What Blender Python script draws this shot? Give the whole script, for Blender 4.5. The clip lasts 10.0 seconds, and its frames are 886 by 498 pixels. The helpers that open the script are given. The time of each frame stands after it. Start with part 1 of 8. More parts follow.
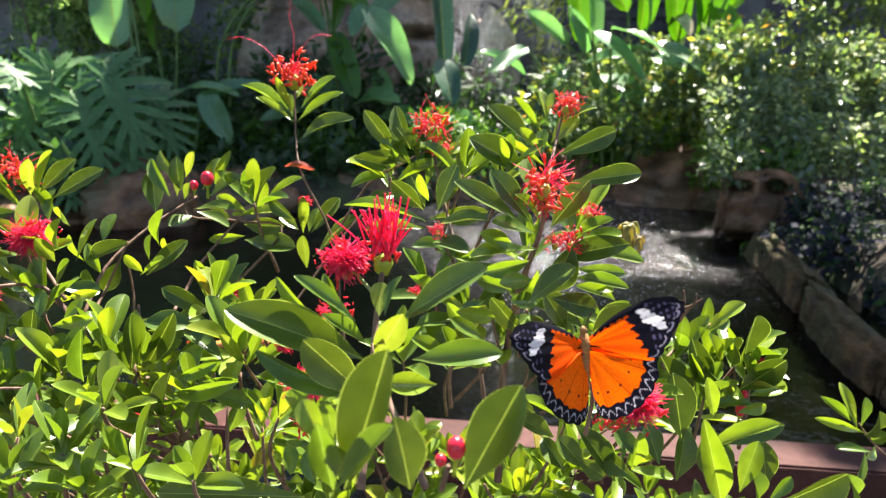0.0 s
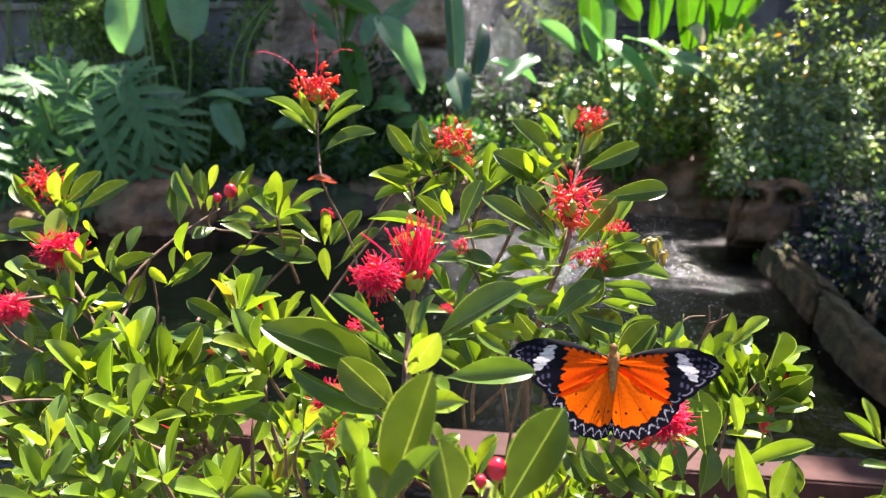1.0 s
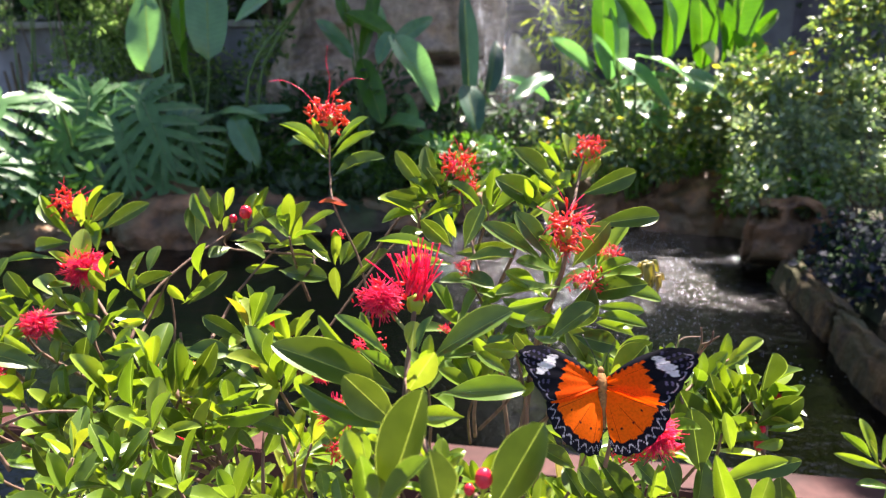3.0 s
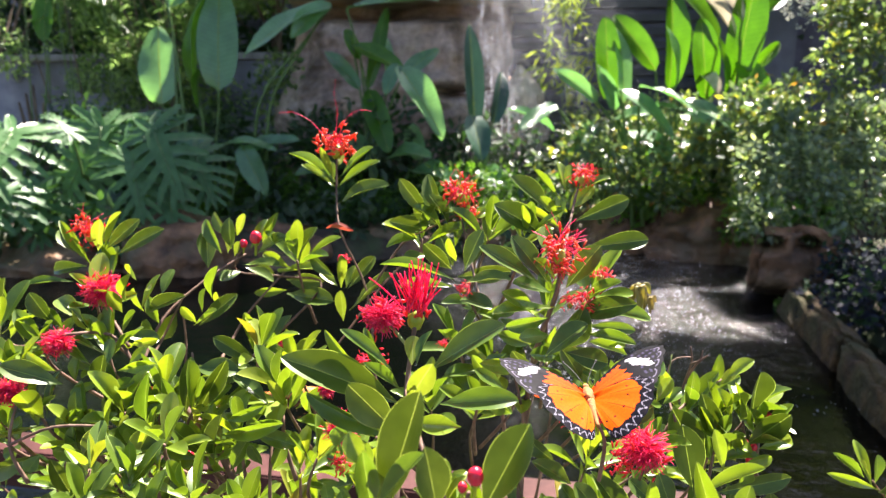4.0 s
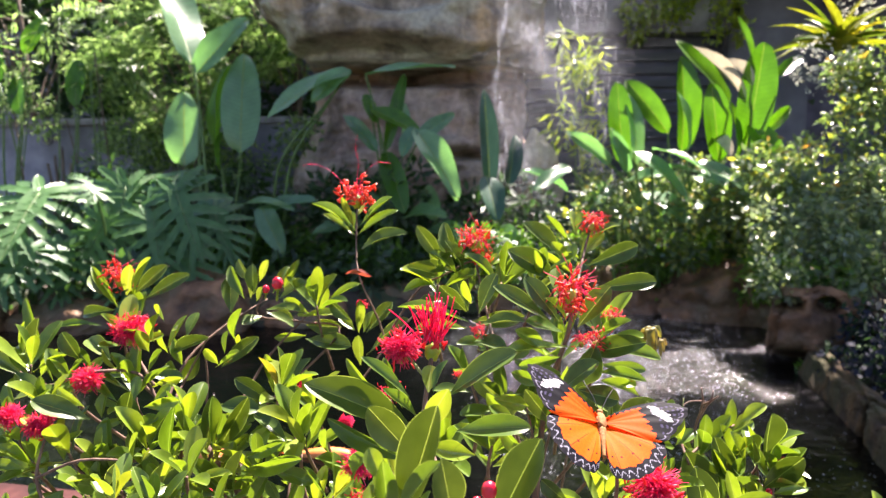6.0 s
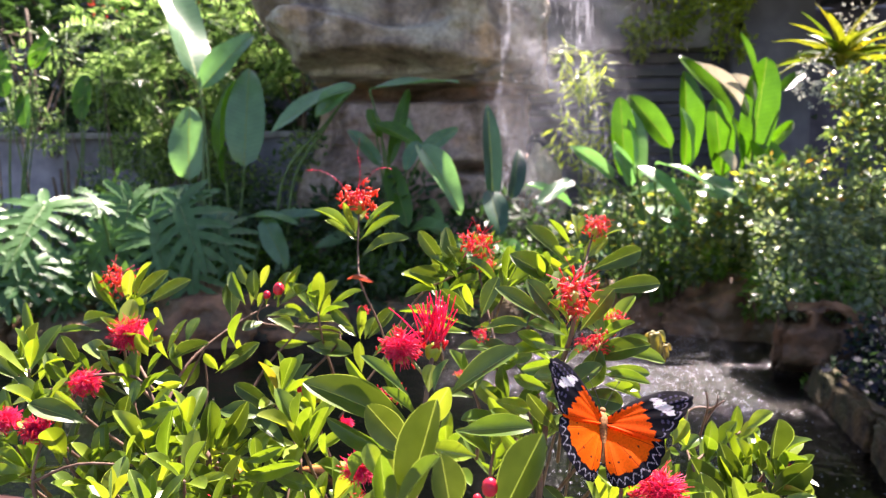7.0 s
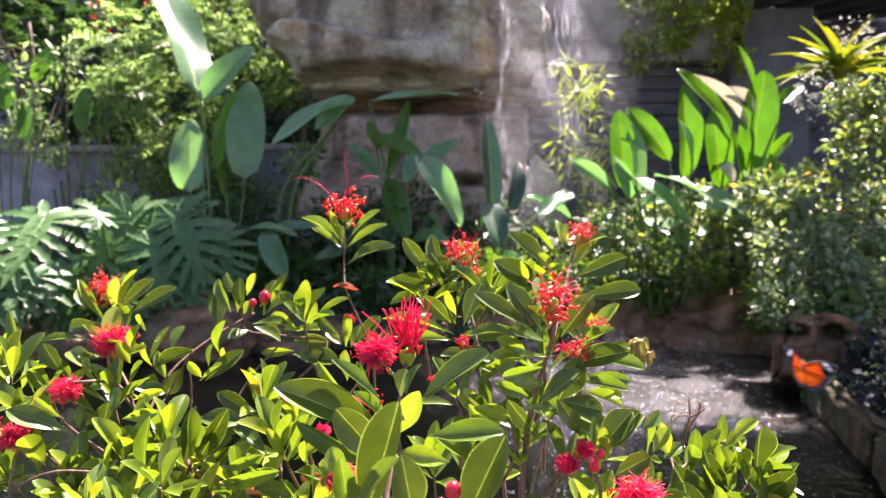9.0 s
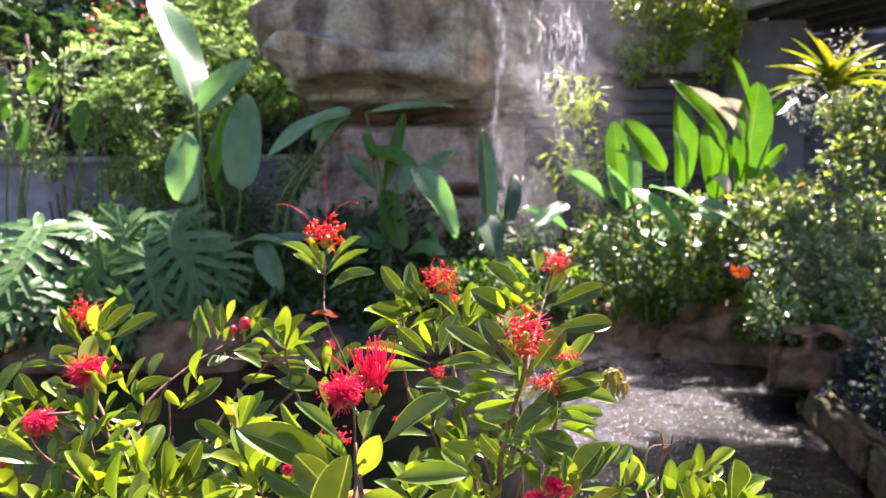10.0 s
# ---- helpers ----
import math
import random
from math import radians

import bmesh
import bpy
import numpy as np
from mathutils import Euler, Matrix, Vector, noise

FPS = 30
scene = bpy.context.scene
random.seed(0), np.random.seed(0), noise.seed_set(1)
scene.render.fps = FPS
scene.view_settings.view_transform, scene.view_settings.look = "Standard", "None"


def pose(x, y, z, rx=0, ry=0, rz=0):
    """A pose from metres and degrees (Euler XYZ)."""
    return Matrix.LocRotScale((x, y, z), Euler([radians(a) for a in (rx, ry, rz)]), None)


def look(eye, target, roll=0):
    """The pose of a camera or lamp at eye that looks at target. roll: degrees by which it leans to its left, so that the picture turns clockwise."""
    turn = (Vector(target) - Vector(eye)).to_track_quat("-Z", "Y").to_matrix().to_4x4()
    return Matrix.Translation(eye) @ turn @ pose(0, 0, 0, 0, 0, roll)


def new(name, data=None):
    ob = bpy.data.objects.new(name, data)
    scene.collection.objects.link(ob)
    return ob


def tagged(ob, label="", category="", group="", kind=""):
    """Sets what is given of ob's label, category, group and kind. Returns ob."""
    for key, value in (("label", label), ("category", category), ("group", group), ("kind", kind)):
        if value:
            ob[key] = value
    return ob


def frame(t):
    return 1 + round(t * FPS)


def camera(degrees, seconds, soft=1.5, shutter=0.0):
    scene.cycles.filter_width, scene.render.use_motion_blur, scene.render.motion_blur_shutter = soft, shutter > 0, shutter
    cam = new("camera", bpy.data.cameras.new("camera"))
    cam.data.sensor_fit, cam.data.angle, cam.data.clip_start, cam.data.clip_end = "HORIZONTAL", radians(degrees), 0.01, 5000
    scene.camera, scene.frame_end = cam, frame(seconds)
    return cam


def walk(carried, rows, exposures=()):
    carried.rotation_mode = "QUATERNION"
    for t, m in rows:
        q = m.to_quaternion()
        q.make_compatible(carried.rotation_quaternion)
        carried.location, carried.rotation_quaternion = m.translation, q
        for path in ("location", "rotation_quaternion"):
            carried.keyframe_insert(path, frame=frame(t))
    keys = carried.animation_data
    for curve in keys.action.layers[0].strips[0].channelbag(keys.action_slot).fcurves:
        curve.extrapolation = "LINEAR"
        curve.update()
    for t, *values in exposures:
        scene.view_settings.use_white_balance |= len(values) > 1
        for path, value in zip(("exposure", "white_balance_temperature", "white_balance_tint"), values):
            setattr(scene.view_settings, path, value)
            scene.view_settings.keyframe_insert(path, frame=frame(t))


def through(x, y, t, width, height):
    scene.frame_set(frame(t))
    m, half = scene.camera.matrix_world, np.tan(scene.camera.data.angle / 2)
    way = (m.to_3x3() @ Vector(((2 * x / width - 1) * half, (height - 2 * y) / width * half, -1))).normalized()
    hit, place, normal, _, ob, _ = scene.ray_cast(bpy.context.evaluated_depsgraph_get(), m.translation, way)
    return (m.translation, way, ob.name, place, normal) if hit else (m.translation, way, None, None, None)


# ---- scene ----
cam = camera(67.9, 10.0, 1.25, 0.4)
cam.data.dof.use_dof, cam.data.dof.focus_distance, cam.data.dof.aperture_fstop = True, 0.31, 17.5
walk(cam, [(t, look(eye, target, roll)) for t, eye, target, roll in (
    (0, (0.016, 0.01, 1.503), (-0.053, 1.927, 0.938), -0.2),
    (0.5, (0.012, 0.011, 1.505), (-0.07, 1.932, 0.956), -0.3),
    (1, (0.008, 0.009, 1.507), (-0.09, 1.931, 0.965), -0.2),
    (1.5, (0.009, 0.01, 1.507), (-0.101, 1.934, 0.972), -0.2),
    (2, (0.01, 0.005, 1.509), (-0.107, 1.93, 0.98), -0.3),
    (2.5, (0.011, 0.001, 1.515), (-0.116, 1.928, 0.996), -0.2),
    (3.8, (0.019, -0.022, 1.515), (-0.137, 1.925, 1.083), -0.2),
    (4, (0.019, -0.025, 1.516), (-0.14, 1.925, 1.105), -0.2),
    (4.5, (0.012, -0.029, 1.516), (-0.158, 1.931, 1.157), -0.1),
    (5, (0.012, -0.033, 1.514), (-0.172, 1.935, 1.204), -0.1),
    (5.5, (0.019, -0.039, 1.511), (-0.178, 1.933, 1.244), -0.1),
    (6, (0.02, -0.043, 1.508), (-0.186, 1.933, 1.279), -0.1),
    (7.5, (0.021, -0.04, 1.497), (-0.197, 1.94, 1.325), -0.0),
    (8, (0.019, -0.04, 1.495), (-0.199, 1.941, 1.333), 0.0),
    (8.5, (0.023, -0.041, 1.497), (-0.196, 1.941, 1.343), -0.1),
    (9, (0.032, -0.039, 1.497), (-0.187, 1.943, 1.35), -0.0),
    (9.5, (0.039, -0.042, 1.502), (-0.18, 1.942, 1.371), -0.1),
    (10, (0.046, -0.038, 1.51), (-0.166, 1.948, 1.393), -0.1),
)], [(0.0, 2.40, 6500, 10), (1.0, 2.41, 6450, 14), (2.5, 2.42, 6450, 17), (5.0, 2.43, 6450, 20), (7.5, 2.49, 6600, 28), (10.0, 2.53, 6600, 29)])

# ---- daylight: high sun from beyond the pond, slightly to the right ----
SUN_TO = Vector((0.25, 0.61, 1.0)).normalized()
world = bpy.data.worlds.new("sky")
scene.world = world
world.use_nodes = True
sky = world.node_tree.nodes.new("ShaderNodeTexSky")
sky.sky_type, sky.sun_disc = "NISHITA", False
sky.sun_elevation = math.asin(SUN_TO.z)
sky.sun_rotation = math.atan2(SUN_TO.x, SUN_TO.y)
world.node_tree.links.new(sky.outputs[0], world.node_tree.nodes["Background"].inputs[0])
world.node_tree.nodes["Background"].inputs[1].default_value = 0.05
sun = new("sun", bpy.data.lights.new("sun", "SUN"))
sun.data.energy, sun.data.angle, sun.data.color = 5.0, radians(0.6), (1.0, 0.94, 0.82)
sun.matrix_world = look(SUN_TO * 30, (0, 0, 0))


# ---- materials ----
def node_mat(name):
    m = bpy.data.materials.new(name)
    m.use_nodes = True
    nt = m.node_tree
    return m, nt, nt.nodes["Principled BSDF"], nt.nodes["Material Output"]


def ramp_noise(nt, scale, c1, c2, detail=6.0, lo=0.35, hi=0.65, coords="Object", stretch=(1, 1, 1)):
    """Two colours mixed by noise at a real-world scale."""
    tc, mp = nt.nodes.new("ShaderNodeTexCoord"), nt.nodes.new("ShaderNodeMapping")
    mp.inputs["Scale"].default_value = stretch
    nt.links.new(tc.outputs[coords], mp.inputs[0])
    n = nt.nodes.new("ShaderNodeTexNoise")
    n.inputs["Scale"].default_value, n.inputs["Detail"].default_value = scale, detail
    nt.links.new(mp.outputs[0], n.inputs["Vector"])
    r = nt.nodes.new("ShaderNodeValToRGB")
    r.color_ramp.elements[0].position, r.color_ramp.elements[1].position = lo, hi
    r.color_ramp.elements[0].color, r.color_ramp.elements[1].color = (*c1, 1), (*c2, 1)
    nt.links.new(n.outputs["Fac"], r.inputs[0])
    return n, r


def mix_rgb(nt, fac, a, b, mode="MIX"):
    x = nt.nodes.new("ShaderNodeMix")
    x.data_type, x.blend_type = "RGBA", mode
    for sock, v in ((x.inputs[0], fac), (x.inputs[6], a), (x.inputs[7], b)):
        if isinstance(v, (int, float)):
            sock.default_value = v
        elif isinstance(v, tuple):
            sock.default_value = (*v, 1)
        else:
            nt.links.new(v, sock)
    return x.outputs[2]


def bump(nt, bsdf, height, strength, distance):
    b = nt.nodes.new("ShaderNodeBump")
    b.inputs["Strength"].default_value, b.inputs["Distance"].default_value = strength, distance
    nt.links.new(height, b.inputs["Height"])
    nt.links.new(b.outputs[0], bsdf.inputs["Normal"])


def surface(name, c1, c2, scale, rough=0.8, relief=0.3, depth=0.01, c3=None, metal=0.0, stretch=(1, 1, 1), big=None):
    """Rough solid: two-tone grain, larger stains c3, relief."""
    m, nt, p, out = node_mat(name)
    n, r = ramp_noise(nt, scale, c1, c2, stretch=stretch)
    col = r.outputs[0]
    if c3:
        n2, r2 = ramp_noise(nt, big or scale * 0.2, (0, 0, 0), (1, 1, 1), lo=0.45, hi=0.62)
        col = mix_rgb(nt, r2.outputs[0], col, c3)
    nt.links.new(col, p.inputs["Base Color"])
    p.inputs["Roughness"].default_value, p.inputs["Metallic"].default_value = rough, metal
    bump(nt, p, n.outputs["Fac"], relief, depth)
    return m


def leafy(name, c1, c2, glow, rough=0.32, through=0.35, by="object", grain=60.0, spec=0.5, tints=(), veins=0.0, slant=0.7):
    """Leaf: glossy skin, light shining through, colour differing from leaf to leaf."""
    m, nt, p, out = node_mat(name)
    if by == "object":
        rnd = nt.nodes.new("ShaderNodeObjectInfo").outputs["Random"]
    else:
        rnd = nt.nodes.new("ShaderNodeNewGeometry").outputs["Random Per Island"]
    r = nt.nodes.new("ShaderNodeValToRGB")
    els = r.color_ramp.elements
    els[0].color, els[1].color = (*c1, 1), (*c2, 1)
    for pos, c in tints:
        e = els.new(pos)
        e.color = (*c, 1)
    nt.links.new(rnd, r.inputs[0])
    n, g = ramp_noise(nt, grain, (0.66, 0.7, 0.6), (1.14, 1.12, 1.05), lo=0.3, hi=0.7)
    col = mix_rgb(nt, 1.0, r.outputs[0], g.outputs[0], "MULTIPLY")
    height = n.outputs["Fac"]
    if veins:
        # side veins running from the midrib towards the tip
        tc, sep = nt.nodes.new("ShaderNodeTexCoord"), nt.nodes.new("ShaderNodeSeparateXYZ")
        nt.links.new(tc.outputs["Object"], sep.inputs[0])
        ab, ma, sn, sc, rm = (nt.nodes.new("ShaderNodeMath") for _ in range(5))
        ab.operation, ma.operation, sn.operation, sc.operation, rm.operation = "ABSOLUTE", "MULTIPLY_ADD", "SINE", "MULTIPLY", "POWER"
        nt.links.new(sep.outputs["X"], ab.inputs[0])
        nt.links.new(ab.outputs[0], ma.inputs[0]), nt.links.new(sep.outputs["Y"], ma.inputs[2])
        ma.inputs[1].default_value = -slant
        nt.links.new(ma.outputs[0], sc.inputs[0])
        sc.inputs[1].default_value = veins
        nt.links.new(sc.outputs[0], sn.inputs[0])
        sq = nt.nodes.new("ShaderNodeMath")
        sq.operation = "ABSOLUTE"
        nt.links.new(sn.outputs[0], sq.inputs[0])
        nt.links.new(sq.outputs[0], rm.inputs[0])
        rm.inputs[1].default_value = 0.35
        vr = nt.nodes.new("ShaderNodeValToRGB")
        vr.color_ramp.elements[0].color, vr.color_ramp.elements[1].color = (1.16, 1.14, 1.18, 1), (0.97, 0.97, 0.97, 1)
        vr.color_ramp.elements[0].position, vr.color_ramp.elements[1].position = 0.25, 0.85
        nt.links.new(rm.outputs[0], vr.inputs[0])
        col = mix_rgb(nt, 1.0, col, vr.outputs[0], "MULTIPLY")
        hb = nt.nodes.new("ShaderNodeMath")
        hb.operation = "MULTIPLY_ADD"
        hb.inputs[1].default_value = 0.6
        nt.links.new(rm.outputs[0], hb.inputs[0]), nt.links.new(height, hb.inputs[2])
        height = hb.outputs[0]
    nt.links.new(col, p.inputs["Base Color"])
    p.inputs["Roughness"].default_value = rough
    p.inputs["Specular IOR Level"].default_value = spec
    bump(nt, p, height, 0.3 if veins else 0.12, 0.006 if veins else 0.002)
    tr = nt.nodes.new("ShaderNodeBsdfTranslucent")
    tcol = mix_rgb(nt, 1.0, col, glow, "MULTIPLY")
    nt.links.new(tcol, tr.inputs[0])
    mx = nt.nodes.new("ShaderNodeMixShader")
    mx.inputs[0].default_value = through
    nt.links.new(p.outputs[0], mx.inputs[1])
    nt.links.new(tr.outputs[0], mx.inputs[2])
    nt.links.new(mx.outputs[0], out.inputs[0])
    return m


def cliff_mat(name, c1, c2, lichen, ochre):
    """Pinkish tan and grey rock with ochre patches, green-grey lichen and dark weather streaks."""
    m, nt, p, out = node_mat(name)
    n, r = ramp_noise(nt, 2.6, c1, c2, detail=9, lo=0.34, hi=0.66)
    n2, rust = ramp_noise(nt, 0.9, (0, 0, 0), (0.75, 0.75, 0.75), lo=0.55, hi=0.66)
    n3, dark = ramp_noise(nt, 1.5, (0, 0, 0), (0.8, 0.8, 0.8), lo=0.5, hi=0.66, stretch=(1.8, 1.8, 0.3))
    n4, grey = ramp_noise(nt, 1.4, (0, 0, 0), (0.8, 0.8, 0.8), lo=0.48, hi=0.6, stretch=(1, 1, 1.4))
    n5, fleck = ramp_noise(nt, 17, (0.72, 0.72, 0.72), (1.2, 1.2, 1.2), detail=8, lo=0.3, hi=0.7)
    col = mix_rgb(nt, grey.outputs[0], r.outputs[0], lichen)
    col = mix_rgb(nt, rust.outputs[0], col, ochre)
    col = mix_rgb(nt, dark.outputs[0], col, (0.085, 0.06, 0.044))
    col = mix_rgb(nt, 1.0, col, fleck.outputs[0], "MULTIPLY")
    nt.links.new(col, p.inputs["Base Color"])
    p.inputs["Roughness"].default_value = 0.75
    fine, _ = ramp_noise(nt, 9.0, (0, 0, 0), (1, 1, 1), detail=10)
    bump(nt, p, fine.outputs["Fac"], 0.8, 0.06)
    return m


SHRUB_LEAF = leafy("shrub_leaf", (0.07, 0.13, 0.02), (0.2, 0.275, 0.03), (2.6, 2.4, 0.5), 0.31, 0.28, grain=3.0, spec=0.6,
                   tints=((0.35, (0.095, 0.16, 0.022)), (0.7, (0.135, 0.205, 0.024)), (0.9, (0.17, 0.245, 0.027))))
SHRUB_YOUNG = leafy("young_leaf", (0.14, 0.19, 0.02), (0.21, 0.26, 0.03), (2.0, 1.9, 0.8), 0.38, 0.32, grain=2.2)
OLD_LEAF = leafy("old_leaf", (0.055, 0.098, 0.014), (0.1, 0.15, 0.02), (2.4, 2.2, 0.5), 0.38, 0.1, grain=3.0, spec=0.4)
SHRUB_FILL = leafy("inner_leaf", (0.075, 0.125, 0.016), (0.22, 0.17, 0.03), (2.6, 2.4, 0.5), 0.31, 0.28, by="island", grain=70, spec=0.6,
                   tints=((0.3, (0.09, 0.155, 0.02)), (0.65, (0.13, 0.2, 0.022)), (0.9, (0.19, 0.26, 0.028)), (0.975, (0.19, 0.23, 0.028))))
MIDRIB = leafy("midrib", (0.19, 0.26, 0.05), (0.26, 0.31, 0.07), (2.0, 2.0, 1.2), 0.4, 0.3)
DRY_LEAF = leafy("dry_leaf", (0.30, 0.06, 0.045), (0.38, 0.09, 0.06), (1.4, 1.0, 0.8), 0.5, 0.25)
PADDLE = leafy("paddle_leaf", (0.042, 0.12, 0.009), (0.085, 0.2, 0.013), (2.2, 2.5, 0.4), 0.3, 0.36, grain=5, veins=70.0, slant=0.25)
PADDLE_DARK = leafy("broad_leaf", (0.075, 0.18, 0.085), (0.17, 0.32, 0.15), (2.2, 2.6, 1.2), 0.28, 0.3, grain=4, spec=0.8, veins=70.0, slant=0.25)
# broad leaf with shade put into its colour, darker and less translucent
SHADED_LEAF = leafy("shaded_leaf", (0.022, 0.065, 0.042), (0.045, 0.11, 0.065), (1.6, 1.8, 1.2), 0.34, 0.12, grain=4, spec=0.5, veins=70.0, slant=0.25)
LOBED = leafy("lobed_leaf", (0.048, 0.125, 0.05), (0.1, 0.21, 0.075), (2.2, 2.4, 1.2), 0.42, 0.25, grain=6, spec=0.4)
BUSH_LEAF = leafy("bush_leaf", (0.075, 0.115, 0.085), (0.36, 0.15, 0.03), (2.2, 2.3, 1.0), 0.36, 0.36, by="island", grain=20, spec=0.8,
                  tints=((0.4, (0.1, 0.15, 0.09)), (0.7, (0.17, 0.24, 0.1)), (0.86, (0.2, 0.24, 0.05)), (0.93, (0.34, 0.32, 0.05)), (0.965, (0.2, 0.24, 0.08)), (0.985, (0.3, 0.2, 0.06))))
GREY_LEAF = leafy("grey_leaf", (0.17, 0.22, 0.16), (0.48, 0.5, 0.32), (1.9, 2.0, 1.2), 0.3, 0.4, by="island", grain=20, spec=0.7, tints=((0.5, (0.22, 0.27, 0.2)), (0.7, (0.1, 0.17, 0.06)), (0.85, (0.3, 0.36, 0.12))))
TREE_LEAF = leafy("tree_leaf", (0.05, 0.09, 0.045), (0.31, 0.39, 0.2), (2.0, 2.2, 1.5), 0.4, 0.45, by="island", grain=14, spec=0.4,
                  tints=((0.45, (0.13, 0.21, 0.06)),))
VINE_LEAF = leafy("vine_leaf", (0.12, 0.19, 0.03), (0.3, 0.36, 0.05), (2.2, 2.2, 0.8), 0.4, 0.4, by="island", grain=14)
# foliage colour lowered to paint deeper shade among the plants
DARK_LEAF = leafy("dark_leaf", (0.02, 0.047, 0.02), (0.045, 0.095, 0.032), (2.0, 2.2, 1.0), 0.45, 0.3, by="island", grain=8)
COVER_LEAF = leafy("cover_leaf", (0.028, 0.029, 0.05), (0.035, 0.07, 0.022), (1.6, 1.8, 1.4), 0.65, 0.2, by="island", grain=20, spec=0.1,
                   tints=((0.55, (0.036, 0.038, 0.06)), (0.7, (0.03, 0.05, 0.03))))
FERN_LEAF = leafy("fern_leaf", (0.06, 0.13, 0.025), (0.12, 0.23, 0.035), (2.2, 2.4, 0.8), 0.4, 0.38, by="island", grain=30)
STRAP = leafy("strap_leaf", (0.07, 0.13, 0.012), (0.3, 0.25, 0.02), (1.8, 1.8, 0.7), 0.35, 0.4, grain=10)
DEAD_LEAF = leafy("dead_leaf", (0.4, 0.37, 0.31), (0.54, 0.5, 0.44), (1.2, 1.1, 0.9), 0.6, 0.3, grain=5)
BLOOM = leafy("bloom_white", (0.6, 0.6, 0.55), (0.75, 0.75, 0.7), (1, 1, 1), 0.6, 0.3, by="island")
RED_BLOOM = leafy("bloom_red", (0.7, 0.04, 0.05), (0.8, 0.08, 0.06), (1, 1, 1), 0.5, 0.3, by="island")
STAMEN = leafy("stamen", (0.8, 0.015, 0.11), (0.93, 0.05, 0.24), (1.3, 1.0, 1.2), 0.38, 0.4, by="island", grain=300)
PETAL = leafy("petal", (0.68, 0.012, 0.03), (0.85, 0.04, 0.05), (1.3, 1.0, 1.0), 0.36, 0.3, by="island", grain=300)
PETAL_ORANGE = leafy("petal_orange", (0.78, 0.035, 0.025), (0.85, 0.12, 0.03), (1.3, 1.1, 0.8), 0.4, 0.3, by="island", grain=300)
CALYX = leafy("calyx", (0.3, 0.36, 0.03), (0.4, 0.4, 0.05), (1.6, 1.6, 0.8), 0.4, 0.3)
DRY_CALYX = leafy("dry_calyx", (0.2, 0.19, 0.035), (0.3, 0.2, 0.06), (1.6, 1.5, 0.8), 0.5, 0.3)
BUD_RED = surface("bud_skin", (0.55, 0.008, 0.03), (0.68, 0.02, 0.05), 400, 0.25, 0.05, 0.0005)
TWIG = surface("twig_bark", (0.09, 0.045, 0.03), (0.21, 0.125, 0.085), 220, 0.8, 0.5, 0.001, stretch=(1, 1, 0.3))
GREEN_STEM = surface("green_stem", (0.15, 0.2, 0.04), (0.24, 0.26, 0.07), 200, 0.5, 0.2, 0.0005)
STALK = surface("stalk", (0.06, 0.12, 0.03), (0.11, 0.19, 0.045), 20, 0.5, 0.2, 0.003)
BARK = surface("tree_bark", (0.07, 0.05, 0.035), (0.2, 0.15, 0.11), 18, 0.9, 0.7, 0.02, stretch=(1, 1, 0.25))
CLIFF = cliff_mat("cliff_rock", (0.15, 0.115, 0.08), (0.5, 0.4, 0.3), (0.42, 0.39, 0.29), (0.52, 0.32, 0.15))
FACE = cliff_mat("lower_rock", (0.2, 0.13, 0.1), (0.52, 0.37, 0.3), (0.4, 0.31, 0.26), (0.46, 0.27, 0.16))
BANK = surface("bank_rock", (0.07, 0.034, 0.016), (0.26, 0.13, 0.062), 7, 0.65, 1.0, 0.06, c3=(0.12, 0.09, 0.045), big=2.6)
KERB = surface("kerb_stone", (0.034, 0.018, 0.006), (0.135, 0.072, 0.023), 13, 0.9, 1.0, 0.06, c3=(0.06, 0.055, 0.018), big=3.0)
SOIL = surface("soil", (0.025, 0.017, 0.011), (0.06, 0.045, 0.03), 12, 0.95, 0.7, 0.02, c3=(0.05, 0.075, 0.025), big=2.0)
PAVING = surface("paving", (0.035, 0.032, 0.028), (0.065, 0.06, 0.052), 30, 0.85, 0.4, 0.004, c3=(0.045, 0.04, 0.033))
RAIL_PAINT = surface("rail_paint", (0.055, 0.02, 0.018), (0.08, 0.032, 0.028), 60, 0.62, 0.15, 0.001, c3=(0.045, 0.019, 0.017), big=9)
PLASTER = surface("grey_plaster", (0.2, 0.2, 0.26), (0.3, 0.3, 0.37), 5, 0.85, 0.2, 0.005, c3=(0.13, 0.13, 0.16))
# darker copy of the plaster, the pavilion's shade put into its colour
SHADED_PLASTER = surface("shaded_plaster", (0.11, 0.11, 0.135), (0.15, 0.15, 0.18), 5, 0.85, 0.2, 0.005, c3=(0.09, 0.09, 0.105))
RAIL_PAINT.node_tree.nodes["Principled BSDF"].inputs["Specular IOR Level"].default_value = 0.12
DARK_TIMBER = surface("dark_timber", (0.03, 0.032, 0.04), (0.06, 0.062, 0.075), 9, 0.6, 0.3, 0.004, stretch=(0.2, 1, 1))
CONCRETE = surface("concrete", (0.2, 0.19, 0.2), (0.32, 0.31, 0.32), 7, 0.85, 0.3, 0.006, c3=(0.13, 0.12, 0.12))
# wall colour darkened to stand for the shade inside the pavilion
SHADE_WALL = surface("shaded_wall", (0.045, 0.045, 0.075), (0.085, 0.085, 0.13), 4, 0.7, 0.2, 0.005)
KOI = surface("koi_skin", (0.75, 0.2, 0.03), (0.8, 0.34, 0.1), 12, 0.35, 0.1, 0.002)


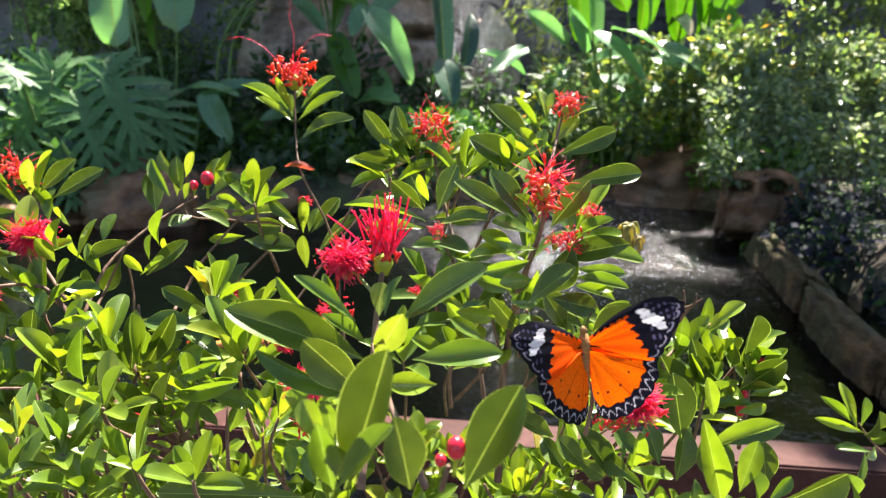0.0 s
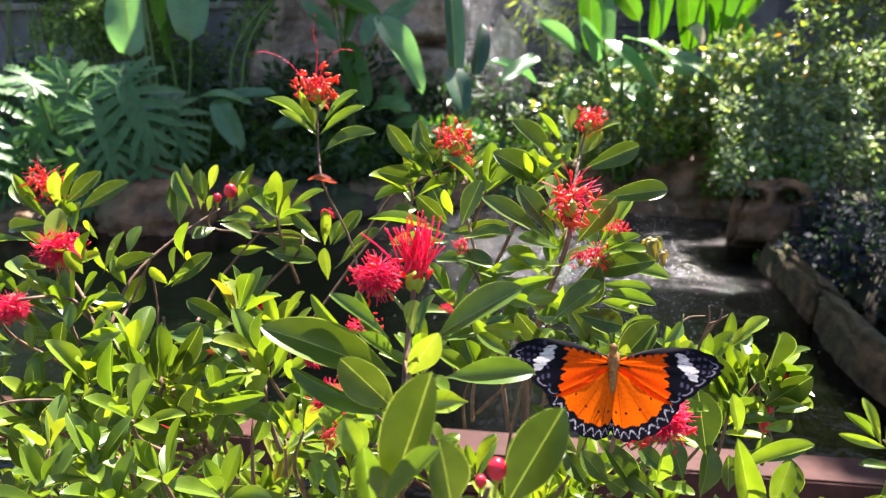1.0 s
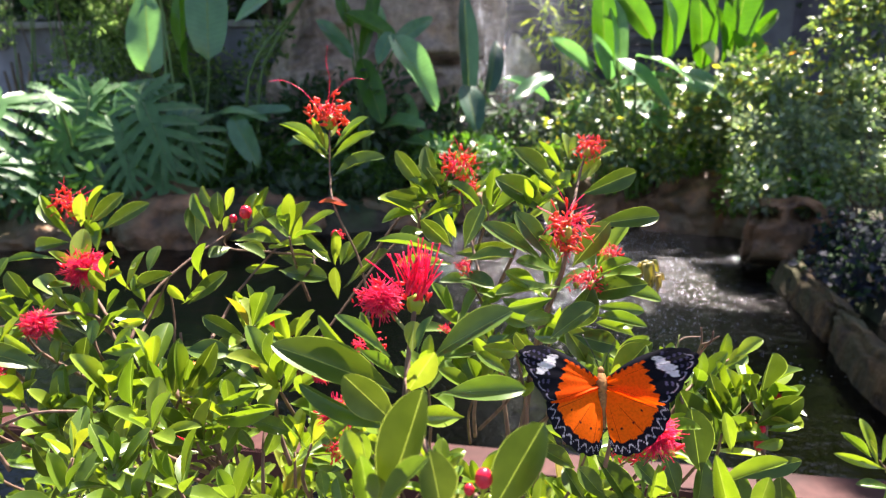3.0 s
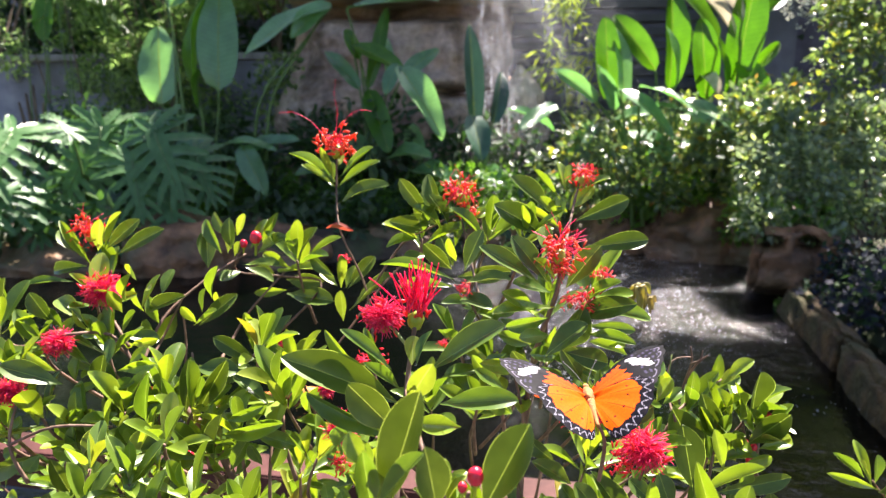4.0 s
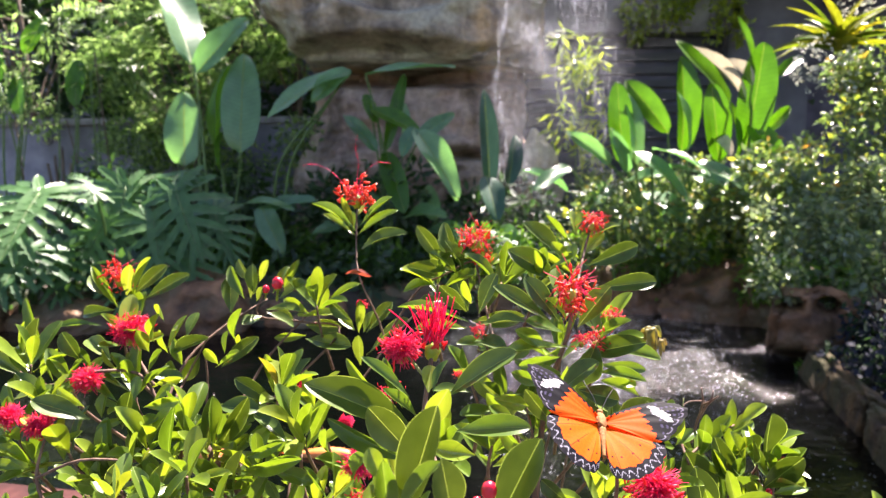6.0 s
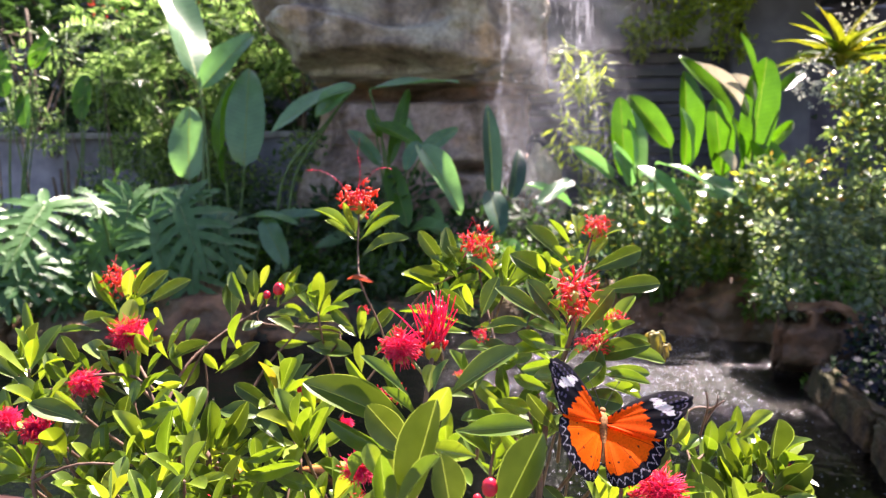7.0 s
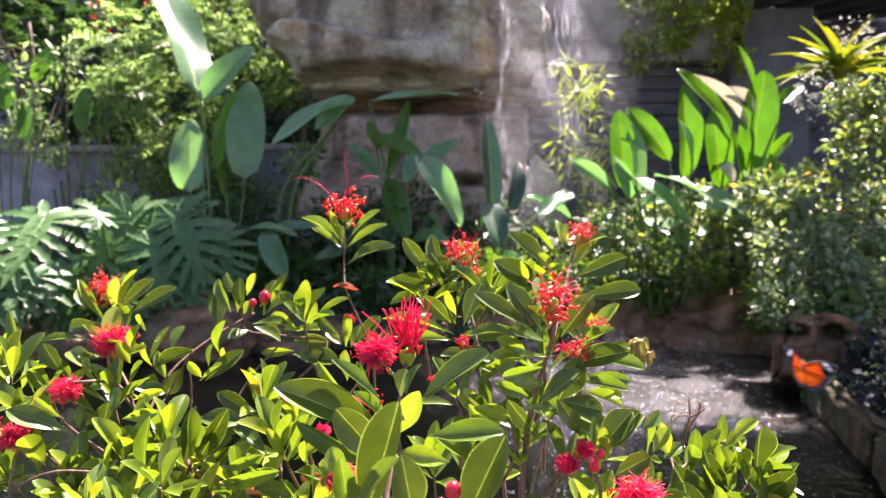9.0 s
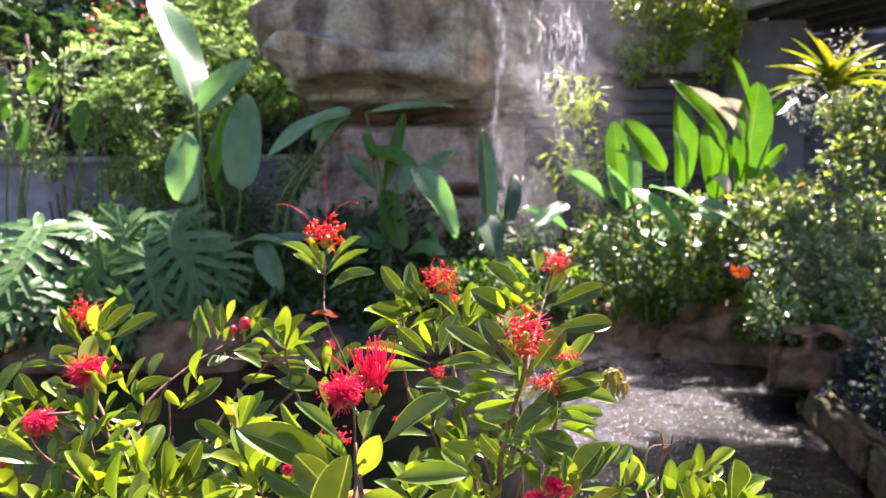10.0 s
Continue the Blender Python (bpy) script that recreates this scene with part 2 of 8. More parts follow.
def water_mat():
    """Calm dark water, ruffled towards the foot of the fall."""
    m, nt, p, out = node_mat("pond_water")
    p.inputs["IOR"].default_value = 1.33
    p.inputs["Specular IOR Level"].default_value = 0.4
    tc, sep, rng_map = (nt.nodes.new("ShaderNode" + k) for k in ("TexCoord", "VectorMath", "MapRange"))
    sep.operation = "DISTANCE"
    sep.inputs[1].default_value = (0.7, 4.75, 0.3)
    nt.links.new(tc.outputs["Object"], sep.inputs[0])
    for k, v in ((1, 0.4), (2, 2.0), (3, 1.0), (4, 0.1)):
        rng_map.inputs[k].default_value = v
    nt.links.new(sep.outputs["Value"], rng_map.inputs[0])
    rough = nt.nodes.new("ShaderNodeMath")
    rough.operation = "MULTIPLY"
    rough.inputs[1].default_value = 0.2
    nt.links.new(rng_map.outputs[0], rough.inputs[0])
    nt.links.new(rough.outputs[0], p.inputs["Roughness"])
    # paler base colour near the fall: foam, plus mist and reflection painted in
    nb, rb = ramp_noise(nt, 3.0, (0.3, 0.3, 0.3), (1, 1, 1), detail=7, lo=0.35, hi=0.7)
    mist_tint = nt.nodes.new("ShaderNodeMath")
    mist_tint.operation = "MULTIPLY"
    nt.links.new(rng_map.outputs[0], mist_tint.inputs[0]), nt.links.new(rb.outputs[0], mist_tint.inputs[1])
    pw = nt.nodes.new("ShaderNodeMath")
    pw.operation = "POWER"
    pw.inputs[1].default_value = 2.6
    nt.links.new(mist_tint.outputs[0], pw.inputs[0])
    nt.links.new(mix_rgb(nt, pw.outputs[0], (0.0006, 0.0008, 0.0006), (0.058, 0.055, 0.062)), p.inputs["Base Color"])
    n, r = ramp_noise(nt, 13.0, (0, 0, 0), (1, 1, 1), detail=5, lo=0.2, hi=0.8, stretch=(0.6, 1.1, 1))
    n2, r2 = ramp_noise(nt, 48.0, (0, 0, 0), (1, 1, 1), detail=2, lo=0.2, hi=0.8)
    add, mul = nt.nodes.new("ShaderNodeMath"), nt.nodes.new("ShaderNodeMath")
    add.operation, mul.operation = "MULTIPLY_ADD", "MULTIPLY"
    add.inputs[1].default_value = 0.45
    nt.links.new(n2.outputs["Fac"], add.inputs[0]), nt.links.new(n.outputs["Fac"], add.inputs[2])
    nt.links.new(add.outputs[0], mul.inputs[0]), nt.links.new(rng_map.outputs[0], mul.inputs[1])
    bump(nt, p, mul.outputs[0], 1.0, 0.05)
    return m


def spray_mat(name, alpha):
    m, nt, p, out = node_mat(name)
    p.inputs["Base Color"].default_value = (0.86, 0.87, 0.98, 1)
    p.inputs["Roughness"].default_value = 0.25
    tr, tl, m1, m2 = (nt.nodes.new("ShaderNode" + k) for k in ("BsdfTransparent", "BsdfTranslucent", "MixShader", "MixShader"))
    tl.inputs[0].default_value = (0.86, 0.87, 0.98, 1)
    m1.inputs[0].default_value, m2.inputs[0].default_value = 0.5, alpha
    nt.links.new(p.outputs[0], m1.inputs[1]), nt.links.new(tl.outputs[0], m1.inputs[2])
    nt.links.new(tr.outputs[0], m2.inputs[1]), nt.links.new(m1.outputs[0], m2.inputs[2])
    nt.links.new(m2.outputs[0], out.inputs[0])
    return m


def wing_mat():
    m, nt, p, out = node_mat("wing_scales")
    a = nt.nodes.new("ShaderNodeVertexColor")
    a.layer_name = "scales"
    n, g = ramp_noise(nt, 900, (0.85, 0.85, 0.85), (1.08, 1.08, 1.08))
    col = mix_rgb(nt, 1.0, a.outputs[0], g.outputs[0], "MULTIPLY")
    nt.links.new(col, p.inputs["Base Color"])
    p.inputs["Roughness"].default_value = 0.6
    p.inputs["Specular IOR Level"].default_value = 0.12
    tr, mx = nt.nodes.new("ShaderNodeBsdfTranslucent"), nt.nodes.new("ShaderNodeMixShader")
    nt.links.new(col, tr.inputs[0])
    mx.inputs[0].default_value = 0.45
    nt.links.new(p.outputs[0], mx.inputs[1]), nt.links.new(tr.outputs[0], mx.inputs[2])
    nt.links.new(mx.outputs[0], out.inputs[0])
    return m


WATER, SPRAY, MIST, WING = water_mat(), spray_mat("falling_water", 0.42), spray_mat("spray", 0.18), wing_mat()
FUR = surface("body_fur", (0.17, 0.072, 0.02), (0.42, 0.2, 0.06), 700, 0.8, 0.6, 0.0006, c3=(0.3, 0.12, 0.025), big=300)
BLACK = surface("black_horn", (0.012, 0.01, 0.012), (0.03, 0.025, 0.025), 300, 0.5, 0.1, 0.0003)

# ---- building helpers ----
PLACE = {}


def thing(name, at, label, category, group="", kind=""):
    """A top-level thing: an empty at its base."""
    ob = tagged(new(name), label, category, group, kind)
    ob.empty_display_size = 0.05
    ob.location = at
    PLACE[ob] = Matrix.Translation(at)
    return ob


def mesh_of(bm, mats, smooth=True):
    me = bpy.data.meshes.new("mesh")
    bm.to_mesh(me)
    bm.free()
    for m in (mats if isinstance(mats, (list, tuple)) else [mats]):
        me.materials.append(m)
    if smooth:
        me.polygons.foreach_set("use_smooth", [True] * len(me.polygons))
    return me


def put(name, me, parent=None, at=None, label="", kind=""):
    """Links a mesh, built in world space or moved by at, under a thing or part."""
    ob = new(name, me)
    at = at or Matrix.Identity(4)
    if parent:
        ob.parent = parent
        ob.matrix_parent_inverse = PLACE[parent].inverted()
    ob.matrix_basis = at
    PLACE[ob] = at
    return tagged(ob, label, kind=kind)


def part(name, bm, material, parent=None, label="", smooth=True, kind=""):
    return put(name, mesh_of(bm, material, smooth), parent, None, label, kind)


def structure(name, bm, material, label, smooth=False, category=""):
    return tagged(part(name, bm, material, None, label, smooth), category=category or name.split("_")[0], kind="structure")


def box(bm, lo, hi, bevel=0.0, turn=0.0):
    """An axis-aligned box, bevelled, turned about z round its middle."""
    lo, hi = Vector(lo), Vector(hi)
    mid, size = (lo + hi) / 2, hi - lo
    m = Matrix.Translation(mid) @ Matrix.Rotation(radians(turn), 4, "Z") @ Matrix.Diagonal((*size, 1))
    r = bmesh.ops.create_cube(bm, size=1.0, matrix=m)
    if bevel:
        edges = list({e for v in r["verts"] for e in v.link_edges})
        bmesh.ops.bevel(bm, geom=edges, offset=bevel, segments=2, affect="EDGES")
    return bm


def tube(bm, pts, r0, r1, sides=6, mat=0):
    """A tapered tube along points, smoothed between them."""
    pts = [Vector(p) for p in pts]
    fine = []
    for i in range(len(pts) - 1):
        a, b, c, d = pts[max(i - 1, 0)], pts[i], pts[i + 1], pts[min(i + 2, len(pts) - 1)]
        for k in range(4):
            t = k / 4
            fine.append(0.5 * ((2 * b) + (c - a) * t + (2 * a - 5 * b + 4 * c - d) * t * t + (3 * b - a - 3 * c + d) * t ** 3))
    fine.append(pts[-1])
    rings, n = [], len(fine)
    side = Vector((0.31, 0.2, 0.93))
    for i, p in enumerate(fine):
        way = (fine[min(i + 1, n - 1)] - fine[max(i - 1, 0)])
        way = way.normalized() if way.length > 1e-9 else Vector((0, 0, 1))
        u = way.cross(side)
        u = u.normalized() if u.length > 1e-3 else way.orthogonal().normalized()
        v = way.cross(u)
        r = r0 + (r1 - r0) * i / (n - 1)
        rings.append([bm.verts.new(p + r * (math.cos(a) * u + math.sin(a) * v)) for a in (2 * math.pi * k / sides for k in range(sides))])
    for a, b in zip(rings, rings[1:]):
        for k in range(sides):
            f = bm.faces.new((a[k], a[(k + 1) % sides], b[(k + 1) % sides], b[k]))
            f.material_index = mat
    bm.faces.new(rings[-1]).material_index = mat
    bm.faces.new(rings[0][::-1]).material_index = mat
    return bm


def blob(bm, at, radii, detail=2, rough=0.0, freq=1.0, mat=0, turn=None, seed=0.0, flat=0.0):
    """A rounded lump, roughened by noise; flat gives it cut facets."""
    r = bmesh.ops.create_icosphere(bm, subdivisions=detail, radius=1.0)
    at = Vector(at)
    for v in r["verts"]:
        d = v.co.copy()
        k = 1.0
        if rough:
            q = d * freq + Vector((seed, seed * 1.7, -seed))
            k += rough * noise.fractal(q, 0.9, 2.1, 5)
            if flat:
                k += flat * (noise.cell(q * 1.3) - 0.5)
        w = Vector((d.x * radii[0], d.y * radii[1], d.z * radii[2])) * k
        v.co = at + (turn @ w if turn else w)
        for f in v.link_faces:
            f.material_index = mat
    return bm


def leaf_mesh(mats, width, fold, bend, wave=0.0, peak=0.58, rows=10, power=0.8, rib=0.03, tip=0.55, edge=False):
    """A unit leaf along +y, upper side +z: tapered base, rounded tip, folded along its midrib, arched, with a pale rib strip."""
    bm = bmesh.new()
    across = (-1.0, -0.97, -0.5, -0.1, 0.1, 0.5, 0.97, 1.0) if edge else (-1.0, -0.6, -0.1, 0.1, 0.6, 1.0)
    rib_at = len(across) // 2 - 1
    grid = []
    for i in range(rows + 1):
        s = math.sin(math.pi / 2 * i / rows) ** 1.15
        if s < peak:
            w = math.sin(math.pi / 2 * s / peak) ** power
        else:
            w = max(0.0, 1 - ((s - peak) / (1 - peak)) ** 2) ** tip
        w = width * 0.5 * max(w, 0.05 if s < 1 else 0.0)
        line = []
        for c in across:
            x = c * w if abs(c) > 0.2 else math.copysign(min(rib * 0.35, w), c)
            z = (abs(x) * fold if not edge else fold * (0.55 * abs(x) + 2.2 * x * x)) - bend * s * s + bend * 0.35 * s + wave * math.sin(9 * s + 2 * c) * abs(c) * width
            line.append(bm.verts.new((x, s, z)))
        grid.append(line)
    for a, b in zip(grid, grid[1:]):
        for k in range(len(across) - 1):
            f = bm.faces.new((a[k], a[k + 1], b[k + 1], b[k]))
            f.material_index = 1 if k == rib_at and len(mats) > 1 else 0
            if edge and k in (0, len(across) - 2):
                f.material_index = 1
    bmesh.ops.remove_doubles(bm, verts=bm.verts[:], dist=1e-5)
    return mesh_of(bm, mats)


def aim(base, tip, width, facing, twist=0.0, unit_width=0.4):
    """The pose and scale that lay a unit leaf from base to tip, its upper side towards facing."""
    base, tip = Vector(base), Vector(tip)
    y = tip - base
    length = y.length
    y.normalize()
    z = Vector(facing) - y * y.dot(Vector(facing))
    z = z.normalized() if z.length > 1e-3 else y.orthogonal().normalized()
    z = Matrix.Rotation(radians(twist), 3, y) @ z
    x = y.cross(z)
    m = Matrix((x, y, z)).transposed().to_4x4()
    return Matrix.Translation(base) @ m @ Matrix.Diagonal((width / unit_width, length, (length + width / unit_width) / 2, 1))


def fill_mesh(me, pts, tris):
    """Fills a mesh from arrays of points and triangles."""
    me.vertices.add(len(pts))
    me.vertices.foreach_set("co", pts.ravel())
    me.loops.add(tris.size)
    me.loops.foreach_set("vertex_index", tris.ravel().astype(np.int32))
    me.polygons.add(len(tris))
    me.polygons.foreach_set("loop_start", (np.arange(len(tris)) * 3).astype(np.int32))
    me.update(calc_edges=True)
    me.validate()


def leaf_cloud(name, clumps, count, size, material, parent, seed, long=2.0, droop=0.3, label="", shell=0.5):
    """Very many small folded leaves spread through round clumps (centre, radii), joined as one part."""
    rng = np.random.default_rng(seed)
    cs = np.array([c for c, _ in clumps], float)
    rs = np.array([r for _, r in clumps], float)
    vol = rs.prod(1) ** (2 / 3)
    pick = rng.choice(len(cs), count, p=vol / vol.sum())
    d = rng.normal(size=(count, 3))
    d /= np.linalg.norm(d, axis=1)[:, None]
    rad = shell + (1 - shell) * rng.random(count) ** 0.6
    rad *= 0.8 + 0.35 * rng.random(count)
    p = cs[pick] + d * rs[pick] * rad[:, None]
    y = d * 0.7 + rng.normal(size=(count, 3)) * 0.6
    y[:, 2] -= droop
    y /= np.linalg.norm(y, axis=1)[:, None]
    up = rng.normal(size=(count, 3)) * 0.55 + np.array((0, -0.25, 1.0))
    x = np.cross(y, up)
    x /= np.linalg.norm(x, axis=1)[:, None] + 1e-9
    z = np.cross(x, y)
    s = size * (0.6 + 0.7 * rng.random(count))[:, None]
    w = s / long
    pts = np.stack([p, p + y * s * 0.45 + x * w * 0.5 + z * w * 0.15, p + y * s, p + y * s * 0.45 - x * w * 0.5 + z * w * 0.15,
                    p + y * s * 0.5 - z * w * 0.1], 1).reshape(-1, 3)
    o = np.arange(count)[:, None] * 5
    f = np.concatenate([o + np.array(q) for q in ((0, 1, 4), (1, 2, 4), (2, 3, 4), (3, 0, 4))], 0)
    me = bpy.data.meshes.new("mesh")
    fill_mesh(me, pts, f)
    me.materials.append(material)
    return put(name, me, parent, None, label, "stuff")

# ---- ground, pond and built things ----
POND = 0.3


def grid_sheet(x0, x1, y0, y1, nx, ny, height):
    bm = bmesh.new()
    vs = [[bm.verts.new((x, y, height(x, y))) for x in np.linspace(x0, x1, nx)] for y in np.linspace(y0, y1, ny)]
    for a, b in zip(vs, vs[1:]):
        for k in range(nx - 1):
            bm.faces.new((a[k], a[k + 1], b[k + 1], b[k]))
    return bm


def step(a, b, v):
    k = max(0.0, min(1.0, (v - a) / (b - a)))
    return k * k * (3 - 2 * k)


def in_pond(x, y):
    """How far inside the pond's outline a place lies, in metres."""
    far = 5.7 + 0.22 * math.sin(1.7 * x) + 0.1 * math.sin(4.1 * x + 1) - 0.8 * max(0.0, min(1.0, -0.7 - x))
    return min(y - 1.35, far - y, (2.0 if y < 4.9 else 2.1) - x, x + 6.5)


def land(x, y):
    d = in_pond(x, y)
    if abs(x) > 30 or y > 30 or y < -30:
        return 0.0
    deep = max(-0.5, min(0.5, -d * 1.6)) - 0.05
    if y < 1.35:
        return 0.0
    back = 0.12 * noise.noise(Vector((x * 0.8, y * 0.8, 0))) + 0.05 * max(0.0, y - 6.0)
    return POND + 0.05 + (deep if d > 0 else min(0.18, -d * 0.9) + back)


bm = grid_sheet(-12, 12, -6, 16, 161, 147, land)
rim = [e for e in bm.edges if e.is_boundary]
out = bmesh.ops.extrude_edge_only(bm, edges=rim)["geom"]
for v in out:
    if isinstance(v, bmesh.types.BMVert):
        v.co = Vector((v.co.x * 80, (v.co.y - 5) * 80, 0.0))
ground = structure("ground", bm, SOIL, "dark damp garden soil around the pond", True)
bm = box(bmesh.new(), (-8, -5.5, 0.0), (8, 0.62, 0.02), 0.005)
structure("pavement", bm, PAVING, "grey paved visitors' path before the planting")
bm = grid_sheet(-7.4, 4.2, 1.2, 7.2, 240, 160, lambda x, y: POND + 0.006 * noise.noise(Vector((x * 3.1, y * 2.2, 3))) + 0.004 * noise.noise(Vector((x * 8, y * 6, 7))))
water = structure("water", bm, WATER, "dark rippled pond water with glints of sunlight", True)

# low wall of the pond under the handrail; dark colour deepens shade behind shrub
bm = box(bmesh.new(), (-7, 1.18, 0.0), (4.2, 1.36, 0.45), 0.01)
structure("wall_pond", bm, KERB, "low concrete wall of the pond, coloured dark to deepen shade")

rail = thing("handrail", (0, 1.06, 0.0), "reddish-brown painted handrail with a flat top", "railing")
bm = box(bmesh.new(), (-3.4, 1.02, 0.771), (3.4, 1.10, 0.851), 0.004, -5.3)
part("top_rail", bm, RAIL_PAINT, rail, smooth=False)
for x in (-2.6, -1.3, 0.0, 1.3, 2.6):
    y = 1.058 - 0.093 * x
    part("post", box(bmesh.new(), (x - 0.03, y - 0.03, 0.0), (x + 0.03, y + 0.03, 0.767), 0.004, -5.3), RAIL_PAINT, rail, smooth=False)
bm = box(bmesh.new(), (-3.4, 1.04, 0.30), (3.4, 1.075, 0.36), 0.004, -5.3)
part("lower_rail", bm, RAIL_PAINT, rail, smooth=False)

# stone kerb along the pond's side, block by block, its joints worn
kerb = thing("stone_kerb", (1.7, 3.0, 0.3), "mossy brown sandstone kerb blocks along the pond", "kerb")
rng = random.Random(4)
y = 1.4
while y < 3.9:
    n = rng.uniform(0.75, 1.05)
    bm = box(bmesh.new(), (1.55, y, 0.05), (1.70, min(y + n - 0.004, 4.2), 0.48 + rng.uniform(-0.012, 0.012)), 0.03, rng.uniform(-1, 1))
    bmesh.ops.subdivide_edges(bm, edges=bm.edges[:], cuts=14, use_grid_fill=True)
    for v in bm.verts:
        v.co += noise.noise_vector(v.co * 2.3) * 0.03 + noise.noise_vector(v.co * 7) * 0.02 + noise.noise_vector(v.co * 17) * 0.012 + noise.noise_vector(v.co * 40) * 0.006
        if v.co.x < 1.62:
            v.co.x -= 0.12 * (0.5 - v.co.z)
        v.co.z -= 0.6 * max(0.0, v.co.x - 1.6)
        v.co.x += 0.17 * max(0.0, v.co.y - 2.5) - 0.02
    part("stone", bm, KERB, kerb)
    y += n

# hollow rock at the kerb's end
rock = thing("hollow_rock", (1.9, 4.3, 0.3), "brown rock with two dark hollows at the end of the kerb", "rock")
bm = box(bmesh.new(), (1.61, 4.1, 0.0), (2.3, 4.6, 0.8), 0.05, 0)
bmesh.ops.subdivide_edges(bm, edges=bm.edges[:], cuts=29, use_grid_fill=True)
for v in bm.verts:
    v.co += noise.noise_vector(v.co * 2.7) * 0.04 + noise.noise_vector(v.co * 8) * 0.03 + noise.noise_vector(v.co * 21) * 0.014
    v.co.z -= 0.3 * max(0.0, v.co.x - 1.95)
    v.co.x += 0.4 * (v.co.y - 4.1)
    if v.co.y < 4.5:
        push = 0.0
        for cx, w in ((1.71, 0.075), (1.935, 0.08)):
            q = ((v.co.x - cx) / w) ** 2 + ((v.co.z - 0.7) / 0.048) ** 2
            push += 0.26 * max(0.0, 1.4 - q)
        q = ((v.co.x - 1.72) / 0.4) ** 2 + ((v.co.z - 0.2) / 0.2) ** 2
        push += 0.3 * max(0.0, 1.2 - q)
        v.co.y += push
        v.co.x += 0.45 * push
        v.co.x -= 0.12 * max(0.0, 0.75 - v.co.z) * step(1.85, 1.6, v.co.x)
part("body", bm, BANK, rock)

# the cliff: an overhanging head with a ledge, a deep recess under it, a set-back lower face
cliff = thing("cliff", (-1.2, 7.6, 0.4), "tall brown artificial rock with an overhang, lit on top", "rock")


def rock_lump(name, at, radii, seed, rough=0.22, freq=1.1, mat=None, parent=None, label="", detail=5):
    """A weathered lump: broad bulges, ledges and small pits."""
    bm = blob(bmesh.new(), at, radii, detail, rough, freq, seed=seed)
    for v in bm.verts:
        d = (v.co - Vector(at)).normalized()
        ledge = abs(noise.noise(v.co * 0.9 + Vector((seed, 0, 0))))
        pits = noise.fractal(Vector((v.co.x, v.co.y, v.co.z * 1.8)) * 2.6, 0.9, 2.1, 5)
        v.co += d * (0.2 * min(ledge, 0.3) / 0.3 - 0.12 + 0.1 * pits) * 0.45
    return part(name, bm, mat or CLIFF, parent, label)


def rock_wall(name, z0, z1, left, right, front, back, parent, label, seed, material, rows=120, cols=150, rough=0.13):
    """A standing rock: its outline and front are functions of the height, its skin broken into planes, ledges and pits."""
    bm = bmesh.new()
    grid = []
    for i in range(rows + 1):
        z = z0 + (z1 - z0) * i / rows
        line = []
        for j in range(cols + 1):
            a = math.pi * (-0.5 + j / cols)
            sx = math.copysign(abs(math.sin(a)) ** 0.55, a)
            sy = max(0.0, math.cos(a)) ** 0.3
            x = (left(z) + right(z)) / 2 + (right(z) - left(z)) / 2 * sx
            f = front(x, z)
            p = Vector((x, back - (back - f) * sy, z))
            q = p + Vector((seed, 0, 0))
            plane = 0.0
            for k in (0.9, 1.9):
                near = noise.voronoi(Vector((q.x, q.y, q.z * 1.3)) * k)[0]
                plane += (near[1] - near[0]) * 0.2 / k
            d = min(plane, 0.16) + rough * noise.fractal(q * 1.4, 1.0, 2.1, 6) + 0.03 * noise.fractal(Vector((q.x, q.y, q.z * 2.2)) * 5, 0.8, 2.1, 4)
            p += Vector((math.sin(a) * 0.7, -max(0.3, math.cos(a)), 0.1 * noise.noise(q * 3))) * d
            line.append(bm.verts.new(p))
        grid.append(line)
    for a, b in zip(grid, grid[1:]):
        for k in range(cols):
            bm.faces.new((a[k], a[k + 1], b[k + 1], b[k]))
    bm.faces.new(grid[-1])
    bm.faces.new(grid[0][::-1])
    return part(name, bm, material, parent, label)


def head_front(x, z):
    """The overhang: a lip that rises to the right, a ledge on its left part, leaning back towards the top."""
    lip = 2.95 + 0.05 * math.sin(3 * x)
    y = 7.0 + 0.55 * step(-0.9, 0.2, x) + 0.5 * step(0.12, 0.0, z - (lip - 0.1))
    y += 0.42 * step(3.28, 3.42, z - 0.12 * math.sin(2.3 * x + 1)) * step(-0.6, -1.1, x)
    return y + 0.12 * max(0.0, z - 3.7) - 0.16 * math.exp(-((x + 2.3) / 0.35) ** 2)


def face_front(x, z):
    """The lower face: receding under the overhang, a shelf above a dark crack, a hollow in the recess."""
    y = 7.6 + 1.0 * step(2.45, 2.72, z)
    y += 0.42 * math.exp(-((x + 1.35) / 0.33) ** 2 - ((z - 2.72) / 0.2) ** 2)
    y -= 0.1 * step(2.05, 1.75, z) * (1 - 0.5 * step(1.5, 1.2, z))
    y += 0.5 * math.exp(-((x + 0.42) / 0.3) ** 4 - ((z - 1.72) / 0.055) ** 2)
    y += 0.12 * math.exp(-((x + 0.35) / 0.07) ** 2) * step(1.9, 2.4, z)
    return y


# unseen top above 3.9 is narrowed to let sun reach the tall leaf
rock_wall("overhang", 2.79, 5.7, lambda z: -2.47 - 0.78 * step(2.8, 3.8, z) + 1.25 * step(3.95, 4.4, z), lambda z: 0.35, head_front, 9.6, cliff, "pale weathered bulging head of the rock", 3.0, CLIFF)
rock_wall("face", 0.2, 2.92, lambda z: -2.42 - 0.3 * step(2.3, 1.5, z), lambda z: 0.12, face_front, 9.7, cliff, "shaded pinkish lower face", 5.0, FACE)
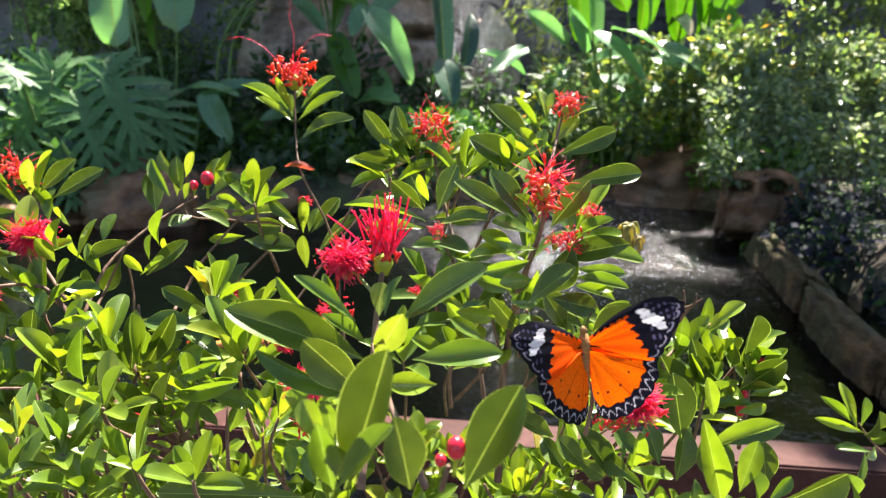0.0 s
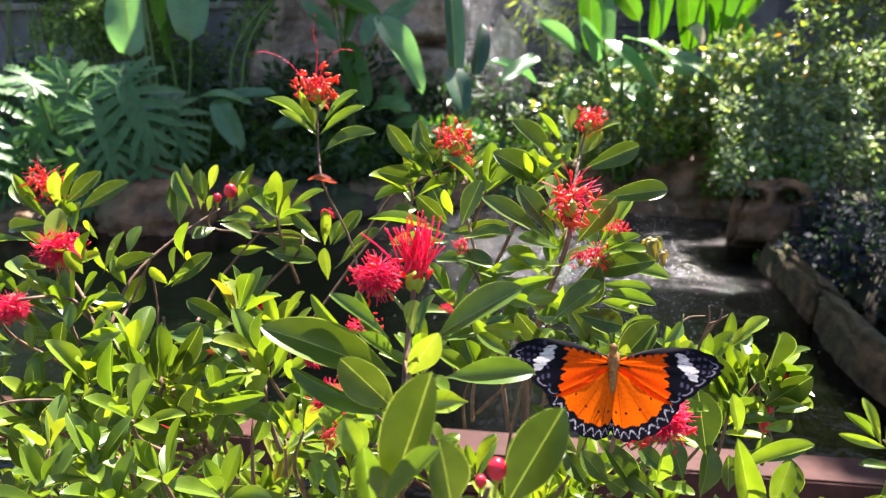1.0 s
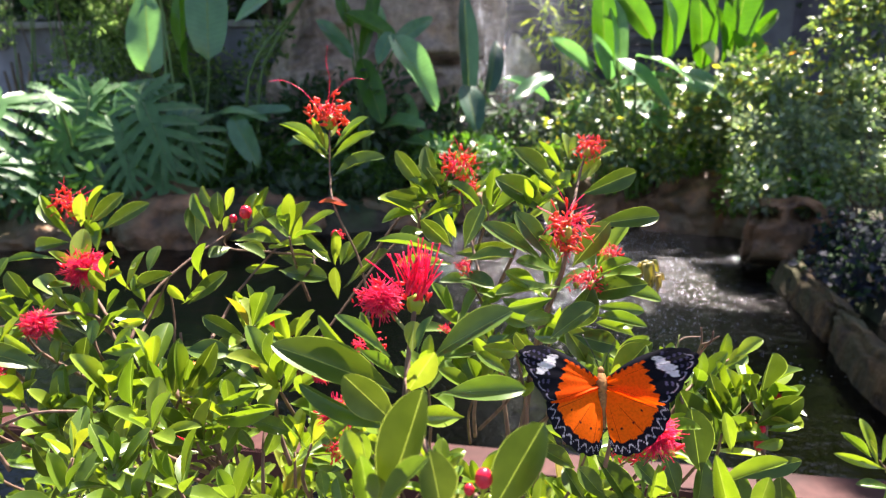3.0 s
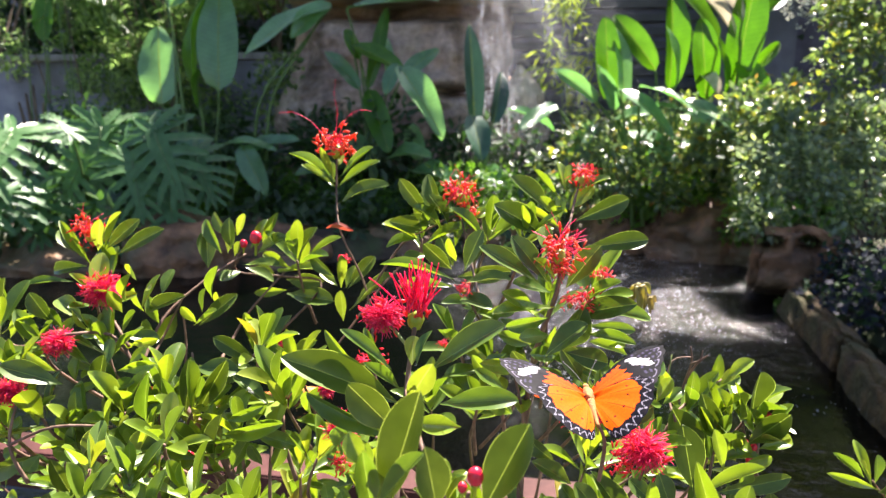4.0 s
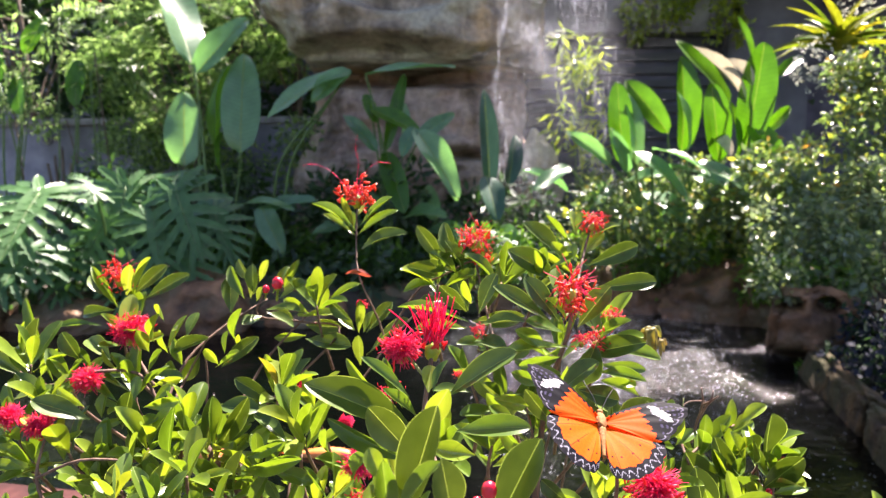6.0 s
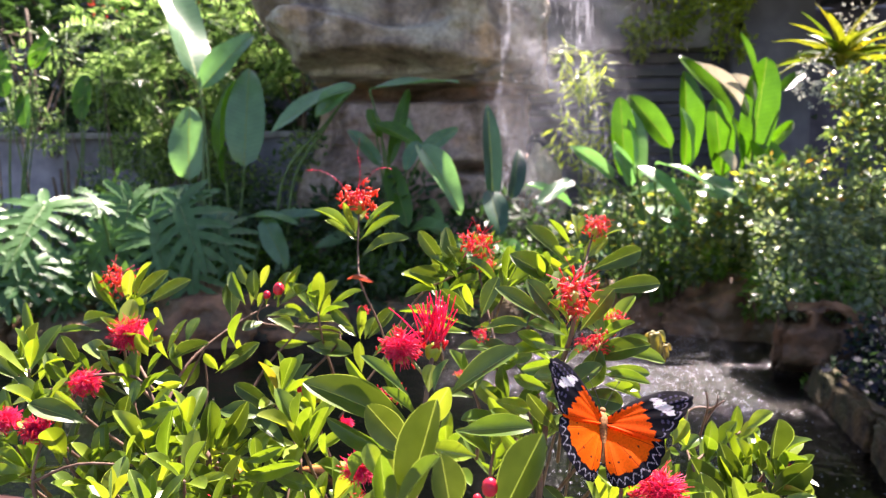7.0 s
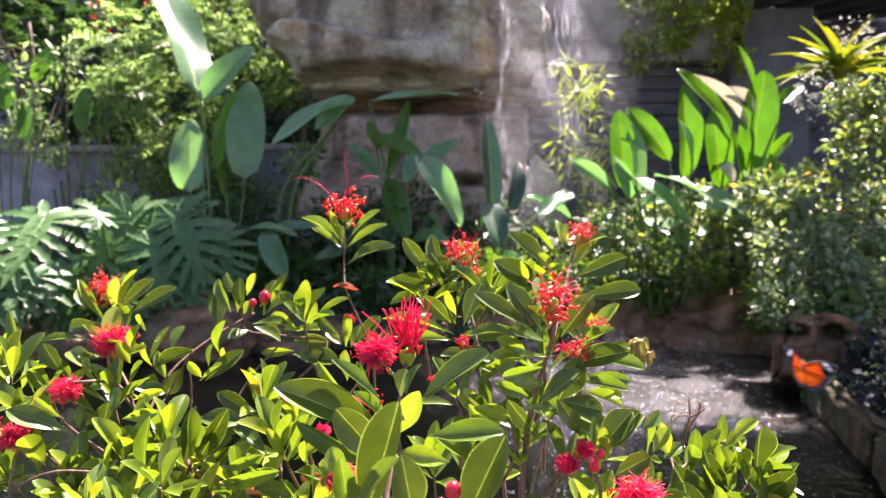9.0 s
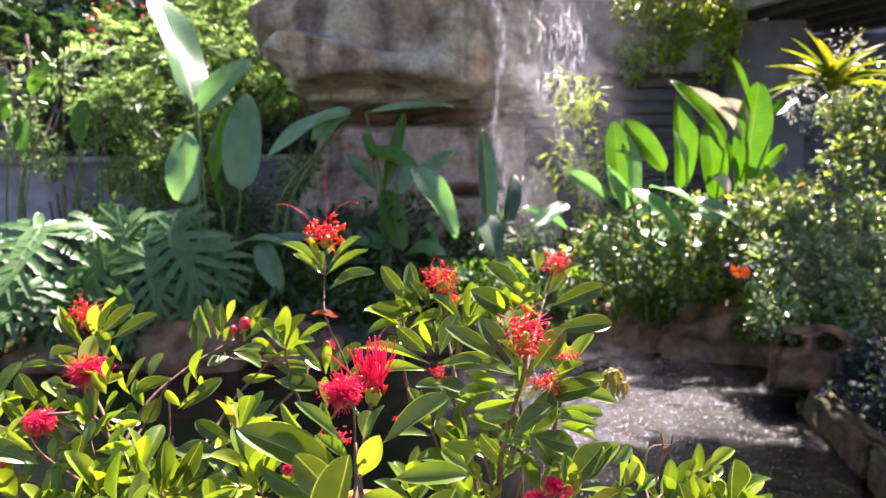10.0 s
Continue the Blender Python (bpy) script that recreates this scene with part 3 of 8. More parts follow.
rock_lump("pillar", (0.32, 7.5, 1.15), (0.26, 0.35, 0.72), 23.0, 0.2, 1.4, None, cliff)

# rocks along the far bank
rng = random.Random(9)
for x, y, z, rx, ry, rz in ((-3.4, 4.85, 0.28, 0.55, 0.4, 0.24), (-2.5, 4.95, 0.38, 0.42, 0.4, 0.4), (-1.8, 5.35, 0.3, 0.5, 0.42, 0.28), (-1.0, 5.75, 0.3, 0.5, 0.4, 0.26),
                            (-0.1, 6.1, 0.32, 0.55, 0.4, 0.26), (0.7, 6.25, 0.3, 0.5, 0.4, 0.26), (1.15, 6.0, 0.38, 0.5, 0.35, 0.38), (1.75, 5.7, 0.36, 0.55, 0.4, 0.38),
                            (2.25, 5.45, 0.38, 0.45, 0.5, 0.34), (-4.3, 4.8, 0.28, 0.55, 0.45, 0.24)):
    ob = rock_lump("bank_rock", (x, y, z), (rx, ry, rz), rng.uniform(0, 90), 0.28, 1.4, BANK)
    tagged(ob, "brown weathered rock on the pond's bank", "rock", "bank rocks")

# building beyond on the right: wall, dark opening, fascia, roof beams
house = thing("pavilion", (3.2, 9.0, 0.4), "grey garden pavilion with a dark opening under timber beams", "building")
part("wall", box(bmesh.new(), (0.2, 9.2, 0.3), (2.9, 9.4, 3.3), 0.01), SHADE_WALL, house, "slatted wall, coloured dark for the shaded opening", smooth=False)
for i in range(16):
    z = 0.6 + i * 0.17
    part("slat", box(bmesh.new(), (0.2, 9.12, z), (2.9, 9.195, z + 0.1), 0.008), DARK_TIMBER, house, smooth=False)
part("fascia", box(bmesh.new(), (0.2, 8.9, 3.3), (2.9, 9.4, 4.45), 0.02), CONCRETE, house, "stained concrete fascia", smooth=False)
part("pier", box(bmesh.new(), (2.75, 8.9, 0.3), (3.75, 9.6, 3.93), 0.02), SHADED_PLASTER, house, "grey plastered pier, coloured darker for shade", smooth=False)
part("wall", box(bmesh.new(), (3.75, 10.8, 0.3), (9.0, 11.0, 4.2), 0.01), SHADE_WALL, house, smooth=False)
run, back = Vector((0.65, -0.76, 0)), Vector((0.76, 0.65, 0))


def along(name, start, length, depth, z0, z1, material, label=""):
    """A timber running forward to the right from a place on the pier."""
    mid = Vector((start[0], start[1], 0)) + run * length / 2 + back * depth / 2
    half = Vector((length / 2, depth / 2, 0))
    lo, hi = mid - half, mid + half
    part(name, box(bmesh.new(), (lo.x, lo.y, z0), (hi.x, hi.y, z1), 0.008, -49.5), material, house, label, smooth=False)


along("roof", (2.55, 9.0), 5.0, 3.4, 4.24, 4.34, SHADED_PLASTER)
along("eaves_beam", (2.75, 8.8), 4.6, 0.12, 4.0, 4.236, CONCRETE, "pale eaves beam")
for i in range(5):
    along("beam", (3.0 + 0.36 * i, 8.95 + 0.22 * i), 3.6, 0.13, 3.94, 4.236, DARK_TIMBER)


# low wall with a coping on the left
wall = thing("garden_wall", (-6.0, 8.7, 0.4), "lilac-grey rendered garden wall with a stone coping", "wall")
part("body", box(bmesh.new(), (-11, 8.6, 0.2), (-2.6, 8.85, 2.17), 0.01), PLASTER, wall, smooth=False)
part("coping", box(bmesh.new(), (-11, 8.52, 2.17), (-2.6, 8.93, 2.26), 0.015), CONCRETE, wall, "pale stone coping", smooth=False)
part("ledge", box(bmesh.new(), (-5.2, 7.9, 1.25), (-2.3, 8.2, 1.36), 0.015), CONCRETE, wall, "sunlit stone ledge", smooth=False)
lamp = thing("wall_lamp", (-6.4, 8.57, 2.0), "small round white lamp on the garden wall", "lamp")
part("body", blob(bmesh.new(), (-6.4, 8.56, 2.0), (0.06, 0.05, 0.06), 2), PLASTER, lamp)
part("rim", tube(bmesh.new(), [(-6.4 + 0.075 * math.cos(a), 8.57, 2.0 + 0.075 * math.sin(a)) for a in np.linspace(0, 6.28, 13)], 0.012, 0.012, 5), CONCRETE, lamp)

# distance: buildings' wall behind the trees
structure("backdrop", box(bmesh.new(), (-16, 15.0, 0), (14, 15.3, 9.0)), PLASTER, "grey wall far behind the trees")

# ---- planting round the pond ----
BROAD = [leaf_mesh([PADDLE_DARK, MIDRIB], 0.4, f, b, w, 0.42, 18, 0.33, 0.012, 0.62) for f, b, w in ((0.3, 0.14, 0.06), (0.55, 0.24, 0.08), (0.25, 0.32, 0.05))]
SHADY = [leaf_mesh([SHADED_LEAF, MIDRIB], 0.4, f, b, w, 0.42, 18, 0.42, 0.01, 0.62) for f, b, w in ((0.4, 0.12, 0.04), (0.6, 0.2, 0.05))]
BRIGHT = [leaf_mesh([PADDLE, MIDRIB], 0.4, f, b, w, 0.5, 18, 0.42, 0.01, 0.5) for f, b, w in ((0.35, 0.1, 0.03), (0.6, 0.2, 0.035), (0.3, 0.26, 0.03))]
WITHERED = [leaf_mesh([DEAD_LEAF, DEAD_LEAF], 0.4, 0.9, b, 0.05, 0.45, 12, 0.6, 0.012, 0.8) for b in (0.1, 0.3)]
pick = random.Random(21)


def paddle(plant, base, tip, width, twist, foot=None, facing=(0.1, -0.75, 0.55)):
    """A paddle-shaped leaf and its stalk down to the clump."""
    me = pick.choice(LEAF_OF)
    ob = put("leaf", me, plant, aim(base, tip, width, Vector(facing), twist))
    if foot:
        a, c = Vector(base), Vector(foot)
        mid = (a * 0.6 + c * 0.4) + Vector((0, 0.04, 0.03))
        low = Vector((c.x * 0.85 + plant.location.x * 0.15, c.y, plant.location.z))
        part("stalk", tube(bmesh.new(), [low, c, mid, a], 0.017, 0.008, 6), STALK, plant)
    return ob


def lobed_mesh(seed):
    """A heart-shaped blade cut into long toothed fingers, from the stalk's joint at the origin to its tip at +y."""
    rng = random.Random(seed)
    bm = bmesh.new()

    def sag(x, y):
        return -0.2 * y * y + 0.06 * y - 0.3 * x * x

    fingers = ((0.0, 155, 0.36, 0.066), (0.0, 128, 0.52, 0.068), (0.03, 104, 0.6, 0.068), (0.12, 84, 0.62, 0.066), (0.25, 68, 0.58, 0.06), (0.4, 55, 0.5, 0.052), (0.55, 44, 0.41, 0.046), (0.7, 32, 0.3, 0.04))
    for side in (-1, 1):
        for s, angle, reach, w in fingers:
            turn = radians(angle + rng.uniform(-4, 4))
            reach *= rng.uniform(0.92, 1.08)
            way = Vector((side * math.sin(turn), math.cos(turn), 0))
            across = Vector((way.y, -way.x, 0))
            tilt = rng.uniform(-0.16, 0.16)
            rows = []
            for u, q in ((0, 0.8), (0.25, 0.92), (0.4, 0.85), (0.52, 1.15), (0.58, 0.72), (0.7, 1.0), (0.76, 0.6), (0.86, 0.72), (0.94, 0.4), (1.0, 0.05)):
                c = Vector((0, s, 0)) + way * reach * u
                line = []
                for k in (-1, 0, 1):
                    p = c + across * w * q * k + way * 0.02 * abs(k)
                    p.z = sag(p.x, p.y) + (0.018 if k else 0.0) + tilt * reach * u - 0.16 * (reach * u) ** 2
                    line.append(bm.verts.new(p))
                rows.append(line)
            for a, b in zip(rows, rows[1:]):
                for j in (0, 1):
                    bm.faces.new((a[j], a[j + 1], b[j + 1], b[j]))
            tube(bm, [Vector((0, s, sag(0, s) + 0.004)), rows[4][1].co + Vector((0, 0, 0.003)), rows[8][1].co], 0.005, 0.002, 3, 1)
    rows = []
    for i in range(11):
        y = -0.03 + 1.03 * i / 10
        w = 0.15 * (1 - i / 10) ** 0.7 * (0.6 + 0.4 * min(1.0, i / 2)) + 0.006
        rows.append([bm.verts.new(Vector((w * k, y, sag(w * k, y) + 0.02 * abs(k) + 0.004))) for k in (-1, 0, 1)])
    for a, b in zip(rows, rows[1:]):
        for j in (0, 1):
            bm.faces.new((a[j], a[j + 1], b[j + 1], b[j]))
    tube(bm, [Vector((0, y, sag(0, y) + 0.008)) for y in (0, 0.35, 0.7, 1.0)], 0.012, 0.004, 5, 1)
    return mesh_of(bm, [LOBED, STALK])


LOBES = [lobed_mesh(i) for i in range(4)]


def lobed(plant, base, tip, width, foot, facing):
    put("leaf", pick.choice(LOBES), plant, aim(base, tip, width, facing, pick.uniform(-8, 8), 1.1))
    a, c = Vector(base), Vector(foot)
    part("stalk", tube(bmesh.new(), [c, (a + c) / 2 + Vector((0, 0.1, 0.12)), a], 0.014, 0.008, 6), STALK, plant)


STRAPS = [leaf_mesh([STRAP, STRAP], 0.12, 0.8, b, 0.0, 0.35, 14, 0.4, 0.004, 0.8) for b in (0.3, 0.55, 0.75)]


def strap(plant, base, tip):
    put("leaf", pick.choice(STRAPS), plant, aim(base, tip, 0.082, (0, -0.2, 1), pick.uniform(-20, 20), 0.12))


plant = thing('tall_leaf_plant', (-2.699, 6.000, 0.500), 'tall plant with broad blue-green paddle leaves in shade', 'plant')
LEAF_OF = BROAD
paddle(plant, (-3.087, 6.0, 1.581), (-3.135, 6.12, 2.307), 0.346, 4, (-2.745, 6.0, 0.904))
LEAF_OF = BRIGHT
paddle(plant, (-2.778, 6.1, 1.717), (-2.802, 6.26, 2.593), 0.278, -14, (-2.746, 6.1, 0.866), (-0.5, -0.6, 0.5))
LEAF_OF = BROAD
paddle(plant, (-2.53, 6.0, 1.702), (-2.56, 6.2, 2.72), 0.365, 8, (-2.662, 6.0, 0.85))
LEAF_OF = BRIGHT
paddle(plant, (-2.726, 6.0, 1.543), (-2.786, 6.08, 1.9), 0.188, -30, (-2.722, 6.0, 0.904), (-0.6, -0.6, 0.4))
LEAF_OF = BROAD
paddle(plant, (-1.45, 6.0, 2.433), (-2.195, 5.65, 2.117), 0.282, 10, (-2.169, 6.0, 1.553), (0.1, -0.6, 0.75))
paddle(plant, (-1.493, 6.0, 2.423), (-1.737, 5.7, 2.176), 0.202, -12, (-2.059, 6.0, 1.553), (0.0, -0.7, 0.7))
paddle(plant, (-2.94, 6.0, 2.431), (-2.542, 6.3, 3.05), 0.245, -12, (-2.94, 6.0, 1.553), (0.5, -0.7, 0.35))
paddle(plant, (-2.97, 6.0, 2.532), (-3.613, 6.55, 3.857), 0.456, 0, (-2.884, 6.0, 1.553), (0.68, -0.36, 0.63))
paddle(plant, (-2.346, 6.0, 1.07), (-1.777, 5.7, 1.338), 0.202, 10, (-2.578, 6.0, 0.796), (0.0, -0.5, 0.85))
paddle(plant, (-2.567, 6.0, 1.204), (-1.943, 5.65, 1.299), 0.171, -20, (-2.606, 6.0, 0.796), (0.0, -0.6, 0.8))
paddle(plant, (-2.669, 5.8, 1.317), (-2.662, 5.5, 0.976), 0.342, 5, (-2.629, 5.8, 0.818), (0.1, -0.8, 0.55))
paddle(plant, (-2.265, 5.8, 1.214), (-2.002, 5.5, 0.859), 0.215, 5, (-2.384, 5.8, 0.768), (0.0, -0.8, 0.55))
plant = thing('broad_leaf_plant', (-1.082, 6.200, 0.500), 'dark green plant with long drooping paddle leaves below the cliff', 'plant')
LEAF_OF = BRIGHT
paddle(plant, (-1.177, 6.2, 1.715), (-1.004, 6.3, 2.471), 0.13, 10, (-1.182, 6.2, 0.956))
paddle(plant, (-1.251, 6.2, 1.983), (-1.403, 6.3, 2.273), 0.119, -15, (-1.182, 6.2, 0.956))
paddle(plant, (-1.177, 6.2, 1.715), (-0.947, 5.85, 1.168), 0.219, 12, (-1.182, 6.2, 0.956), (0.2, -0.8, 0.5))
paddle(plant, (-1.316, 6.2, 2.111), (-0.832, 6.0, 1.903), 0.211, 10, (-1.182, 6.2, 0.956), (0.0, -0.4, 0.9))
LEAF_OF = BROAD
paddle(plant, (-0.856, 5.95, 1.899), (-0.418, 5.65, 1.343), 0.251, 8, None, (0.3, -0.6, 0.75))
paddle(plant, (-0.856, 5.95, 1.92), (-0.958, 5.75, 1.699), 0.152, 8, None, (0.1, -0.6, 0.75))
paddle(plant, (-1.259, 6.2, 1.715), (-1.619, 6.35, 2.107), 0.141, -5, (-1.182, 6.2, 0.956))
paddle(plant, (-0.86, 6.2, 1.842), (-0.533, 6.4, 2.101), 0.153, 12, (-1.125, 6.2, 1.175))
paddle(plant, (-1.002, 6.2, 1.714), (-0.996, 6.35, 2.198), 0.098, 30, (-1.182, 6.2, 0.956))
paddle(plant, (-1.362, 6.2, 2.43), (-0.539, 6.45, 2.583), 0.142, -8, (-1.178, 6.2, 1.554), (0.0, -0.5, 0.8))
# leaves by the stream take the shade-darkened colour
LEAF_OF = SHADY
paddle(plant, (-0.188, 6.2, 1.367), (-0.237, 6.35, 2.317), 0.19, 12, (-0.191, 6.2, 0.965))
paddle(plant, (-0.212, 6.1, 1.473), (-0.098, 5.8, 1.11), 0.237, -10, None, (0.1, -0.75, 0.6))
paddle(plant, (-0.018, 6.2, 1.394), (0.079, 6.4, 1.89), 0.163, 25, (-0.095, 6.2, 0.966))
LEAF_OF = BROAD
paddle(plant, (-1.181, 6.2, 1.174), (-1.56, 6.0, 1.331), 0.232, -18, (-1.182, 6.2, 0.956), (0, -0.5, 0.8))
paddle(plant, (-1.016, 6.2, 1.066), (-0.602, 5.9, 1.193), 0.241, -10, (-1.182, 6.2, 0.956), (0, -0.6, 0.8))
paddle(plant, (-1.348, 6.2, 1.009), (-1.802, 5.85, 1.058), 0.261, 14, (-1.182, 6.2, 0.956), (0, -0.6, 0.8))
paddle(plant, (-0.797, 6.2, 0.959), (-0.287, 5.8, 0.937), 0.239, -10, (-0.879, 6.2, 0.795), (0, -0.6, 0.8))
paddle(plant, (-1.517, 6.2, 0.897), (-1.749, 6.45, 1.273), 0.295, 6, (-1.463, 6.2, 0.732))
paddle(plant, (-1.913, 6.2, 0.866), (-2.131, 5.85, 0.792), 0.25, 20, (-1.745, 6.2, 0.729), (0, -0.5, 0.85))
paddle(plant, (-0.688, 6.2, 1.069), (-0.881, 6.5, 1.443), 0.198, -24, (-0.797, 6.2, 0.796))
paddle(plant, (-0.148, 6.2, 0.965), (0.14, 5.9, 0.881), 0.188, 13, (-0.254, 6.2, 0.775), (0, -0.5, 0.85))
paddle(plant, (-1.182, 6.5, 0.93), (-1.275, 6.7, 1.383), 0.251, -20, (-1.183, 6.5, 0.7))
plant = thing('heliconia_clump', (1.602, 6.000, 0.550), 'sunlit clump of upright bright green paddle leaves beside the pond', 'plant')
LEAF_OF = BRIGHT
paddle(plant, (0.998, 6.0, 1.59), (0.938, 6.0, 2.305), 0.218, -10, (1.138, 6.0, 1.298))
paddle(plant, (1.381, 6.0, 1.857), (1.036, 6.1, 2.357), 0.211, -20, (1.456, 6.0, 1.299))
paddle(plant, (1.502, 6.0, 1.698), (1.499, 5.9, 2.502), 0.242, 12, (1.553, 6.0, 1.275))
paddle(plant, (1.889, 6.0, 2.112), (1.455, 6.05, 2.675), 0.219, 14, (1.804, 6.0, 1.276))
paddle(plant, (1.821, 6.0, 1.608), (1.722, 5.9, 2.27), 0.242, -8, (1.804, 6.0, 1.276))
paddle(plant, (1.981, 6.0, 1.647), (1.922, 5.9, 2.115), 0.139, 30, (1.938, 6.0, 1.276))
paddle(plant, (2.084, 6.0, 2.413), (1.941, 6.0, 2.845), 0.096, 16, (2.079, 6.0, 1.94))
paddle(plant, (2.046, 6.0, 1.696), (2.133, 5.9, 2.602), 0.302, -12, (1.986, 6.0, 1.277))
paddle(plant, (2.064, 6.0, 1.94), (2.283, 5.8, 1.584), 0.223, 8, (1.936, 6.0, 1.326))
paddle(plant, (2.19, 6.0, 1.842), (2.404, 6.0, 2.082), 0.113, 10, (2.033, 6.0, 1.277))
paddle(plant, (2.273, 6.0, 2.323), (2.509, 6.1, 2.518), 0.123, -10, (2.112, 6.0, 1.696))
LEAF_OF = BROAD
paddle(plant, (1.089, 5.85, 1.587), (1.09, 6.0, 2.244), 0.164, 20, (1.183, 5.85, 1.279))
paddle(plant, (1.512, 5.85, 1.693), (1.461, 5.6, 2.161), 0.192, -10, (1.553, 5.85, 1.28), (0.15, -0.5, 0.85))
paddle(plant, (1.024, 5.85, 1.524), (0.869, 5.7, 1.87), 0.126, -20, (1.111, 5.85, 1.279))
paddle(plant, (0.864, 5.85, 1.588), (0.511, 5.75, 1.876), 0.144, -10, (1.087, 5.85, 1.279))
paddle(plant, (0.504, 5.85, 1.341), (0.14, 5.55, 1.584), 0.141, 15, (0.944, 5.85, 1.204), (0.15, -0.5, 0.85))
paddle(plant, (1.181, 5.85, 1.343), (1.419, 5.35, 1.16), 0.220, 6, (1.233, 5.85, 1.205), (0.15, -0.5, 0.85))
paddle(plant, (1.247, 5.85, 1.548), (1.537, 5.45, 1.544), 0.181, -16, (1.327, 5.85, 1.255), (0.15, -0.5, 0.85))
paddle(plant, (1.58, 5.85, 1.475), (1.889, 5.45, 1.4), 0.165, 16, (1.564, 5.85, 1.232), (0.15, -0.5, 0.85))
paddle(plant, (1.035, 5.85, 1.45), (1.253, 5.55, 1.522), 0.165, 20, (1.136, 5.85, 1.23), (0.15, -0.5, 0.85))
paddle(plant, (0.843, 5.85, 1.401), (0.622, 5.55, 1.161), 0.150, -20, (0.993, 5.85, 1.204), (0.15, -0.5, 0.85))
paddle(plant, (1.839, 5.85, 1.403), (2.006, 5.55, 1.522), 0.150, 10, (1.752, 5.85, 1.233), (0.15, -0.5, 0.85))
paddle(plant, (0.753, 5.85, 1.103), (0.79, 5.55, 0.887), 0.116, 10, (0.896, 5.85, 1.204), (0.15, -0.5, 0.85))
paddle(plant, (1.61, 5.85, 1.256), (1.725, 5.45, 1.147), 0.148, 20, (1.588, 5.85, 1.207), (0.15, -0.5, 0.85))
paddle(plant, (1.422, 5.85, 1.231), (1.291, 5.55, 0.987), 0.165, -12, (1.471, 5.85, 1.182), (0.15, -0.5, 0.85))
paddle(plant, (2.065, 5.85, 1.547), (2.35, 5.95, 1.693), 0.146, 8, (1.984, 5.85, 1.258))
paddle(plant, (1.89, 5.85, 1.282), (2.044, 5.5, 1.205), 0.149, 14, (1.846, 5.85, 1.209), (0.15, -0.5, 0.85))
LEAF_OF = BROAD
paddle(plant, (1.15, 5.5, 1.7), (1.55, 5.2, 1.58), 0.17, -14, (1.2, 5.6, 1.2), (0.1, -0.35, 0.93))
paddle(plant, (1.0, 5.5, 1.68), (1.38, 5.15, 1.4), 0.16, 8, (1.1, 5.6, 1.2), (0.2, -0.35, 0.9))
paddle(plant, (0.5, 5.6, 1.56), (0.2, 5.3, 1.4), 0.15, -10, (0.8, 5.7, 1.1), (0.0, -0.4, 0.9))
paddle(plant, (1.5, 5.5, 1.6), (1.82, 5.2, 1.4), 0.15, 12, (1.4, 5.6, 1.2), (0.2, -0.4, 0.9))
LEAF_OF = WITHERED
paddle(plant, (2.003, 5.95, 2.119), (1.602, 5.95, 2.623), 0.121, -7)
paddle(plant, (2.054, 5.95, 2.243), (1.859, 5.95, 2.504), 0.129, -2)
paddle(plant, (1.893, 5.9, 1.645), (1.736, 6.0, 1.869), 0.147, 6)
plant = thing('philodendron', (-3.215, 5.000, 0.450), 'philodendron with large deeply cut leaves, some in sun, on the bank', 'plant')
lobed(plant, (-3.527, 4.6, 1.362), (-3.453, 4.05, 0.955), 0.698, (-3.826, 4.85, 0.306), (0.4, -0.3, 0.87))
lobed(plant, (-3.141, 5.1, 1.397), (-3.102, 4.8, 0.878), 0.662, (-3.569, 5.35, 0.2), (0.15, -0.7, 0.7))
lobed(plant, (-3.076, 5.3, 1.451), (-2.504, 5.05, 1.508), 0.551, (-3.153, 5.55, 0.166), (0.3, -0.5, 0.8))
lobed(plant, (-2.656, 5.0, 1.354), (-2.301, 4.65, 0.855), 0.649, (-2.983, 5.25, 0.237), (0.15, -0.7, 0.7))
lobed(plant, (-3.112, 4.65, 1.362), (-3.319, 4.75, 1.543), 0.282, (-3.27, 4.9, 0.308), (0.7, -0.2, 0.68))
lobed(plant, (-3.202, 4.9, 1.138), (-3.343, 4.7, 0.745), 0.552, (-3.436, 5.15, 0.248), (0.15, -0.7, 0.7))
lobed(plant, (-2.8, 4.9, 1.141), (-2.592, 4.6, 0.716), 0.552, (-2.926, 5.15, 0.261), (0.15, -0.7, 0.7))
lobed(plant, (-2.432, 5.2, 1.171), (-2.155, 4.9, 0.789), 0.495, (-3.097, 5.45, 0.189), (0.15, -0.7, 0.7))
lobed(plant, (-3.565, 4.5, 0.95), (-3.487, 4.0, 0.66), 0.585, (-3.802, 4.75, 0.237), (0.4, -0.3, 0.87))
lobed(plant, (-3.511, 4.8, 0.918), (-3.36, 4.5, 0.525), 0.541, (-3.834, 5.05, 0.164), (0.15, -0.7, 0.7))
lobed(plant, (-4.09, 4.6, 1.326), (-3.971, 4.1, 0.99), 0.678, (-4.177, 4.85, 0.297), (0.4, -0.3, 0.87))
lobed(plant, (-4.061, 4.8, 0.682), (-4.252, 4.6, 0.351), 0.541, (-4.256, 5.05, 0.054), (0.7, -0.2, 0.68))
lobed(plant, (-2.992, 4.8, 0.79), (-2.808, 4.55, 0.441), 0.499, (-2.869, 5.05, 0.285), (0.15, -0.7, 0.7))
lobed(plant, (-2.525, 4.9, 0.919), (-2.388, 4.65, 0.517), 0.509, (-2.926, 5.15, 0.261), (0.15, -0.7, 0.7))
plant = thing('bromeliad', (2.43, 5.3, 2.4), 'yellow-green rosette plant with strap leaves in sun', 'plant')
rosette = random.Random(19)
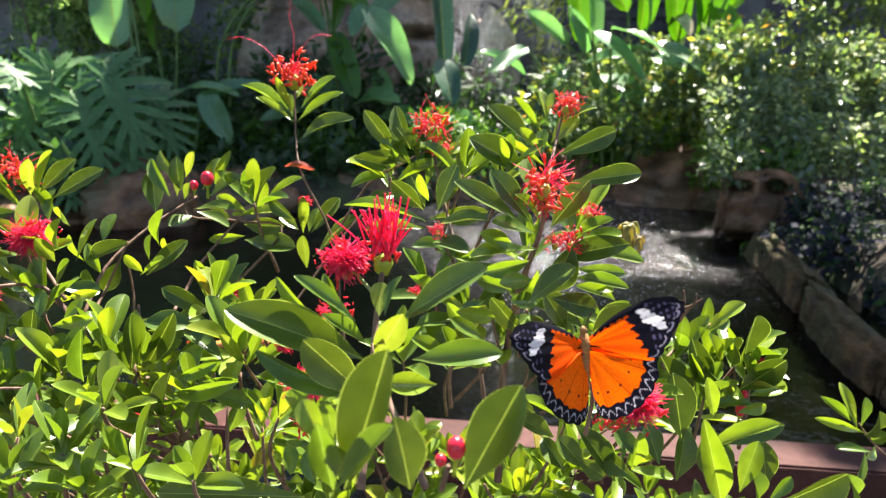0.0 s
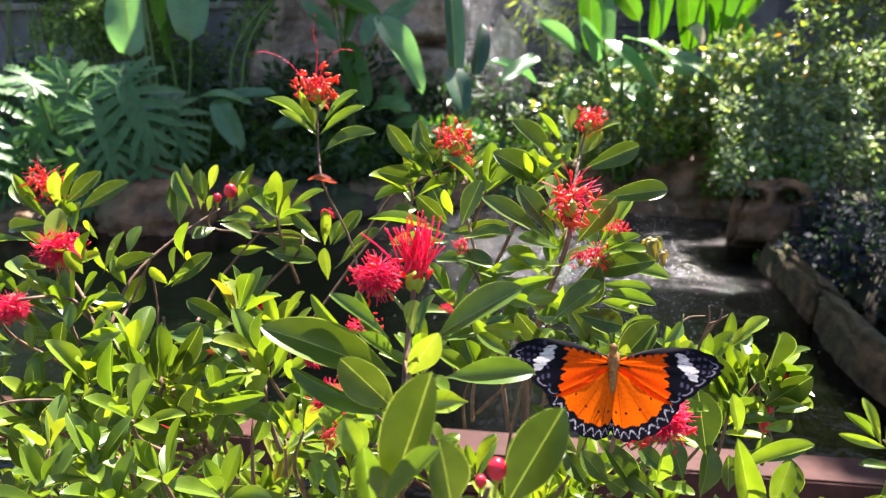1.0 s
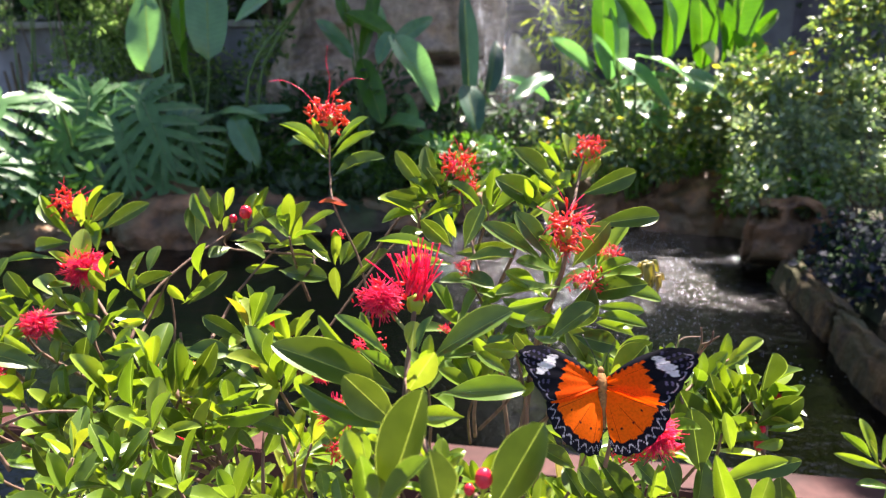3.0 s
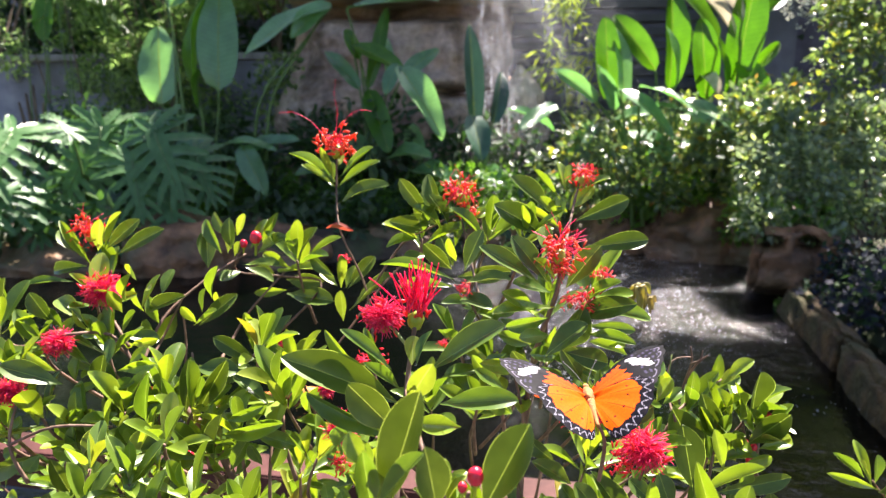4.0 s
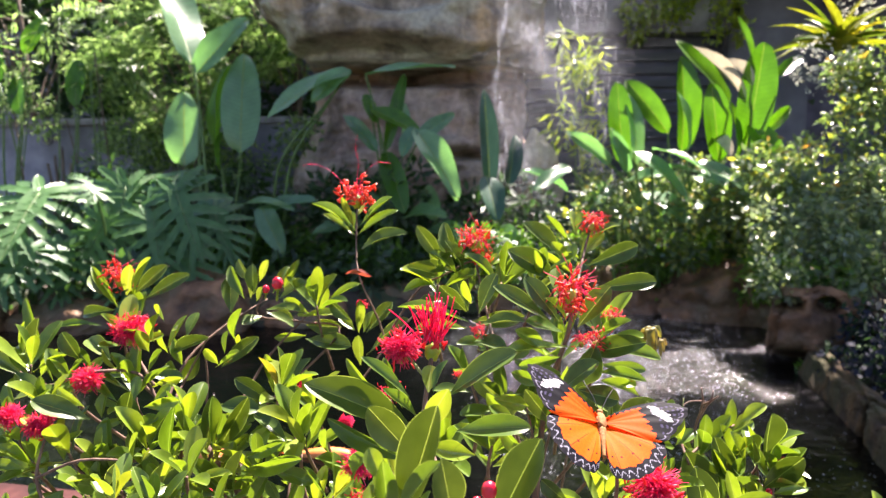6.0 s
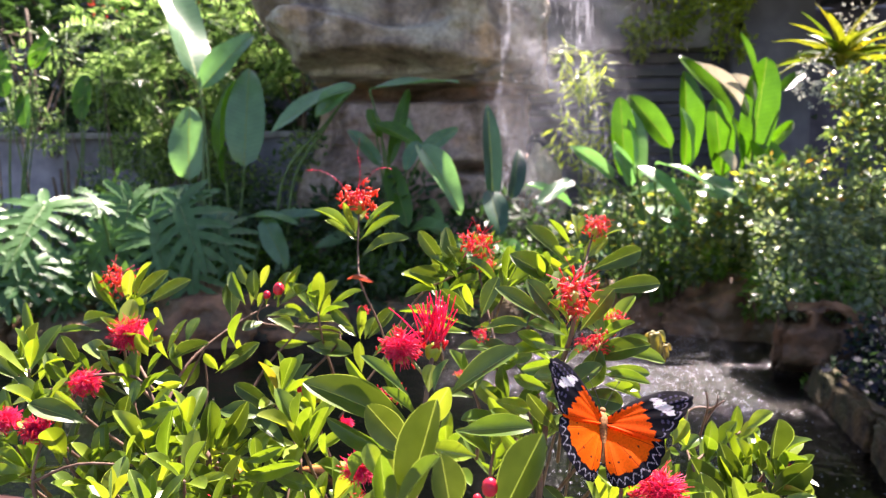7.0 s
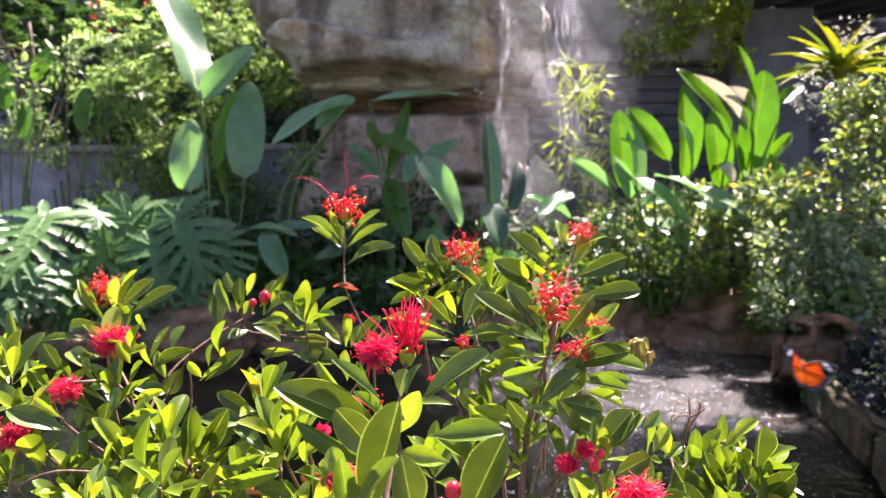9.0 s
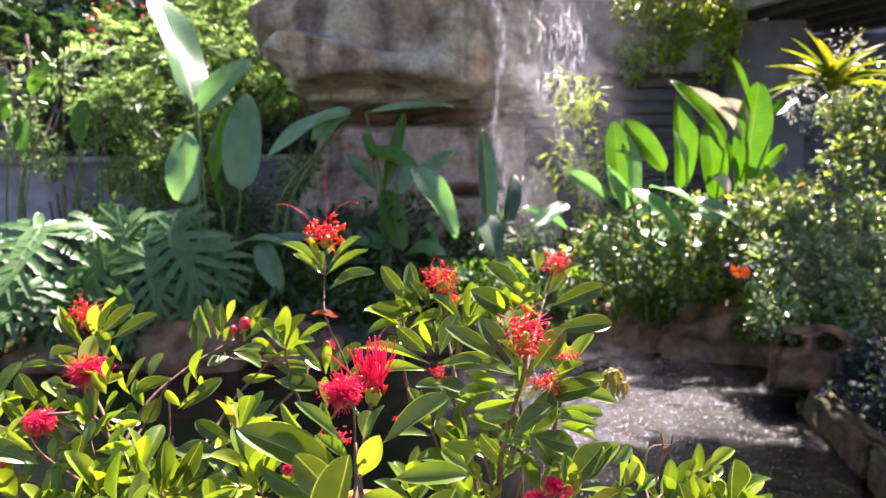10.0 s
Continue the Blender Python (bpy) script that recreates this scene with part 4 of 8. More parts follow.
for i in range(34):
    a, lift = i * 2.4, 0.3 + 1.05 * (i / 34)
    reach = 0.36 + 0.16 * rosette.random()
    way = Vector((math.cos(a) * math.cos(lift), math.sin(a) * math.cos(lift) * 0.8, math.sin(lift)))
    strap(plant, Vector((2.43, 5.3, 2.4)), Vector((2.43, 5.3, 2.4)) + way * reach)


def clumps(rng, n, lo, hi, r0, r1):
    return [([rng.uniform(a, b) for a, b in zip(lo, hi)], [rng.uniform(r0, r1) for _ in range(3)]) for _ in range(n)]


def tree(name, at, height, spread, label, material, leaves, size, seed, category="tree", low=0.35, trunk_r=0.06, long=2.0, group="", flat=0.55, feathered=False):
    """A tapered trunk with limbs and an uneven crown of many small leaves."""
    rng = random.Random(seed)
    t = thing(name, at, label, category, group)
    at = Vector(at)
    top = at + Vector((rng.uniform(-0.2, 0.2), rng.uniform(-0.1, 0.2), height * 0.75))
    mid = (at + top) / 2 + Vector((rng.uniform(-0.12, 0.12), 0, 0))
    part("trunk", tube(bmesh.new(), [at - Vector((0, 0, 0.1)), mid, top], trunk_r, trunk_r * 0.4, 8), BARK, t)
    heads = []
    for i in range(13):
        a = rng.uniform(0, 6.28)
        s = rng.uniform(0.35, 1.0) * spread
        p = at + Vector((math.cos(a) * s, math.sin(a) * s, height * rng.uniform(low, 1.0)))
        root = at.lerp(top, rng.uniform(0.3, 1.0))
        part("limb", tube(bmesh.new(), [root, root.lerp(p, 0.5) + Vector((0, 0, 0.08)), p], trunk_r * 0.4, trunk_r * 0.1, 5), BARK, t)
        r = spread * rng.uniform(0.25, 0.5)
        heads.append((p, (r, r, r * flat * rng.uniform(0.8, 1.2))))
        for _ in range(3):
            q = p + Vector((rng.uniform(-1, 1), rng.uniform(-1, 1), rng.uniform(-0.7, 0.7))) * r
            k = r * rng.uniform(0.3, 0.6)
            heads.append((q, (k, k, k * flat)))
    if feathered:
        sprays("crown", heads, leaves, 0.4, size, material, t, seed)
    else:
        leaf_cloud("crown", heads, leaves, size, material, t, seed, long, shell=0.25)
    return t


def sprays(name, heads, count, length, leaflet, material, parent, seed, pairs=8):
    """Feathered leaves: very many arching stalks, each with paired leaflets lying nearly flat, joined as one part."""
    rng = np.random.default_rng(seed)
    cs, rs = np.array([c for c, _ in heads], float), np.array([r for _, r in heads], float)
    k = rng.choice(len(cs), count)
    a = rng.random(count) * 6.283
    way = np.stack([np.cos(a), np.sin(a), rng.normal(size=count) * 0.22], 1)
    way /= np.linalg.norm(way, axis=1)[:, None]
    root = cs[k] + way * rs[k] * 0.3 + rng.normal(size=(count, 3)) * rs[k] * np.array((0.35, 0.35, 0.5))
    size = length * (0.6 + 0.7 * rng.random(count))
    side = np.stack([-way[:, 1], way[:, 0], rng.normal(size=count) * 0.55], 1)
    up = np.cross(way, side)
    pts = []
    for i in range(pairs):
        s = (i + 1) / pairs
        p = root + way * (size * s)[:, None] - np.array((0, 0, 1)) * (0.35 * size * s * s)[:, None]
        for e in (-1, 1):
            y = side * e + way * (0.35 + 0.5 * s) + rng.normal(size=(count, 3)) * 0.12
            y /= np.linalg.norm(y, axis=1)[:, None]
            x = np.cross(y, up)
            x /= np.linalg.norm(x, axis=1)[:, None]
            l = (leaflet * math.sin(0.35 + 2.3 * s * 0.95) * (0.8 + 0.4 * rng.random(count)))[:, None]
            pts.append(np.stack([p, p + y * l * 0.45 + x * l * 0.17, p + y * l - up * l * 0.15, p + y * l * 0.45 - x * l * 0.17], 1))
    pts = np.concatenate(pts, 0).reshape(-1, 3)
    o = np.arange(len(pts) // 4)[:, None] * 4
    f = np.concatenate([o + np.array(q) for q in ((0, 1, 2), (0, 2, 3))], 0)
    me = bpy.data.meshes.new("mesh")
    fill_mesh(me, pts, f)
    me.materials.append(material)
    return put(name, me, parent, None, "", "stuff")


def sloping(rng, n, x0, x1, y0, y1):
    """Clumps on a bank of foliage that rises away from the pond."""
    rows = []
    for _ in range(n):
        x, y, r = rng.uniform(x0, x1), rng.uniform(y0, y1), rng.uniform(0.1, 0.19)
        rows.append(((x, y, 0.78 + 0.95 * (y - 4.2) + rng.uniform(-0.14, 0.08)), (r, r, r * 0.8)))
    return rows


# glossy small-leaved bush over the kerb
bush = thing("glossy_bush", (2.9, 5.2, 0.5), "dense bush of small glossy leaves glittering in the sun", "bush")
rng = random.Random(31)
# canopy of a tree out of view, added to keep sun off the kerb
canopy = []
for i in range(100):
    cy = rng.uniform(3.7, 6.0)
    canopy.append(((rng.uniform(1.9, 3.2) if i % 3 else rng.uniform(1.9, 2.9), cy if i % 3 else rng.uniform(4.6, 6.1), rng.uniform(4.75, 5.3)), [rng.uniform(0.26, 0.42)] * 3))
canopy += clumps(random.Random(32), 40, (3.1, 4.1, 4.75), (5.0, 5.6, 5.3), 0.26, 0.42)
heads = sloping(rng, 30, 1.75, 4.8, 4.75, 5.1) + sloping(rng, 40, 2.45, 4.8, 5.1, 5.7) + clumps(rng, 17, (2.75, 5.6, 2.0), (4.6, 5.9, 3.0), 0.12, 0.24) + clumps(rng, 3, (2.6, 5.55, 2.15), (2.9, 5.75, 2.3), 0.12, 0.18) + clumps(rng, 12, (1.6, 5.8, 1.0), (2.4, 6.2, 1.5), 0.13, 0.26)
for i in range(12):
    c = Vector(heads[i * 2][0])
    part("branch", tube(bmesh.new(), [(2.9 + 0.1 * (i % 5), 5.4, 0.4), c.lerp(Vector((2.9, 5.4, 0.4)), 0.4), c], 0.018, 0.005, 5), BARK, bush)
# the added tree that carries this canopy, also out of view
unseen_shade_tree = thing("shade_tree", (5.6, 4.2, 0.4), "unseen tree added to shade the kerb and its plants", "tree")
part("trunk", tube(bmesh.new(), [(5.6, 4.2, 0.0), (5.5, 4.3, 2.5), (5.0, 4.6, 4.9)], 0.14, 0.07, 10), BARK, unseen_shade_tree)
for i in range(8):
    c = Vector(canopy[i * 7][0])
    part("limb", tube(bmesh.new(), [(5.0, 4.6, 4.9), c.lerp(Vector((5.0, 4.6, 5.1)), 0.5), c], 0.04, 0.012, 6), BARK, unseen_shade_tree)
leaf_cloud("crown", canopy, 22000, 0.13, DARK_LEAF, unseen_shade_tree, 6, 1.9, shell=0.0)
leaf_cloud("crown", heads, 14500, 0.066, BUSH_LEAF, bush, 5, 1.9, shell=0.35)
leaf_cloud("blossom", clumps(rng, 9, (2.05, 4.9, 2.12), (2.4, 5.05, 2.42), 0.05, 0.1) + clumps(rng, 6, (2.42, 5.15, 2.66), (2.8, 5.3, 2.8), 0.04, 0.08), 420, 0.026, BLOOM, bush, 8, 1.5, label="clusters of small white flowers")

shrublet = thing("grey_bush", (2.5, 4.3, 0.45), "low bush of tiny grey-green glossy leaves behind the hollow rock", "bush")
low_heads = sloping(random.Random(34), 54, 1.6, 3.2, 4.2, 4.95)
for i in range(10):
    c = Vector(low_heads[i * 2][0])
    part("branch", tube(bmesh.new(), [(2.5 + 0.05 * (i % 4), 4.3, 0.3), c.lerp(Vector((2.5, 4.3, 0.4)), 0.4), c], 0.012, 0.004, 5), BARK, shrublet)
leaf_cloud("crown", low_heads, 8500, 0.055, GREY_LEAF, shrublet, 36, 1.8, shell=0.35)

# low cover beside the water
cover = tagged(leaf_cloud("kerb_plants", clumps(random.Random(3), 70, (1.8, 1.5, 0.4), (4.2, 4.1, 0.56), 0.08, 0.2) + clumps(random.Random(39), 14, (2.05, 3.85, 0.5), (2.6, 4.1, 0.72), 0.07, 0.13), 15000, 0.05, COVER_LEAF, None, 12, 1.8), "low violet and green ground cover behind the kerb", "ground cover")
cover = tagged(leaf_cloud("bank_plants", clumps(random.Random(6), 40, (-3.4, 5.8, 0.6), (1.6, 6.6, 0.85), 0.12, 0.3) + clumps(random.Random(16), 16, (1.3, 5.75, 0.85), (2.4, 6.1, 1.0), 0.1, 0.18) + clumps(random.Random(17), 10, (1.85, 4.95, 0.42), (2.2, 5.2, 0.85), 0.08, 0.15) + clumps(random.Random(18), 18, (1.68, 4.2, 0.8), (2.4, 4.75, 0.9), 0.06, 0.13), 11500, 0.075, FERN_LEAF, None, 13, 2.4), "fresh green ferny plants along the far bank", "ground cover")
cover = tagged(leaf_cloud("shade_plants", clumps(random.Random(7), 40, (-4.8, 6.2, 0.6), (0.4, 7.2, 1.3), 0.2, 0.45) + clumps(random.Random(27), 22, (-4.8, 4.7, 0.5), (-2.8, 5.1, 0.8), 0.12, 0.24) + clumps(random.Random(28), 16, (-2.2, 5.3, 0.5), (0.3, 5.9, 0.75), 0.12, 0.22), 9000, 0.13, DARK_LEAF, None, 14, 2.2), "leafy undergrowth, coloured darker to deepen its shade", "ground cover")
cover = tagged(leaf_cloud("sunny_plants", clumps(random.Random(8), 30, (0.7, 6.2, 0.7), (3.0, 7.0, 1.55), 0.15, 0.32) + clumps(random.Random(38), 26, (0.35, 5.4, 0.8), (2.0, 5.7, 1.3), 0.1, 0.2), 8500, 0.07, BUSH_LEAF, None, 15, 1.9), "mixed small-leaved plants in sun beside the pond", "ground cover")
cover = tagged(leaf_cloud("bright_moss", clumps(random.Random(2), 16, (0.95, 5.55, 0.72), (1.75, 5.75, 0.88), 0.07, 0.13), 2600, 0.045, FERN_LEAF, None, 16, 2.0), "bright lime-green low plants on the bank rocks", "ground cover")

tagged(leaf_cloud("cave_fern", [((1.785, 4.0, 0.327), (0.04, 0.03, 0.05))], 70, 0.045, FERN_LEAF, None, 29, 2.2), "small bright fern at the rock's foot", "fern")

# spindly sunlit bamboo in the spray
reed = thing("bamboo", (0.75, 7.2, 0.5), "thin bamboo with yellow-green leaves in the spray", "plant")
for i in range(4):
    part("cane", tube(bmesh.new(), [(0.72 + 0.05 * i, 7.2, 0.5), (0.7 + 0.06 * i, 7.15, 1.6), (0.66 + 0.1 * i, 7.05, 2.75 - 0.15 * i)], 0.012, 0.004, 5), STALK, reed)
leaf_cloud("leaves", clumps(random.Random(5), 13, (0.55, 6.9, 1.7), (1.0, 7.2, 2.95), 0.1, 0.2), 420, 0.15, VINE_LEAF, reed, 17, 4.5, 0.5)

# vines hanging from the pavilion's edge
for i, (x, z, n) in enumerate(((1.6, 3.9, 900), (1.95, 3.95, 1000), (2.6, 3.75, 900), (2.3, 4.4, 700))):
    vine = thing("hanging_vine", (x, 8.75, 4.9), "yellow-green creeper hanging from the pavilion", "vine", "creepers")
    for k in range(4):
        part("stem", tube(bmesh.new(), [(x + 0.08 * k - 0.1, 8.85, 4.9), (x + 0.09 * k - 0.14, 8.75, z + 0.2), (x + 0.1 * k - 0.15, 8.72, z - 0.7)], 0.008, 0.004, 5), BARK, vine)
    leaf_cloud("leaves", clumps(random.Random(40 + i), 14, (x - 0.22, 8.55, z - 0.65), (x + 0.22, 8.85, z + 0.9), 0.1, 0.2), n, 0.085, VINE_LEAF, vine, 50 + i, 1.8, 0.6)

# trees and shrubs on the left and behind
tree("feathery_tree", (-4.8, 9.7, 0.4), 4.9, 1.5, "light green feathery tree in full sun", TREE_LEAF, 430, 0.15, 61, low=0.52, flat=0.3, feathered=True)
tree("feathery_tree", (-3.4, 9.9, 0.4), 5.3, 1.6, "light green feathery tree in full sun", TREE_LEAF, 290, 0.15, 62, low=0.55, flat=0.3, feathered=True)
# dark leaf colour here paints this tree as shaded
tree("feathery_tree", (-7.6, 9.8, 0.4), 5.2, 1.7, "feathery tree with shade put into its leaf colour", DARK_LEAF, 240, 0.15, 63, low=0.52, flat=0.3, feathered=True)
tree("shade_tree", (-9.5, 13.2, 0.4), 6.0, 2.4, "tall dark green tree behind the wall", DARK_LEAF, 8000, 0.2, 64, low=0.3, trunk_r=0.14)
tree("shade_tree", (-5.5, 13.4, 0.4), 6.0, 2.4, "tall dark green tree behind the wall", DARK_LEAF, 8000, 0.2, 65, low=0.3, trunk_r=0.14)
tree("shade_tree", (-1.5, 13.3, 0.4), 6.0, 2.4, "tall dark green tree behind the cliff", DARK_LEAF, 6000, 0.2, 66, low=0.3, trunk_r=0.14)
tree("shade_tree", (5.5, 13.2, 0.4), 6.0, 2.4, "tall dark green tree behind the pavilion", DARK_LEAF, 6000, 0.2, 67, low=0.3, trunk_r=0.14)
hedge = tagged(leaf_cloud("hedge", clumps(random.Random(44), 52, (-4.9, 7.5, 0.7), (-2.3, 8.4, 2.3), 0.2, 0.4), 6000, 0.09, TREE_LEAF, None, 71, 2.0), "green shrubs before the garden wall", "hedge")
tagged(leaf_cloud("sunny_shrubs", clumps(random.Random(45), 16, (-6.8, 7.3, 0.5), (-4.2, 8.1, 1.15), 0.16, 0.3) + clumps(random.Random(46), 14, (-7.2, 8.1, 1.8), (-3.2, 8.45, 3.0), 0.15, 0.34), 4400, 0.1, TREE_LEAF, None, 73, 2.4), "light green shrubs before and over the garden wall", "shrubs")
tagged(leaf_cloud("red_blossom", clumps(random.Random(12), 7, (-6.0, 8.6, 3.9), (-3.4, 9.0, 4.6), 0.1, 0.3), 40, 0.07, RED_BLOOM, None, 72, 1.2), "scattered red flowers on the feathery trees", "flowers")

lime = thing("lime_shrub", (-4.0, 7.5, 0.5), "loose lime-green shrub with layered feathery leaves in sun", "shrub")
lime_heads = clumps(random.Random(48), 16, (-4.75, 7.2, 2.2), (-3.3, 7.65, 3.15), 0.14, 0.3)
for i in range(7):
    c = Vector(lime_heads[i * 2][0])
    part("stem", tube(bmesh.new(), [(-4.0 + 0.06 * i, 7.5, 0.4), (-4.0 + 0.08 * i, 7.5, 1.4), c], 0.014, 0.005, 5), BARK, lime)
sprays("crown", lime_heads, 150, 0.34, 0.12, TREE_LEAF, lime, 49)

# thin canes and a banana stem before the garden wall
rng = random.Random(52)
plant = thing("banana_plant", (-5.2, 6.9, 0.5), "thin young banana plants with upright green blades before the wall", "plant")
LEAF_OF = BRIGHT
paddle(plant, (-4.784, 6.9, 2.24), (-4.786, 7.0, 2.789), 0.2, 10, (-4.879, 6.9, 1.437))
paddle(plant, (-5.442, 6.9, 2.166), (-5.576, 7.0, 2.652), 0.2, -15, (-5.52, 6.9, 1.436))
paddle(plant, (-5.683, 6.9, 2.514), (-5.869, 7.0, 3.099), 0.24, 10, (-5.694, 6.9, 1.436))
paddle(plant, (-5.336, 6.9, 2.819), (-5.183, 7.0, 3.269), 0.2, 10, (-5.554, 6.9, 1.436))
LEAF_OF = BROAD
stump = thing("cut_stems", (-4.85, 6.7, 0.4), "dark brown dead stems standing before the wall", "plant")
for i in range(4):
    x = -4.98 + 0.06 * i
    part("stem", tube(bmesh.new(), [(x, 6.7, 0.3), (x + 0.02, 6.7, 1.2), (x + 0.03 * (i - 1), 6.7, 1.62 + 0.09 * (i % 3))], 0.03, 0.012, 7), BARK, stump)
canes = thing("cane_clump", (-5.3, 7.2, 0.5), "thin green and brown cane stems before the wall", "plant")
for i in range(11):
    x, y = -5.9 + 0.17 * i + rng.uniform(-0.06, 0.06), 7.1 + rng.uniform(-0.2, 0.2)
    part("cane", tube(bmesh.new(), [(x, y, 0.4), (x + rng.uniform(-0.05, 0.05), y, 1.4), (x + rng.uniform(-0.2, 0.2), y, rng.uniform(2.0, 3.4))], 0.014, 0.006, 6), STALK if i % 3 else BARK, canes)
leaf_cloud("leaves", clumps(random.Random(53), 12, (-6.0, 6.9, 2.2), (-4.0, 7.4, 3.3), 0.1, 0.24), 300, 0.13, TREE_LEAF, canes, 54, 3.0, 0.5)

# ---- the flowering shrub in front ----
shrub = thing("flowering_shrub", (-0.02, 0.52, 0.02), "evergreen shrub with glossy oval leaves and red thread-like flowers", "shrub")
SHAPES = ((0.6, 0.14, 0.02, 0.64), (0.8, 0.22, 0.03, 0.62), (0.45, 0.1, 0.02, 0.67), (0.65, -0.08, 0.025, 0.66), (0.95, 0.3, 0.02, 0.6), (0.7, 0.05, 0.03, 0.7))
LEAVES = [leaf_mesh([SHRUB_LEAF, MIDRIB], 0.4, f, b, w, p, 12, 1.1, 0.014, 0.66, True) for f, b, w, p in SHAPES]
MATURE = [leaf_mesh([OLD_LEAF, MIDRIB], 0.4, f, b, w, p, 16, 1.1, 0.013, 0.66, True) for f, b, w, p in SHAPES]
YOUNG = [leaf_mesh([SHRUB_YOUNG, MIDRIB], 0.4, f, b, 0.01, 0.66, 12, 1.1, 0.025, 0.66, True) for f, b in ((0.35, 0.06), (0.5, -0.05))]
FILL = [leaf_mesh([SHRUB_FILL, MIDRIB], 0.4, f, b, 0.02, 0.66, 9, 1.1, 0.014, 0.66, True) for f, b in ((0.6, 0.12), (0.8, 0.24), (0.5, -0.06))]
choose = random.Random(77)
EXTRA = []


def leaf(base, tip, width, twist, young=False):
    facing = Vector((choose.uniform(-0.35, 0.35), -0.8, 0.6))
    put("leaf", choose.choice(YOUNG if young else MATURE if width > 0.0093 else LEAVES), shrub, aim(base, tip, width * 1.07, facing, twist))
    b, d = Vector(base), Vector(tip) - Vector(base)
    if choose.random() < 0.15:
        side = Vector((choose.gauss(0, 0.55), choose.gauss(0.25, 0.4), choose.gauss(-0.1, 0.45))) * d.length
        low = b + Vector((choose.uniform(-0.2, 0.2), 0.3, -0.3)) * d.length
        EXTRA.append(aim(low, low + (d + side) * choose.uniform(0.6, 0.9), width * choose.uniform(0.7, 0.95), facing, choose.uniform(-45, 45)))


def branch(pts, r0, r1):
    bm = tube(bmesh.new(), pts, r0 * 0.6, r1 * 0.65, 7)
    part("branch", bm, TWIG if r0 > 0.0013 else GREEN_STEM, shrub)


def thread(bm, a, way, length, r, curl, rng, mat=0):
    """A curling filament."""
    a, way = Vector(a), Vector(way).normalized()
    bend = Vector((rng.uniform(-1, 1), rng.uniform(-1, 1), rng.uniform(-1, 0.6)))
    pts = [a]
    p = a.copy()
    for k in range(4):
        way = (way + bend * curl).normalized()
        p = p + way * length / 4
        pts.append(p.copy())
    tube(bm, pts, r, r * 0.8, 3, mat)


def flower(at, radius, sort, seed):
    """A head of thread-like stamens over small crumpled petals and a green calyx."""
    rng = random.Random(seed)
    at = Vector(at)
    up = Vector((0, -0.25, 1)).normalized()
    head = put("flower", mesh_of(blob(bmesh.new(), at - up * radius * 0.45, (radius * 0.3, radius * 0.3, radius * 0.35), 2, 0.2, 2.0), CALYX), shrub, None, {"ball": "pink-red pompon of curling stamens", "brush": "upright brush of crimson stamens", "top": "orange-red head with three long pink styles", "spider": "orange-red head of small crumpled flowers", "open": "loose red head of curled stamens", "faded": "fading orange-red head", "dark": "small dark red flower"}[sort])
    n, long, curl = {"ball": (560, 0.85, 2.2), "brush": (46, 1.7, 0.07), "top": (46, 0.6, 0.8), "spider": (34, 1.3, 1.3), "open": (40, 1.4, 1.3), "faded": (18, 0.6, 0.9), "dark": (16, 0.7, 0.9)}[sort]
    bm = bmesh.new()
    thin = max(0.0002, radius * (0.032 if sort == "brush" else 0.009 if sort == "ball" else 0.011))
    for i in range(n):
        d = Vector((rng.gauss(0, 1), rng.gauss(0, 1), rng.gauss(0.5, 0.8)))
        d.normalize()
        if sort == "brush":
            d = (up * 1.6 + d * 0.75).normalized()
            a = at + d * radius * 0.2 + Vector((rng.uniform(-0.35, 0.35), rng.uniform(-0.3, 0.3), -0.2)) * radius
        else:
            a = at + d * radius * rng.uniform(0.05, 0.35)
        thread(bm, a, d, radius * long * rng.uniform(0.6, 1.1), thin, curl, rng)
    if sort == "top":
        for way in (((-0.7, 0.5), (-1.5, 1.3), (-2.5, 1.75), (-3.3, 1.7)), ((0.05, 0.9), (0.12, 1.9), (0.0, 2.7), (0.15, 3.6)), ((0.35, 0.8), (0.8, 1.5), (1.4, 1.85), (2.1, 1.8))):
            tube(bm, [at] + [at + Vector((x, rng.uniform(-0.2, 0.1), z)) * radius * 0.8 for x, z in way], thin * 1.1, thin * 0.6, 4)
    part("stamen_tuft", bm, STAMEN, head)
    bm = bmesh.new()
    m = {"ball": 34, "brush": 18, "top": 90, "spider": 80, "open": 72, "faded": 60, "dark": 50}[sort]
    for i in range(m):
        d = Vector((rng.gauss(0, 1), rng.gauss(0, 1), rng.gauss(0.1, 0.7))).normalized()
        k = rng.uniform(0.3, 1.1) if sort != "brush" else rng.uniform(0.15, 0.5)
        s = radius * rng.uniform(0.1, 0.2)
        rot = Euler((rng.uniform(0, 3), rng.uniform(0, 3), 0)).to_matrix()
        blob(bm, at + d * radius * k - up * radius * 0.1, (s * 1.2, s * 0.42, s * 0.3), 1, 0.6, 2.5, turn=rot, seed=i * 1.3)
    part("corolla", bm, PETAL_ORANGE if sort in ("top", "spider", "faded", "open") else PETAL, head)


def bud(at, radius):
    at = Vector(at)
    head = put("bud", mesh_of(blob(bmesh.new(), at, (radius * 0.92, radius * 0.92, radius * 1.12), 3, 0.03, 2.0), BUD_RED), shrub, None, "round crimson flower bud")
    bm = blob(bmesh.new(), at - Vector((0, 0, radius * 1.0)), (radius * 0.55, radius * 0.55, radius * 0.4), 2)
    tube(bm, [at - Vector((0, 0, radius)), at - Vector((radius * 0.2, 0, radius * 3.0))], radius * 0.22, radius * 0.2, 6)
    part("calyx", bm, CALYX, head)


